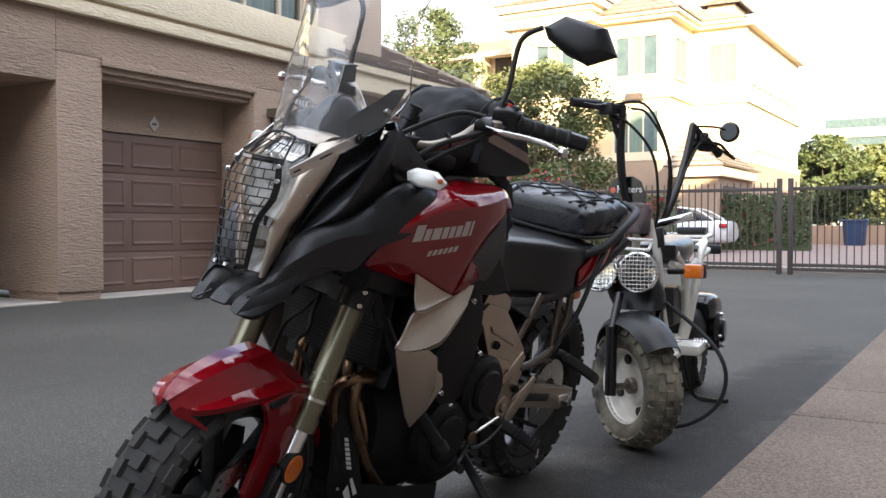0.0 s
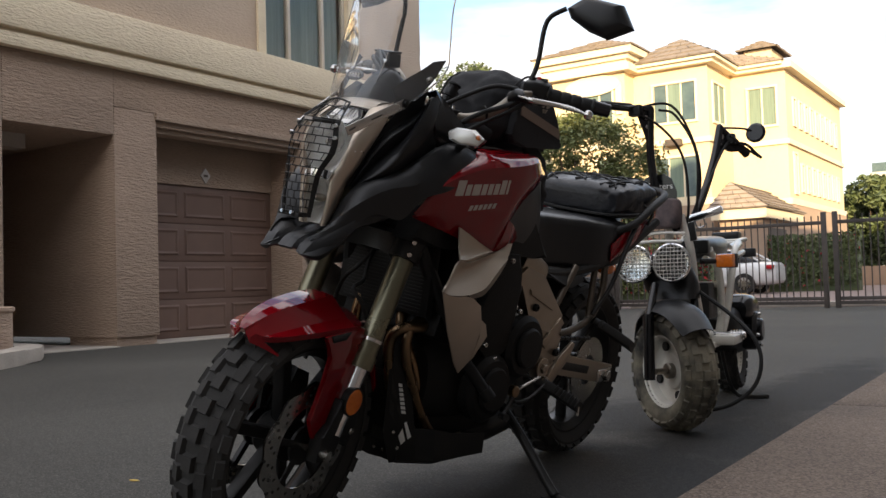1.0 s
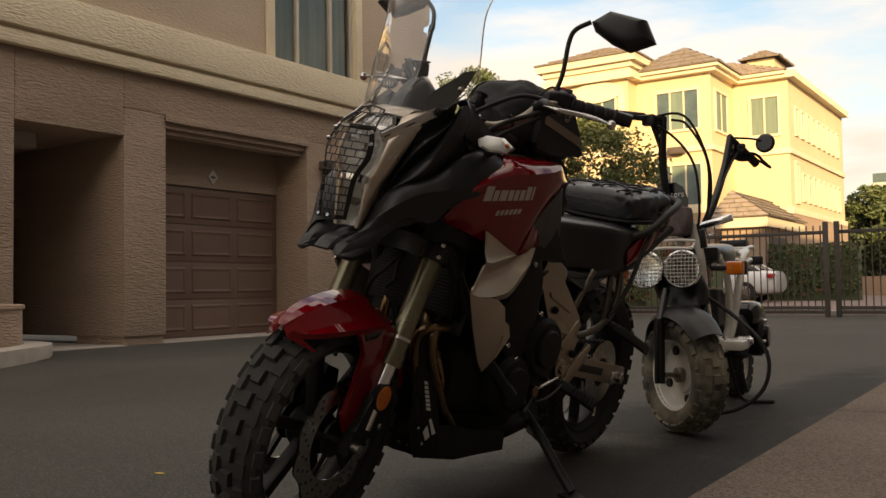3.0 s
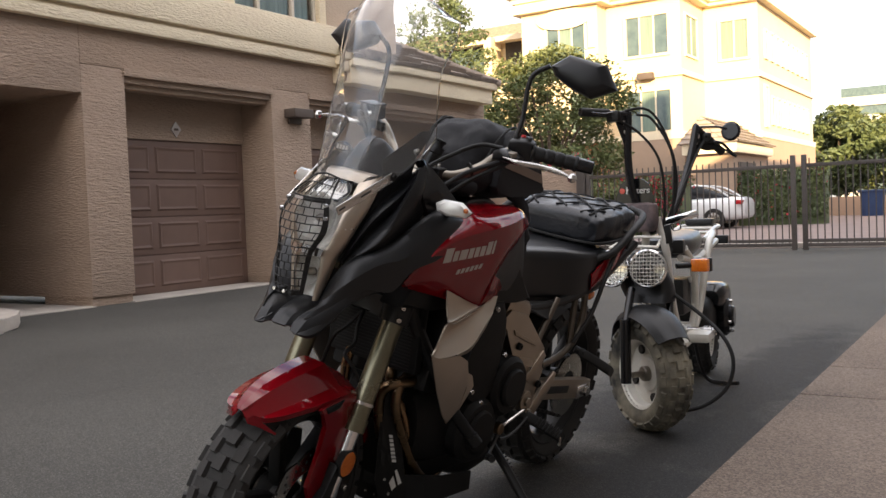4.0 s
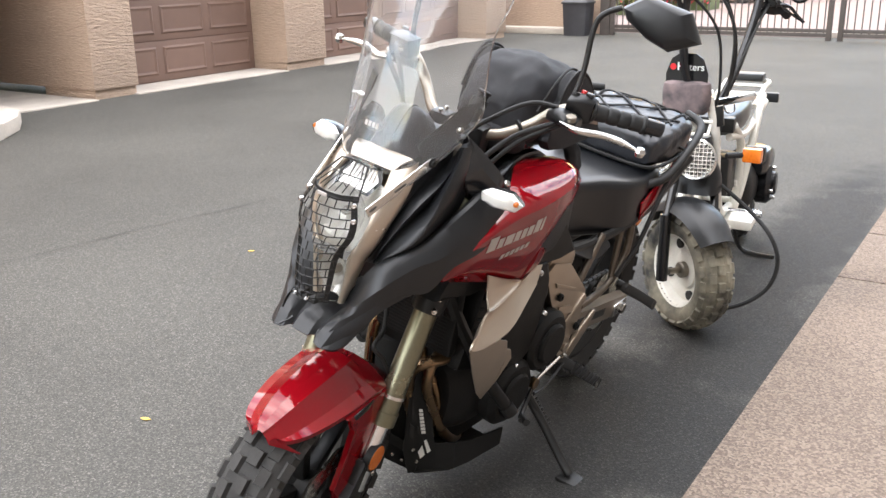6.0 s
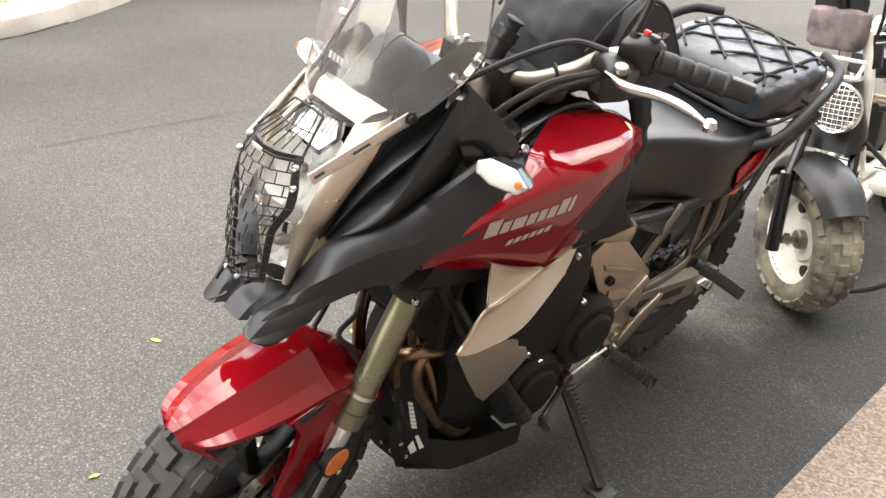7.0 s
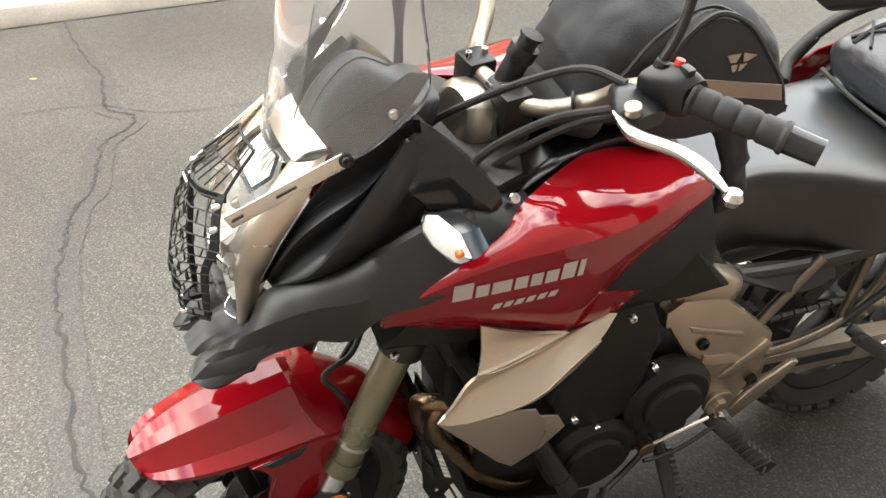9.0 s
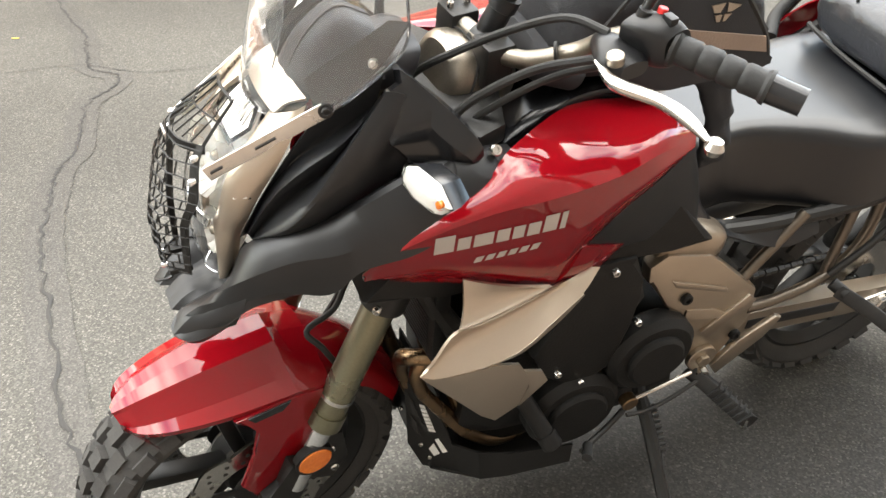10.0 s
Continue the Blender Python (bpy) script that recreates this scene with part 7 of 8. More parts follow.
both("shroud", swirl, M_SILVER, "champagne silver radiator shroud", None, False, 40)
both("shroud_back", swirl_back, M_SILVER, "", None, False, 40)
both("shroud_under", swirl_under, M_SILVER, "", None, False, 30)
both("shroud_lower", swirl_lower, M_SILVER, "", None, False, 24)
both("shroud_tab", lambda: sheet([[(0.205, 0.463, 0.56), (0.2, 0.48, 0.512), (0.19, 0.473, 0.452)], [(0.2, 0.499, 0.542), (0.198, 0.514, 0.511), (0.19, 0.479, 0.456)]], 0.005, 1, 1), M_SILVER)
piece("radiator", box(-0.14, 0.14, 0.325, 0.352, 0.55, 0.74, 0.008), M_ENGINE, "black radiator")
for k in range(20):
    piece("radiator_fin", box(-0.12, 0.12, 0.3235, 0.3245, 0.56 + 0.0085 * k, 0.563 + 0.0085 * k), M_BLKMETAL)
both("frame_tube", lambda: tube([(0.1, 0.31, 0.75), (0.125, 0.345, 0.66), (0.14, 0.4, 0.57), (0.15, 0.46, 0.48)], 0.018, 10), M_BLKMETAL, "black frame tube")

# ---- engine ----
engine = new("engine")
engine.parent = bike
piece("crankcase", loft([oval((0, 0.4, 0.38), 0.12, 0.09, (1, 0, 0), (0, 0, 1), 4), oval((0, 0.48, 0.4), 0.15, 0.13, (1, 0, 0), (0, 0, 1), 4), oval((0, 0.66, 0.4), 0.155, 0.14, (1, 0, 0), (0, 0, 1), 4), oval((0, 0.82, 0.4), 0.14, 0.11, (1, 0, 0), (0, 0, 1), 4)], 3, 3), M_ENGINE, "black crankcase", engine)
piece("cylinder_block", moved(box(-0.15, 0.15, -0.09, 0.09, -0.12, 0.12, 0.015), pose(0, 0.48, 0.59, -18)), M_ENGINE, "", engine)
for k in range(6):
    piece("cooling_fin", moved(box(-0.155, 0.155, -0.095, 0.095, -0.004, 0.004, 0.002), pose(0, 0.48 + 0.006 * k, 0.52 + 0.025 * k, -18)), M_ENGINE, "", engine)
both("sprocket_cover", lambda: plate([(0.58, 0.715), (0.655, 0.712), (0.672, 0.66), (0.69, 0.615), (0.66, 0.56), (0.66, 0.46), (0.6, 0.42), (0.53, 0.47), (0.5, 0.53), (0.54, 0.62)], 0.13, 0.168, "x", 0.012), M_ENGINE, "black engine cover", engine)
both("clutch_cover", lambda: join(disc((0.155, 0.735, 0.46), (1, 0, 0), 0.085, 0.05, 36, 0.012), disc((0.183, 0.735, 0.46), (1, 0, 0), 0.055, 0.02, 32, 0.006)), M_ENGINE, "round black clutch cover", engine)
both("alternator_cover", lambda: join(disc((0.15, 0.6, 0.36), (1, 0, 0), 0.09, 0.06, 36, 0.014), disc((0.182, 0.6, 0.36), (1, 0, 0), 0.06, 0.018, 32, 0.006)), M_ENGINE, "", engine)
for y, z in ((0.615, 0.695), (0.55, 0.48), (0.6, 0.44), (0.685, 0.56), (0.66, 0.39), (0.69, 0.42)):
    both("cover_bolt", lambda: bolt((0.17, y, z), (1, 0, 0), 0.007, 0.006), M_STEEL, "", engine)
both("sump", lambda: plate([(0.42, 0.3), (0.48, 0.22), (0.72, 0.22), (0.78, 0.3)], 0.0, 0.1, "x", 0.012), M_ENGINE, "", engine)
for pts, r in (([(0.09, 0.44, 0.55), (0.095, 0.37, 0.535), (0.1, 0.33, 0.5), (0.1, 0.335, 0.445), (0.1, 0.378, 0.367), (0.1, 0.425, 0.292), (0.095, 0.49, 0.228), (0.07, 0.57, 0.2), (0.03, 0.7, 0.2)], 0.0125),
               ([(0.112, 0.43, 0.53), (0.108, 0.37, 0.522), (0.09, 0.325, 0.517), (0.064, 0.314, 0.49), (0.055, 0.325, 0.43), (0.055, 0.362, 0.33), (0.05, 0.43, 0.25), (0.04, 0.55, 0.205), (0.03, 0.7, 0.2)], 0.0145),
               ([(0.03, 0.42, 0.57), (0.04, 0.37, 0.55), (0.052, 0.36, 0.5), (0.072, 0.388, 0.435), (0.085, 0.41, 0.37), (0.088, 0.435, 0.3), (0.08, 0.475, 0.245), (0.05, 0.58, 0.21), (0.0, 0.7, 0.2)], 0.0135),
               ([(-0.06, 0.41, 0.6), (-0.066, 0.345, 0.585), (-0.072, 0.325, 0.52), (-0.072, 0.335, 0.4), (-0.06, 0.38, 0.29), (-0.04, 0.48, 0.225), (-0.03, 0.7, 0.2)], 0.0135)):
    piece("exhaust_header", tube(pts, r, 14, 6), M_HEADER, "heat-tinted exhaust header", engine)
piece("collector", loft([oval((0, 0.68, 0.19), 0.05, 0.03, (1, 0, 0), (0, 0, 1)), oval((0, 0.75, 0.19), 0.1, 0.05, (1, 0, 0), (0, 0, 1)), oval((0, 0.9, 0.2), 0.1, 0.05, (1, 0, 0), (0, 0, 1))], 3, 3), M_BLKMETAL, "", engine)
both("crash_bobbin", lambda: join(rod((0.15, 0.485, 0.45), (0.215, 0.531, 0.362), 0.016, 20), rod((0.205, 0.524, 0.376), (0.22, 0.535, 0.355), 0.0185, 20)), M_ENGINE, "black crash bobbin", engine)

# engine guard plates
skid = new("skid_plate")
skid.parent = bike
piece("front_plate", shell([[(-0.085, 0.37, 0.39), (0, 0.372, 0.385), (0.085, 0.37, 0.39)], [(-0.085, 0.374, 0.28), (0, 0.375, 0.28), (0.085, 0.374, 0.28)], [(-0.085, 0.364, 0.18), (0, 0.362, 0.17), (0.085, 0.364, 0.18)]], (0, 0.004, 0), 3, 2), M_BLKMETAL, "black bent front of the skid plate", skid)
WING = [[(0.065, 0.313, 0.52), (0.078, 0.328, 0.5)], [(0.065, 0.32, 0.42), (0.09, 0.35, 0.43)], [(0.066, 0.327, 0.32), (0.1, 0.378, 0.345)], [(0.066, 0.331, 0.25), (0.106, 0.405, 0.25)], [(0.07, 0.362, 0.17), (0.11, 0.42, 0.178)]]
SIDE = [[(0.1045, 0.402, 0.262), (0.109, 0.418, 0.178)], [(0.138, 0.44, 0.264), (0.142, 0.45, 0.182)], [(0.15, 0.5, 0.25), (0.152, 0.5, 0.182)], [(0.16, 0.625, 0.235), (0.162, 0.625, 0.182)]]
both("front_wing", lambda: shell(WING, (-0.0035, 0.003, 0), 1, 1), M_BLKMETAL, "black skid plate wing with slots", skid, False, 20)
both("side_plate", lambda: shell(SIDE, (-0.004, 0.002, 0), 1, 1), M_BLKMETAL, "black skid plate side", skid, False, 20)


def wing_point(u, v, out):
    """A place on the wing: u from its front to its rear edge, v down its rows."""
    k = min(int(v), 3)
    a = Vector(WING[k][0]).lerp(Vector(WING[k + 1][0]), v - k)
    b = Vector(WING[k][1]).lerp(Vector(WING[k + 1][1]), v - k)
    return a.lerp(b, u) + Vector((0.8, -0.6, 0)) * out


def wing_patch(corners):
    bm = bmesh.new()
    top = [bm.verts.new(wing_point(u, v, 0.0025)) for u, v in corners]
    low = [bm.verts.new(wing_point(u, v, 0.0008)) for u, v in corners]
    bm.faces.new(top)
    bm.faces.new(low[::-1])
    for a in range(len(top)):
        b = (a + 1) % len(top)
        bm.faces.new((top[b], top[a], low[a], low[b]))
    bmesh.ops.recalc_face_normals(bm, faces=bm.faces)
    return bm


# white patches paint the bright ground seen through slots; no holes are cut
for o in ([(0.45, 3.1), (0.6, 2.85), (0.66, 3.25), (0.5, 3.4)], [(0.66, 2.7), (0.74, 2.66), (0.86, 3.12), (0.74, 3.2)]):
    both("slot_light", lambda: wing_patch(o), M_WHITE, "white patch painted for the light seen through a slot", skid)
# dark patches paint the darkness of openings in the wing
for o in ([(0.15, 1.2), (0.3, 1.5), (0.42, 1.95), (0.2, 1.75)], [(0.12, 1.85), (0.3, 2.05), (0.3, 2.55), (0.16, 2.3)], [(0.42, 2.05), (0.58, 2.3), (0.56, 2.5), (0.44, 2.3)]):
    both("wing_opening", lambda: wing_patch(o), M_CRACK, "", skid)
for k in range(7):
    both("maker_bar", lambda: wing_patch([(0.5 + 0.01 * k, 1.52 + 0.13 * k), (0.66 + 0.01 * k, 1.56 + 0.13 * k), (0.67 + 0.01 * k, 1.65 + 0.13 * k), (0.51 + 0.01 * k, 1.61 + 0.13 * k)]), M_WHITE, "white bar in place of lettering", skid)
for u, v in ((0.3, 2.95), (0.35, 3.5)):
    both("wing_bolt", lambda: bolt(wing_point(u, v, 0.001), (0.8, -0.6, 0), 0.005, 0.004), M_STEEL, "", skid)
piece("floor_plate", plate([(-0.16, 0.625), (-0.14, 0.44), (-0.085, 0.366), (0.085, 0.366), (0.14, 0.44), (0.16, 0.625)], 0.172, 0.177, "z", 0.001), M_BLKMETAL, "", skid)
# dark patches laid on the front plate for its unlit openings
for y0, z0 in ((-0.06, 0.345), (-0.06, 0.225), (0.02, 0.225)):
    piece("plate_opening", moved(box(-0.022, 0.022, -0.001, 0.001, -0.02, 0.02), pose(y0, 0.369, z0)), M_CRACK, "", skid)
for x, z in ((0.017, 0.196), (0.047, 0.198), (-0.05, 0.196)):
    piece("plate_bolt", bolt((x, 0.362, z), (0, -1, 0), 0.005, 0.004), M_STEEL, "", skid)

# ---- frame plate, swing arm, pegs ----
both("frame_plate", lambda: plate([(0.7, 0.655), (0.73, 0.675), (0.82, 0.65), (0.945, 0.535), (0.958, 0.465), (0.915, 0.37), (0.87, 0.345), (0.835, 0.385), (0.828, 0.45), (0.765, 0.555), (0.705, 0.62)], 0.118, 0.148, "x", 0.008), M_PLATE, "champagne silver frame plate")
both("plate_rib", lambda: join(plate([(0.75, 0.615), (0.87, 0.565), (0.88, 0.55), (0.76, 0.598)], 0.146, 0.153, "x", 0.002), plate([(0.8, 0.53), (0.86, 0.515), (0.91, 0.48), (0.86, 0.49), (0.8, 0.505)], 0.146, 0.152, "x", 0.002)), M_PLATE)
both("plate_rib", lambda: plate([(0.845, 0.46), (0.93, 0.53), (0.95, 0.51), (0.87, 0.44)], 0.146, 0.154, "x", 0.003), M_PLATE)
both("frame_knuckle", lambda: loft([oval((0.108, y, z), a, b, (1, 0, 0), (0, 0.38, 0.92), 3) for y, z, a, b in ((0.722, 0.682, 0.022, 0.03), (0.735, 0.688, 0.034, 0.038), (0.825, 0.652, 0.034, 0.037), (0.845, 0.642, 0.026, 0.03))], 3, 3), M_PLATE)
for y, z in ((0.79, 0.562), (0.93, 0.425)):
    both("plate_bolt", lambda: bolt((0.152, y, z), (1, 0, 0), 0.011, 0.006), M_ENGINE)
both("pivot_bolt", lambda: join(disc((0.152, 0.868, 0.385), (1, 0, 0), 0.03, 0.012), disc((0.158, 0.868, 0.385), (1, 0, 0), 0.014, 0.016, 6)), M_PLATE, "round swing arm pivot cap")
both("heel_guard", lambda: plate([(0.895, 0.355), (0.915, 0.325), (1.0, 0.4), (1.025, 0.445), (1.01, 0.452), (0.945, 0.41)], 0.146, 0.158, "x", 0.004), M_PLATE, "drilled alloy heel guard")
both("swing_arm", lambda: moved(plate([(0.86, 0.43), (0.95, 0.414), (1.1, 0.386), (1.3, 0.348), (1.44, 0.322), (1.44, 0.262), (1.3, 0.282), (1.1, 0.322), (0.95, 0.35), (0.86, 0.36)], 0.112, 0.148, "x", 0.006), TURN), M_PLATE, "bare alloy box swing arm")
both("arm_recess", lambda: moved(plate([(1.0, 0.385), (1.26, 0.336), (1.25, 0.312), (1.0, 0.36)], 0.146, 0.1492, "x", 0.002), TURN), M_BLKMETAL)
both("chain_adjuster", lambda: moved(join(box(0.14, 0.153, 1.33, 1.43, 0.272, 0.316, 0.006), disc((0.158, 1.38, 0.295), (1, 0, 0), 0.018, 0.02, 6)), TURN), M_STEEL)
ch = []
for (a, b) in (((0.085, 0.86, 0.445), (0.085, 1.36, 0.405)), ((0.085, 0.86, 0.36), (0.085, 1.36, 0.187))):
    a, b = Vector(a), Vector(b)
    for k in range(30):
        p = a.lerp(b, k / 30)
        q = a.lerp(b, (k + 0.86) / 30)
        ch.append(rod(p, q, 0.008 if k % 2 else 0.0065, 6))
tagged(piece("chain", moved(join(*ch), TURN), M_BLKMETAL), "dark drive chain", kind="stuff")
piece("shock", join(*[lathe([(0.02, 0), (0.034, 0.003), (0.034, 0.009), (0.02, 0.012)], Matrix.Translation((-0.06, 0.86 + 0.012 * k, 0.5 + 0.022 * k)) @ Vector((0, 0.45, 0.9)).to_track_quat("Z", "Y").to_matrix().to_4x4(), 18) for k in range(9)]), M_RED, "red coil spring shock absorber")
both("rider_peg", lambda: loft([oval((x, y, z), 0.018, 0.015, (0, 0.8, -0.6), (0, 0.6, 0.8), 4) for x, y, z in ((0.15, 0.86, 0.345), (0.185, 0.882, 0.333), (0.25, 0.93, 0.295), (0.254, 0.933, 0.293))], 2, 2), M_RUBBER, "ribbed rubber foot peg")
both("peg_rib", lambda: join(*[moved(box(-0.002, 0.002, -0.019, 0.019, -0.013, 0.018, 0.002), pose(0.192 + 0.009 * k, 0.887 + 0.0066 * k, 0.329 - 0.0052 * k, -30, 30, 25)) for k in range(7)]), M_RUBBER)
both("peg_bracket", lambda: rod((0.12, 0.88, 0.355), (0.17, 0.87, 0.35), 0.014, 12), M_STEEL)
both("peg_feeler", lambda: rod((0.251, 0.931, 0.295), (0.252, 0.932, 0.268), 0.005, 8), M_STEEL)
piece("shift_rod", rod((0.17, 0.72, 0.34), (0.165, 0.845, 0.365), 0.0042, 8), M_STEEL, "thin steel shift rod")
piece("shift_pedal", tube([(0.172, 0.865, 0.345), (0.18, 0.8, 0.322), (0.182, 0.75, 0.312), (0.182, 0.71, 0.315)], 0.0042, 8), M_BLKMETAL, "dark steel shift pedal")
piece("shift_arm", tube([(0.172, 0.715, 0.33), (0.185, 0.67, 0.3), (0.2, 0.63, 0.292), (0.215, 0.605, 0.297)], 0.006, 8), M_BLKMETAL)
piece("pedal_rubber", rod((0.205, 0.622, 0.296), (0.232, 0.605, 0.3), 0.0095, 12), M_RUBBER)
piece("shift_joint", disc((0.17, 0.715, 0.34), (1, 0, 0), 0.016, 0.02), M_HEADER, "brass linkage joint")
piece("side_stand", join(tube([(0.09, 0.8, 0.26), (0.17, 0.795, 0.2), (0.27, 0.79, 0.11), (0.305, 0.787, 0.083)], 0.0135, 10), plate([(0.28, 0.755), (0.34, 0.76), (0.345, 0.81), (0.29, 0.82)], 0.068, 0.078, "z", 0.003)), M_BLKMETAL, "black side stand, folded out")
piece("stand_spring", join(*[disc((0.13 + 0.008 * k, 0.815, 0.235 - 0.0075 * k), (0.7, 0, -0.7), 0.009, 0.004, 10) for k in range(9)]), M_BLKMETAL)
both("passenger_peg", lambda: join(rod((0.16, 1.11, 0.51), (0.185, 1.125, 0.5), 0.012), loft([oval((x, y, z), 0.017, 0.014, (0, 0.8, -0.6), (0, 0.6, 0.8), 4) for x, y, z in ((0.18, 1.12, 0.5), (0.215, 1.165, 0.474), (0.25, 1.205, 0.446))], 2, 2)), M_RUBBER, "rubber passenger peg")
both("sub_frame_tube", lambda: tube([(0.14, 0.945, 0.478), (0.142, 1.0, 0.482), (0.143, 1.08, 0.502), (0.143, 1.135, 0.54), (0.14, 1.165, 0.6), (0.13, 1.175, 0.68)], 0.0105, 12), M_TUBE, "brown steel passenger peg tube")
both("sub_frame_tube", lambda: rod((0.13, 0.915, 0.545), (0.12, 1.02, 0.67), 0.0105), M_TUBE, "brown steel frame tube")
both("sub_frame_tube", lambda: rod((0.14, 1.105, 0.512), (0.12, 1.135, 0.66), 0.0095), M_TUBE)
both("rear_rail", lambda: tube([(0.09, 0.8, 0.65), (0.11, 1.0, 0.65), (0.14, 1.2, 0.7), (0.14, 1.45, 0.82)], 0.014, 10), M_BLKMETAL)
piece("rear_hugger", sheet([[(-0.08, 1.04, 0.5), (0, 1.02, 0.54), (0.08, 1.04, 0.5)], [(-0.085, 1.15, 0.59), (0, 1.14, 0.62), (0.085, 1.15, 0.59)], [(-0.085, 1.3, 0.63), (0, 1.3, 0.66), (0.085, 1.3, 0.63)]], 0.004, 4, 4), M_PLASTIC, "black rear tyre hugger")
piece("under_tray", loft([oval((0, 0.85, 0.64), 0.09, 0.03, (1, 0, 0), (0, 0, 1), 4), oval((0, 1.1, 0.67), 0.11, 0.03, (1, 0, 0), (0, 0, 1), 4), oval((0, 1.42, 0.82), 0.09, 0.04, (1, 0, 0), (0, 0, 1), 4)], 3, 3), M_PLASTIC)
both("tail_panel", lambda: sheet([[(0.15, 1.16, 0.74), (0.155, 1.16, 0.7), (0.14, 1.18, 0.67)], [(0.15, 1.3, 0.82), (0.155, 1.3, 0.76), (0.13, 1.32, 0.72)], [(0.1, 1.52, 0.86), (0.1, 1.52, 0.82), (0.08, 1.53, 0.79)]], 0.004, 4, 4), M_RED, "red tail panel")
both("grab_rail", lambda: tube([(0.13, 1.2, 0.78), (0.165, 1.25, 0.81), (0.165, 1.36, 0.87), (0.13, 1.5, 0.91), (0.06, 1.55, 0.92)], 0.0125, 12), M_RUBBER, "black grab rail")
both("rear_indicator", lambda: loft([oval((0.11, 1.2 + d, 0.662), a * 0.8, b * 0.8, (0.9, 0.3, 0), (0, 0, 1), 3) for d, a, b in ((0.035, 0.028, 0.018), (0.015, 0.032, 0.022), (0.0, 0.018, 0.012))], 2, 2), M_AMBER, "amber rear indicator")
both("luggage_stay", lambda: tube([(0.16, 1.3, 0.84), (0.17, 1.22, 0.74), (0.17, 1.16, 0.62), (0.155, 1.1, 0.53)], 0.007, 10), M_BLKMETAL, "black luggage stay")

# ---- seat ----
SEAT = ((0.77, 0.742, 0.06, 0.05, -0.02), (0.776, 0.742, 0.078, 0.066, -0.022), (0.83, 0.731, 0.086, 0.081, -0.034), (0.92, 0.728, 0.092, 0.085, -0.045), (1.03, 0.727, 0.13, 0.086, -0.045), (1.1, 0.732, 0.168, 0.083, -0.04), (1.2, 0.74, 0.18, 0.075, -0.04), (1.3, 0.745, 0.165, 0.066, -0.04), (1.36, 0.75, 0.12, 0.045, -0.04))


def seat_cushion():
    """A flat-topped cushion with upright sides, narrow at the tank."""
    bm = loft([oval((cx, y, z), a, b, (1, 0, 0), (0, 0, 1), 6.5, 32) for y, z, a, b, cx in SEAT], 4, 3)
    for v in bm.verts:
        drop = max(0.0, min(1.0, (0.79 - v.co.z) / 0.12))
        v.co.x = -0.04 + (v.co.x + 0.04) * (1 + 0.07 * drop)
    return bm


piece("seat", seat_cushion(), M_VINYL, "black vinyl seat", None, False, 60)
piece("pillion_seat", loft([oval((-0.03, y, z), a, b, (1, 0, 0), (0, 0, 1), 3.6, 14) for y, z, a, b in ((1.31, 0.765, 0.11, 0.035), (1.33, 0.772, 0.14, 0.042), (1.42, 0.785, 0.13, 0.042), (1.52, 0.81, 0.09, 0.03))], 3, 3), M_VINYL, "", None, False, 60)

# ---- tank bag (rests on the tank) ----
tb = thing("tank_bag", BIKE, "black nylon tank bag strapped on the tank", "tank bag")
TB = ((0.51, 1.04, 0.055, 0.04), (0.545, 1.058, 0.092, 0.075), (0.61, 1.072, 0.113, 0.098), (0.7, 1.066, 0.118, 0.096), (0.775, 1.045, 0.112, 0.078), (0.83, 1.015, 0.085, 0.045))
part("body", lumpy(lumpy(loft([oval((0, y, z), a, b, (1, 0, 0), (0, 0.1, 1), 3.0, 32) for y, z, a, b in TB], 8, 4), 0.009, 0.08, 3), 0.0025, 0.03, 8), M_FABRIC, tb, angle=70)
for s in (-1, 1):
    out = [(0.6, 0.99), (0.805, 0.995), (0.812, 1.005), (0.793, 1.045), (0.757, 1.092), (0.715, 1.138), (0.672, 1.16), (0.64, 1.15), (0.615, 1.12), (0.6, 1.07)]
    part("side_pocket", plate(out, s * 0.1, s * 0.13, "x", 0.008, 3), M_FABRIC, tb, "zipped side pocket")
    part("zip", tube([(s * 0.126, y, z) for y, z in ((0.597, 1.02), (0.6, 1.08), (0.617, 1.126), (0.642, 1.154), (0.672, 1.164), (0.717, 1.142), (0.76, 1.095), (0.797, 1.047), (0.815, 1.005))], 0.004, 6), M_RUBBER, tb)
    part("tan_strip", plate([(0.608, 1.064), (0.803, 1.022), (0.794, 1.047), (0.607, 1.088)], s * 0.13, s * 0.1325, "x"), M_TAN, tb, "tan strip along the pocket")
    q = [[(0.69, 1.106), (0.711, 1.107), (0.706, 1.094), (0.697, 1.095)], [(0.715, 1.107), (0.737, 1.101), (0.724, 1.094), (0.717, 1.094)], [(0.699, 1.091), (0.71, 1.091), (0.709, 1.081), (0.704, 1.081)], [(0.713, 1.091), (0.725, 1.091), (0.717, 1.081), (0.713, 1.081)]]
    for o in q:
        part("emblem_piece", plate(o, s * 0.1305, s * 0.1325, "x"), M_ALU, tb, "silver piece of a winged emblem")
    part("piping", tube([(s * 0.104, 0.555, 1.08), (s * 0.11, 0.6, 1.14), (s * 0.106, 0.67, 1.165), (s * 0.104, 0.75, 1.115), (s * 0.092, 0.83, 1.03)], 0.003, 6), M_RUBBER, tb)
part("front_flap", loft([oval((0, 0.54, 1.0), 0.1, 0.03, (1, 0, 0), (0, 0.5, 0.86), 3), oval((0, 0.5, 1.012), 0.085, 0.03, (1, 0, 0), (0, 0.5, 0.86), 3), oval((0, 0.485, 1.022), 0.05, 0.018, (1, 0, 0), (0, 0.5, 0.86), 3)], 3, 3), M_FABRIC, tb)
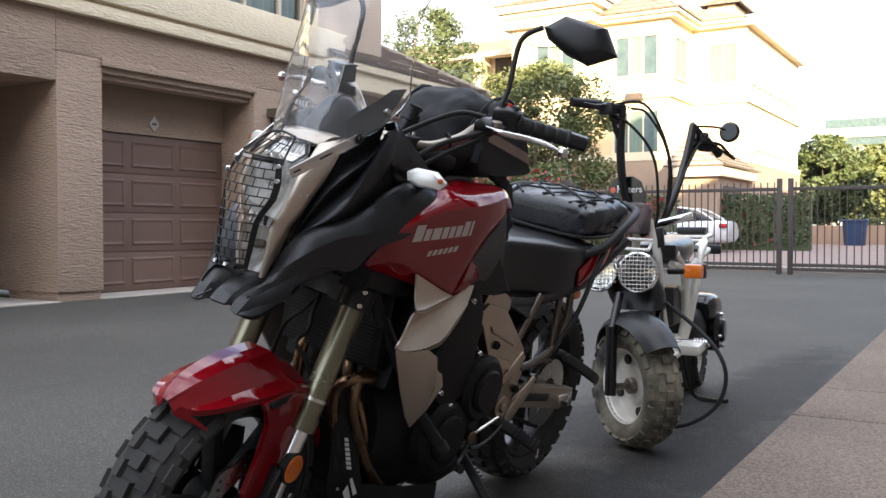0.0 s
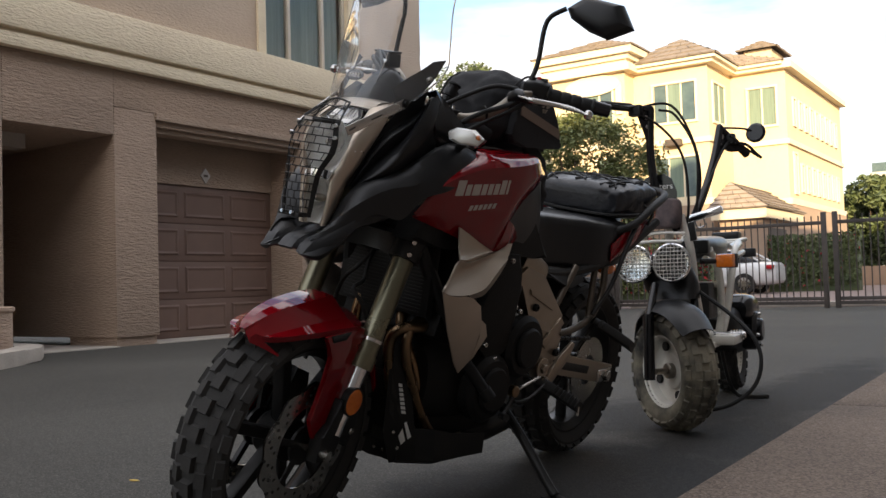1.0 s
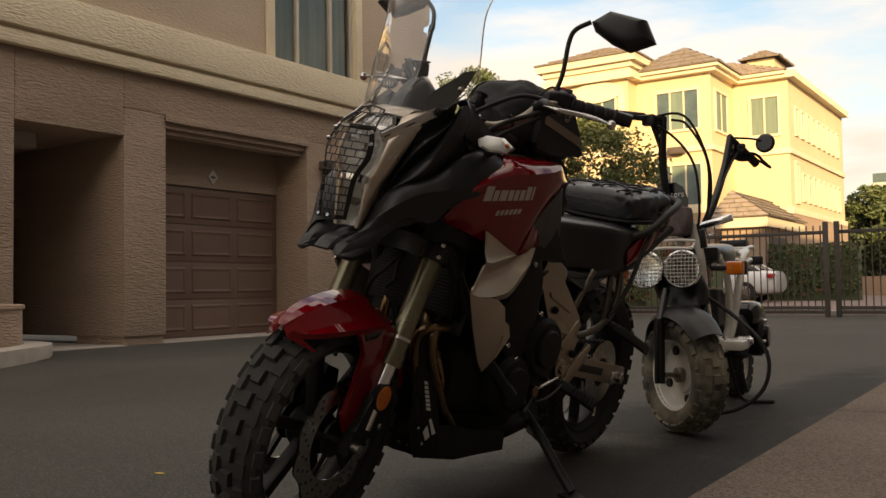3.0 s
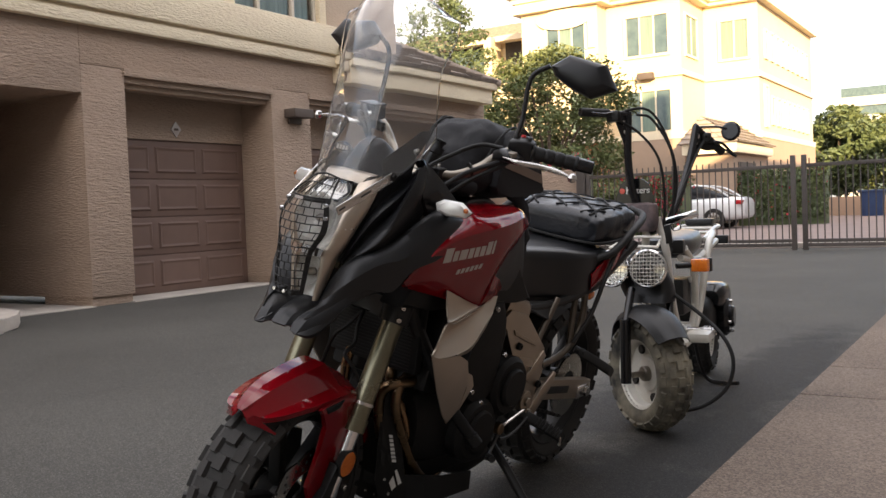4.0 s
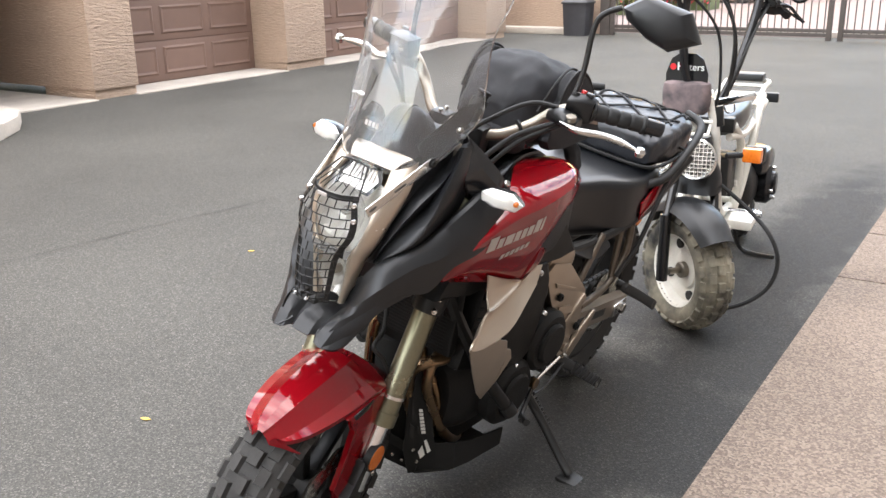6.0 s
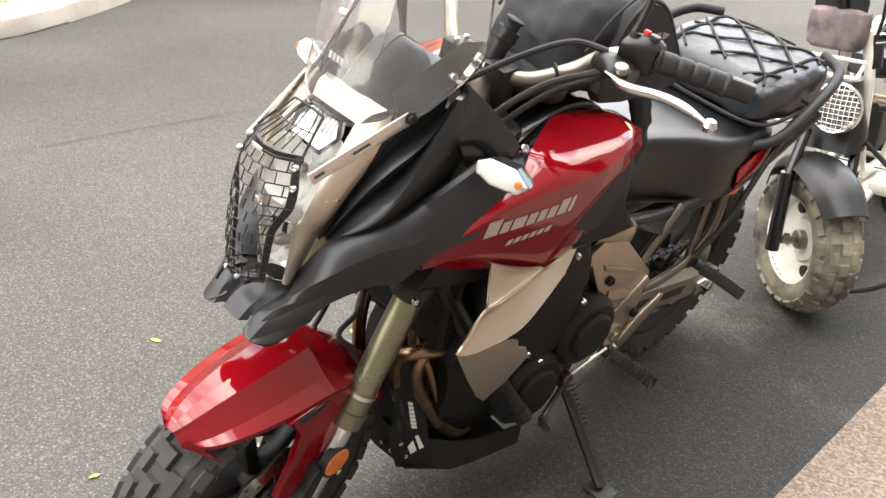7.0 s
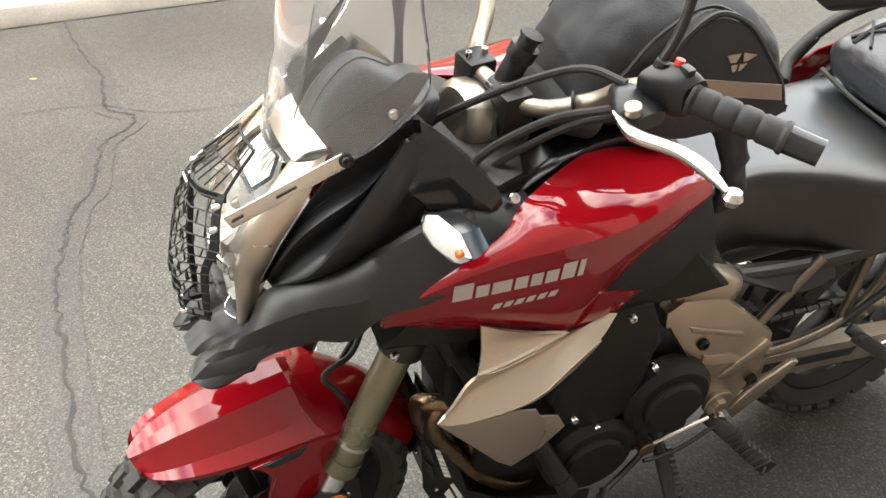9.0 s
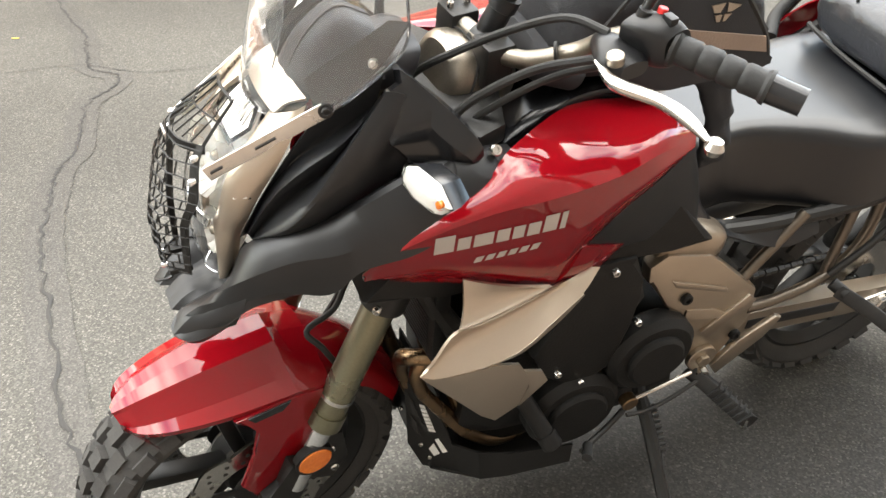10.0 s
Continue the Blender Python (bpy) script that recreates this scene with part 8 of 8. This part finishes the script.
part("side_strap", lumpy(loft([oval(p, 0.012, 0.021, (1, 0, 0.2), (0, 1, 0.3), 2.6, 12) for p in ((0.085, 0.72, 0.995), (0.105, 0.755, 0.955), (0.112, 0.775, 0.9), (0.11, 0.782, 0.85), (0.105, 0.785, 0.82))], 5, 3), 0.008, 0.03, 2), M_FABRIC, tb, "black folded side strap")

# ---- seat bag under its elastic net ----
sb = thing("seat_bag", BIKE, "black vinyl bag held on the seat by an elastic net", "bag")
SB = ((1.205, 0.86, 0.14, 0.024), (1.213, 0.867, 0.156, 0.043), (1.26, 0.872, 0.168, 0.055), (1.34, 0.878, 0.17, 0.06), (1.44, 0.885, 0.162, 0.058), (1.51, 0.888, 0.135, 0.036))


def bag_body():
    return lumpy(loft([oval((-0.035, y, z), a, b, (1, 0, 0), (0, -0.12, 1), 4.4, 22) for y, z, a, b in SB], 5, 3), 0.007, 0.045, 7)


bagbm = bag_body()
bag_tree = BVHTree.FromBMesh(bagbm)
part("body", bagbm, M_WEB, sb, angle=60)


def on_bag(x, y):
    o = Vector((x * 1.6 - 0.035, y, 1.4))
    hit = bag_tree.ray_cast(o, (Vector((x * 0.5 - 0.035, y, 0.85)) - o).normalized())[0]
    return (hit + (hit - Vector((-0.035, y, 0.85))).normalized() * 0.004) if hit else None


cords = []
for k in range(-3, 4):
    for sl in (-1, 1):
        pts = []
        for i in range(15):
            x = -0.21 + 0.42 * i / 14
            y = 1.35 + k * 0.105 + sl * x * 0.62
            if 1.208 < y < 1.505:
                p = on_bag(x, y)
                if p:
                    pts.append(p)
        if len(pts) > 2:
            cords.append(tube(pts, 0.0032, 5, 2))
for s in (-1, 1):
    pts = [p for p in (on_bag(s * 0.18, 1.21 + 0.029 * i) for i in range(11)) if p]
    cords.append(tube(pts, 0.004, 5, 2))
cords.append(tube([(-0.19, 1.2, 0.835), (-0.1, 1.198, 0.826), (0.0, 1.198, 0.824), (0.09, 1.2, 0.826), (0.135, 1.225, 0.832), (0.14, 1.32, 0.838), (0.13, 1.42, 0.845)], 0.005, 6, 3))
part("net", join(*cords), M_RUBBER, sb, "black elastic cargo net")
part("hook_strap", tube([(0.125, 1.36, 0.87), (0.15, 1.39, 0.85), (0.15, 1.37, 0.81)], 0.005, 6), M_RUBBER, sb)


# ---- scooter parked behind ----
S_BASE = Vector((-1.2, 3.9, 0))
scooter = thing("scooter", Matrix.Translation(S_BASE), "white-framed scooter with tall black handlebars and fat muddy tyres", "scooter")


TAIL = [False]     # the frame behind the head runs askew from the head


def sp(name, bm, material, label="", parent=None, angle=32):
    if TAIL[0]:
        for v in bm.verts:
            v.co.x -= 0.04 * min(1.0, max(0.0, (v.co.y - 3.58) / 0.25)) + 0.13 * max(0.0, v.co.y - 3.85)
    return part(name, moved(bm, Matrix.Translation(-S_BASE)), material, parent or scooter, label, angle)


def fat_wheel(name, c, axis_deg, rad, width, seed, front):
    """A fat tyre with lugs on a deep white disc rim, its axle turned axis_deg from x."""
    w = new(name)
    w.parent = scooter
    turn = Matrix.Translation(c) @ Matrix.Rotation(radians(axis_deg), 4, "Z")
    h = width / 2
    o = Vector((0, 0, 0))
    ty, lugs = knobby(o, rad, width, rad * 0.58, 22, seed, 0.011)
    sp("tyre", moved(ty, turn), M_MUDTYRE if front else M_TYRE, "fat lugged tyre smeared with dry mud", w)
    tagged(sp("tread", moved(lugs, turn), M_MUDTYRE if front else M_TYRE, "", w), "deep rubber lugs", kind="stuff")
    r = rad * 0.58
    rim = lathe([(r, -h * 0.75), (r + 0.008, -h * 0.8), (r + 0.008, -h * 0.72), (r - 0.006, -h * 0.55), (r - 0.012, -h * 0.1), (r * 0.55, h * 0.05), (r * 0.5, -h * 0.12), (0.03, -h * 0.12), (0.03, h * 0.3), (r * 0.55, h * 0.3), (r - 0.012, h * 0.4), (r + 0.008, h * 0.75), (r, h * 0.8)], turn @ pose(0, 0, 0, 0, 90, 0), 36, True)
    sp("rim", rim, M_WHITEP, "white pressed steel rim", w)
    for k in range(4):
        a = k * math.pi / 2 + 0.4
        p = turn @ Vector((-h * 0.1, r * 0.75 * math.sin(a), r * 0.75 * math.cos(a)))
        sp("rim_hole", disc(p, turn.to_3x3() @ Vector((1, 0, 0)), r * 0.14, 0.012, 14), M_CRACK, "", w)
    sp("hub", moved(join(rod((-h * 1.15, 0, 0), (h, 0, 0), 0.012), disc((-h * 0.25, 0, 0), (1, 0, 0), 0.03, 0.03)), turn), M_ALU, "", w)


fat_wheel("front_wheel", Vector((-1.175, 3.345, 0.228)), 52, 0.228, 0.135, 5, True)
fat_wheel("rear_wheel", Vector((-1.35, 4.62, 0.222)), 8, 0.222, 0.13, 6, False)
AX = Vector((-0.62, -0.79, 0))
leg0, leg1 = Vector((-1.175, 3.345, 0.228)) + AX * 0.105, Vector((-1.195, 3.44, 0.56)) + AX * 0.085
sp("fork_leg", join(rod(leg0 - Vector((0, 0, 0.03)), leg0 + Vector((0.0, 0.012, 0.22)), 0.021, 16), rod(leg0 + Vector((0, 0.012, 0.2)), leg1, 0.016, 14)), M_GLOSSBLK, "black fork leg")
leg2 = Vector((-1.175, 3.345, 0.228)) - AX * 0.1
sp("fork_leg", join(rod(leg2, leg2 + Vector((0.0, 0.012, 0.22)), 0.021, 16), rod(leg2 + Vector((0, 0.012, 0.2)), leg1 - AX * 0.17, 0.016, 14)), M_GLOSSBLK)
# mudguard arching over the front tyre along its heading
HD = Vector((0.79, -0.62, 0))
rows_ = []
for i, (a, w) in enumerate(((-62, 0.05), (-35, 0.075), (-5, 0.085), (25, 0.085), (52, 0.07))):
    c = Vector((-1.175, 3.345, 0.228)) + (HD * math.sin(radians(a)) + Vector((0, 0, math.cos(radians(a))))) * 0.262
    n = (HD * math.sin(radians(a)) + Vector((0, 0, math.cos(radians(a))))) * 0.02
    rows_.append([c + AX * w - n * 1.6, c + AX * w * 0.6, c + n * 0.6, c - AX * w * 0.6, c - AX * w - n * 1.6])
sp("mudguard", sheet(rows_, 0.004, 4, 3), M_PLASTIC, "matt black mudguard")
# head and twin lamps
sp("steering_head", loft([oval((-1.2, 3.47, 0.5), 0.09, 0.07, (1, 0, 0), (0, 1, 0), 4), oval((-1.22, 3.48, 0.56), 0.11, 0.06, (1, 0, 0), (0, 1, 0), 3), oval((-1.24, 3.49, 0.63), 0.1, 0.05, (1, 0, 0), (0, 1, 0), 3), oval((-1.23, 3.52, 0.7), 0.06, 0.04, (1, 0, 0), (0, 1, 0), 3)], 3, 3), M_PLASTIC, "black head shroud")
for x in (-1.331, -1.177):
    hl = new("headlamp")
    hl.parent = scooter
    m = Matrix.Translation((x, 3.39, 0.641)) @ Vector((0.1, -1, 0.05)).to_track_quat("Z", "Y").to_matrix().to_4x4()
    sp("shell", lathe([(0.0, -0.06), (0.045, -0.05), (0.07, -0.01), (0.074, 0.02), (0.07, 0.026), (0.066, 0.02), (0.06, -0.005), (0.0, -0.04)], m, 32), M_GLOSSBLK, "black lamp shell", hl)
    sp("reflector", lathe([(0.0, -0.03), (0.03, -0.02), (0.055, 0.0), (0.066, 0.018)], m, 32), M_CHROME, "", hl)
    sp("lens", lathe([(0.068, 0.018), (0.06, 0.026), (0.03, 0.032), (0.0, 0.034)], m, 32), M_GLASS, "", hl)
    sp("bulb", lathe([(0.0, -0.02), (0.01, -0.018), (0.01, 0.005), (0.0, 0.01)], m, 12), M_WHITE, "", hl)
    sp("lamp_rim", lathe([(0.068, 0.02), (0.075, 0.016), (0.077, 0.026), (0.072, 0.032), (0.067, 0.028)], m, 32, True), M_CHROME, "chrome lamp rim", hl)
    wires_ = []
    for k in range(-4, 5):
        d = k * 0.0145
        e = math.sqrt(max(0.0, 0.07 ** 2 - d * d))
        wires_.append(tube([m @ Vector((d, -e, 0.034)), m @ Vector((d, 0, 0.042)), m @ Vector((d, e, 0.034))], 0.0013, 4, 3))
        wires_.append(tube([m @ Vector((-e, d, 0.034)), m @ Vector((0, d, 0.042)), m @ Vector((e, d, 0.034))], 0.0013, 4, 3))
    sp("stone_guard", join(*wires_), M_WHITEP, "pale wire stone guard", hl)
sp("front_rack", moved(join(tube([(-1.3, 3.32, 0.745), (-1.2, 3.3, 0.75), (-1.1, 3.32, 0.745)], 0.006, 8), tube([(-1.3, 3.32, 0.745), (-1.28, 3.42, 0.77)], 0.006, 8), tube([(-1.1, 3.32, 0.745), (-1.12, 3.42, 0.77)], 0.006, 8), tube([(-1.29, 3.4, 0.78), (-1.2, 3.38, 0.785), (-1.11, 3.4, 0.78)], 0.006, 8)), Matrix.Translation((-0.05, 0.09, -0.02))), M_WHITEP, "thin white rack over the lamps")
for s, a, b in ((1, (-1.09, 3.46, 0.645), (-1.03, 3.52, 0.645)), (-1, (-1.31, 3.46, 0.645), (-1.38, 3.42, 0.645))):
    ind = new("indicator")
    ind.parent = scooter
    sp("stalk", rod(a, b, 0.011), M_RUBBER, "", ind)
    sp("lens", moved(box(-0.034, 0.034, -0.02, 0.02, -0.026, 0.026, 0.007), Matrix.Translation(Vector(b) + Vector((s * 0.02, -0.005, 0)))), M_AMBER, "square amber indicator", ind)
    sp("body", moved(box(-0.036, 0.036, 0.0, 0.03, -0.028, 0.028, 0.006), Matrix.Translation(Vector(b) + Vector((s * 0.02, 0.016, 0)))), M_PLASTIC, "", ind)
# small screen with a sticker, wrapped in camouflage cloth
scr = plate([(-1.345, 0.8), (-1.195, 0.8), (-1.19, 0.93), (-1.21, 0.985), (-1.24, 1.005), (-1.3, 1.005), (-1.33, 0.985), (-1.35, 0.93)], 3.5, 3.504, "y", 0.0)
sp("fly_screen", scr, M_GLOSSBLK, "small dark smoked screen")
sp("camouflage_wrap", loft([oval((-1.27, 3.515, z), a, b, (1, 0, 0), (0, 1, 0), 3, 12) for z, a, b in ((0.785, 0.07, 0.04), (0.8, 0.085, 0.05), (0.85, 0.09, 0.052), (0.895, 0.085, 0.05), (0.905, 0.06, 0.03))], 3, 3), M_CAMO, "camouflage cloth tied round the screen")
sp("sticker_heart", disc((-1.322, 3.498, 0.955), (0, 1, 0), 0.012, 0.002, 14), M_TAIL, "red heart on the sticker")
sp("sticker_badge", join(box(-1.305, -1.3, 3.496, 3.499, 0.943, 0.972), box(-1.285, -1.28, 3.496, 3.499, 0.943, 0.972), box(-1.301, -1.284, 3.496, 3.499, 0.955, 0.961)), M_WHITE, "white badge shape on the sticker")
txt = bpy.data.curves.new("sticker_text", "FONT")
txt.body, txt.size, txt.extrude = "aters", 0.036, 0.0005
tob = new("sticker_text", txt)
tob.data.materials.append(M_WHITE)
tob.parent = scooter
tob.matrix_basis = Matrix.Translation(-S_BASE) @ pose(-1.277, 3.497, 0.944, 90, 0, 0)
tob["label"] = "white lettering on the sticker"
# tall handlebars
hb = new("handlebar")
hb.parent = scooter
R0_, L0_ = Vector((-1.265, 3.44, 1.265)), Vector((-1.112, 3.85, 1.225))
sp("riser", tube([(-1.22, 3.57, 0.78), (-1.265, 3.49, 0.92), (-1.278, 3.46, 1.08), R0_], 0.0165, 12, 6), M_GLOSSBLK, "tall black riser", hb)
sp("riser", tube([(-1.19, 3.62, 0.78), (-1.15, 3.7, 0.92), (-1.125, 3.79, 1.08), L0_], 0.0165, 12, 6), M_GLOSSBLK, "tall black riser", hb)
for top, low, outw in ((R0_, Vector((-1.277, 3.46, 1.1)), Vector((-1.4, 3.27, 1.275))), (L0_, Vector((-1.125, 3.79, 1.07)), Vector((-1.045, 4.0, 1.115)))):
    d = (outw - top).normalized()
    mid = top + d * 0.07
    bm = bmesh.new()
    side = d.cross(Vector((0, 0, 1))).normalized() * 0.004
    tri = [top, mid, low]
    a_ = [bm.verts.new(p + side) for p in tri]
    b_ = [bm.verts.new(p - side) for p in tri]
    bm.faces.new(a_)
    bm.faces.new(b_[::-1])
    for i in range(3):
        bm.faces.new((a_[i], a_[(i + 1) % 3], b_[(i + 1) % 3], b_[i]))
    sp("gusset", bm, M_GLOSSBLK, "", hb)
    for k, f in enumerate((0.2, 0.42, 0.62)):
        c = top.lerp(low, f) + d * 0.022 * (1 - f)
        sp("gusset_hole", disc(c, side, 0.012 - 0.002 * k, 0.0095, 14), M_PRINT, "", hb)
    sp("bar", rod(top - d * 0.01, outw, 0.0125, 12), M_GLOSSBLK, "", hb)
    sp("grip", rod(top + d * 0.09, outw, 0.0175, 14), M_RUBBER, "black rubber grip", hb)
    sp("control", moved(box(-0.025, 0.025, -0.022, 0.022, -0.022, 0.022, 0.006), Matrix.Translation(top + d * 0.065 + Vector((0, 0, -0.012)))), M_BLKMETAL, "", hb)
    lvp = top + d * 0.07
    sp("lever", tube([lvp + Vector((0.01, -0.03, 0)), lvp + d * 0.06 + Vector((0.03, -0.03, -0.01)), lvp + d * 0.14 + Vector((0.05, -0.02, -0.01))], 0.005, 8), M_GLOSSBLK, "", hb)
sp("switch_body", loft([oval(p, r, r, (1, 0.4, 0), (0, 0.5, 0.86), 3, 12) for p, r in (((-1.1, 3.9, 1.165), 0.014), ((-1.09, 3.92, 1.15), 0.026), ((-1.07, 3.935, 1.145), 0.027), ((-1.055, 3.95, 1.15), 0.016))], 3, 2), M_BLKMETAL, "black switch housing", hb)
sp("clutch_lever", tube([(-1.075, 3.91, 1.155), (-1.048, 3.93, 1.158), (-1.025, 3.955, 1.148), (-1.001, 3.967, 1.118), (-0.975, 3.975, 1.09)], 0.0065, 8), M_GLOSSBLK, "long black lever", hb)
mi = new("mirror")
mi.parent = scooter
sp("stem", tube([L0_ + Vector((0.01, 0.03, 0.0)), Vector((-1.05, 3.96, 1.226)), Vector((-1.015, 3.985, 1.215))], 0.005, 8), M_GLOSSBLK, "", mi)
sp("shell", disc((-1.0, 3.99, 1.205), (-0.1, -1, 0.1), 0.043, 0.022, 28, 0.008), M_GLOSSBLK, "small round black mirror", mi)
for pts in ([R0_ + Vector((-0.05, -0.06, 0)), (-1.2, 3.5, 1.28), (-1.13, 3.56, 1.12), (-1.12, 3.58, 0.95), (-1.17, 3.58, 0.8)],
            [R0_ + Vector((-0.07, -0.1, 0)), (-1.24, 3.45, 1.2), (-1.17, 3.52, 1.08), (-1.16, 3.55, 0.9), (-1.18, 3.57, 0.78)],
            [R0_ + Vector((0.02, 0.04, 0)), (-1.19, 3.52, 1.24), (-1.12, 3.55, 1.08), (-1.14, 3.58, 0.82)],
            [L0_ + Vector((0.03, 0.08, -0.03)), (-1.1, 3.8, 1.1), (-1.14, 3.68, 0.92), (-1.18, 3.6, 0.76)]):
    sp("cable", tube(pts, 0.0055, 8, 6), M_RUBBER, "black control cable")
# frame, seat and deck
TAIL[0] = True
sp("frame_tube", tube([(-1.2, 3.56, 0.84), (-1.17, 3.58, 0.7), (-1.16, 3.62, 0.5), (-1.15, 3.72, 0.36), (-1.15, 3.95, 0.33)], 0.017, 12), M_WHITEP, "white tubular frame")
sp("frame_tube", tube([(-1.24, 3.56, 0.84), (-1.26, 3.58, 0.7), (-1.27, 3.62, 0.5), (-1.29, 3.72, 0.36), (-1.29, 3.95, 0.33)], 0.017, 12), M_WHITEP)
for s in (0, 1):
    x = -1.1 - 0.24 * s
    sp("frame_tube", tube([(x - 0.03 + 0.06 * s, 3.8, 0.7), (x - 0.02 + 0.04 * s, 3.95, 0.6), (x - 0.03 + 0.06 * s, 4.02, 0.42), (x - 0.05 + 0.1 * s, 4.0, 0.3)], 0.017, 12), M_WHITEP, "white frame loop")
    sp("frame_tube", tube([(x, 4.4, 0.74), (x + 0.012, 4.2, 0.7), (x + 0.005, 4.12, 0.58), (x - 0.02, 4.08, 0.4), (x - 0.04, 4.02, 0.3)], 0.017, 12), M_WHITEP, "white frame loop")
    sp("frame_tube", tube([(x, 4.5, 0.7), (x, 4.3, 0.68), (x - 0.01, 4.0, 0.64), (x - 0.04, 3.75, 0.66)], 0.015, 12), M_WHITEP)
for y, z in ((3.95, 0.55), (4.0, 0.42), (3.75, 0.36), (4.05, 0.33)):
    sp("cross_tube", rod((-1.31, y, z), (-1.13, y, z), 0.014), M_WHITEP)
sp("deck", box(-1.32, -1.1, 3.62, 3.98, 0.29, 0.315, 0.008), M_WHITEP, "white foot deck")
sp("deck_panel", box(-1.12, -1.02, 3.7, 3.9, 0.3, 0.34, 0.012), M_WHITEP)
sp("foot_peg", join(rod((-1.34, 3.85, 0.335), (-1.0, 3.85, 0.335), 0.013), *[disc((-1.06 + 0.012 * k, 3.85, 0.335), (1, 0, 0), 0.02, 0.005, 12) for k in range(5)]), M_CHROME, "chrome foot peg bar")
sp("seat", loft([oval((-1.215, y, z), a, b, (1, 0, 0), (0, 0.1, 1), 3, 12) for y, z, a, b in ((3.72, 0.705, 0.05, 0.025), (3.77, 0.705, 0.085, 0.045), (3.9, 0.705, 0.105, 0.055), (4.05, 0.712, 0.11, 0.058), (4.17, 0.722, 0.1, 0.05), (4.22, 0.725, 0.06, 0.025))], 4, 3), M_VINYL, "black vinyl saddle")
sp("tail_rack", join(tube([(-1.3, 4.2, 0.72), (-1.3, 4.5, 0.76), (-1.29, 4.68, 0.77), (-1.12, 4.68, 0.77), (-1.11, 4.5, 0.76), (-1.11, 4.2, 0.72)], 0.011, 10), rod((-1.3, 4.4, 0.745), (-1.11, 4.4, 0.745), 0.008), rod((-1.3, 4.55, 0.762), (-1.11, 4.55, 0.762), 0.008)), M_WHITEP, "white tail rack")
sp("tail_lamp", box(-1.27, -1.13, 4.6, 4.7, 0.775, 0.81, 0.01), M_PLASTIC, "black tail lamp shell")
sp("seat_plate", box(-1.31, -1.12, 3.72, 3.78, 0.68, 0.74, 0.01), M_BLKMETAL)
sp("battery_box", box(-1.3, -1.14, 3.82, 4.0, 0.4, 0.56, 0.015), M_BLKMETAL, "dark battery box")
eng = new("engine")
eng.parent = scooter
sp("crankcase", loft([oval((-1.22, y, z), a, b, (1, 0, 0), (0, 0, 1), 3, 12) for y, z, a, b in ((4.1, 0.33, 0.09, 0.06), (4.2, 0.34, 0.13, 0.1), (4.4, 0.33, 0.13, 0.11), (4.6, 0.28, 0.11, 0.09), (4.72, 0.25, 0.06, 0.05))], 3, 3), M_ENGINE, "black engine casing", eng)
sp("fan_cover", join(disc((-1.08, 4.5, 0.32), (1, 0, 0.0), 0.1, 0.09, 32, 0.02), disc((-1.03, 4.5, 0.32), (1, 0, 0), 0.055, 0.03, 24, 0.008)), M_GLOSSBLK, "round black fan cover", eng)
sp("air_box", loft([oval((-1.12, y, z), a, b, (1, 0, 0), (0, 0, 1), 3, 12) for y, z, a, b in ((4.35, 0.42, 0.05, 0.04), (4.42, 0.43, 0.075, 0.065), (4.6, 0.42, 0.075, 0.065), (4.68, 0.4, 0.04, 0.035))], 3, 3), M_GLOSSBLK, "gloss black air box", eng)
for k in (0.3, 1.8, 3.4, 5.0):
    sp("engine_bolt", bolt((-1.03, 4.5 + 0.08 * math.cos(k), 0.32 + 0.08 * math.sin(k)), (1, 0, 0), 0.008, 0.008), M_STEEL, "", eng)
sp("exhaust", tube([(-1.33, 4.2, 0.25), (-1.36, 4.4, 0.27), (-1.38, 4.75, 0.34)], 0.04, 14), M_BLKMETAL, "", eng)
sp("rear_indicator", join(rod((-1.22, 4.62, 0.7), (-1.12, 4.64, 0.7), 0.008), moved(box(-0.035, 0.035, -0.02, 0.02, -0.022, 0.022, 0.006), Matrix.Translation((-1.09, 4.64, 0.7)))), M_PLASTIC, "dark rear indicator on a stalk")
sp("cable_loop", tube([(-1.12, 3.5, 0.53), (-1.0, 3.5, 0.44), (-0.91, 3.47, 0.36), (-0.875, 3.46, 0.27), (-0.9, 3.45, 0.17), (-0.98, 3.42, 0.1), (-1.08, 3.38, 0.075), (-1.2, 3.36, 0.07)], 0.008, 8, 8), M_RUBBER, "black cable hanging in a loop")
sp("stand", join(tube([(-1.18, 4.25, 0.25), (-1.16, 4.3, 0.1), (-1.13, 4.35, 0.02), (-1.05, 4.33, 0.012), (-0.98, 4.3, 0.02)], 0.01, 8)), M_BLKMETAL, "black side stand on the asphalt")
TAIL[0] = False
# chrome ornament shaped like a toy pistol on the head
orn = new("chrome_ornament")
orn.parent = scooter
om = Matrix.Translation((-1.13, 3.58, 0.815)) @ pose(0, 0, 0, 0, -14, 8)
sp("slide", moved(box(-0.07, 0.1, -0.012, 0.012, 0.0, 0.03, 0.004), om), M_CHROME, "chrome toy pistol ornament", orn)
sp("grip", moved(plate([(-0.065, 0.0), (-0.02, 0.0), (-0.03, -0.075), (-0.075, -0.075)], -0.013, 0.013, "y", 0.004), om), M_BLKMETAL, "black grip panel", orn)
sp("trigger_guard", moved(tube([(-0.018, 0, -0.002), (-0.012, 0, -0.028), (0.015, 0, -0.028), (0.02, 0, -0.002)], 0.003, 6), om), M_CHROME, "", orn)
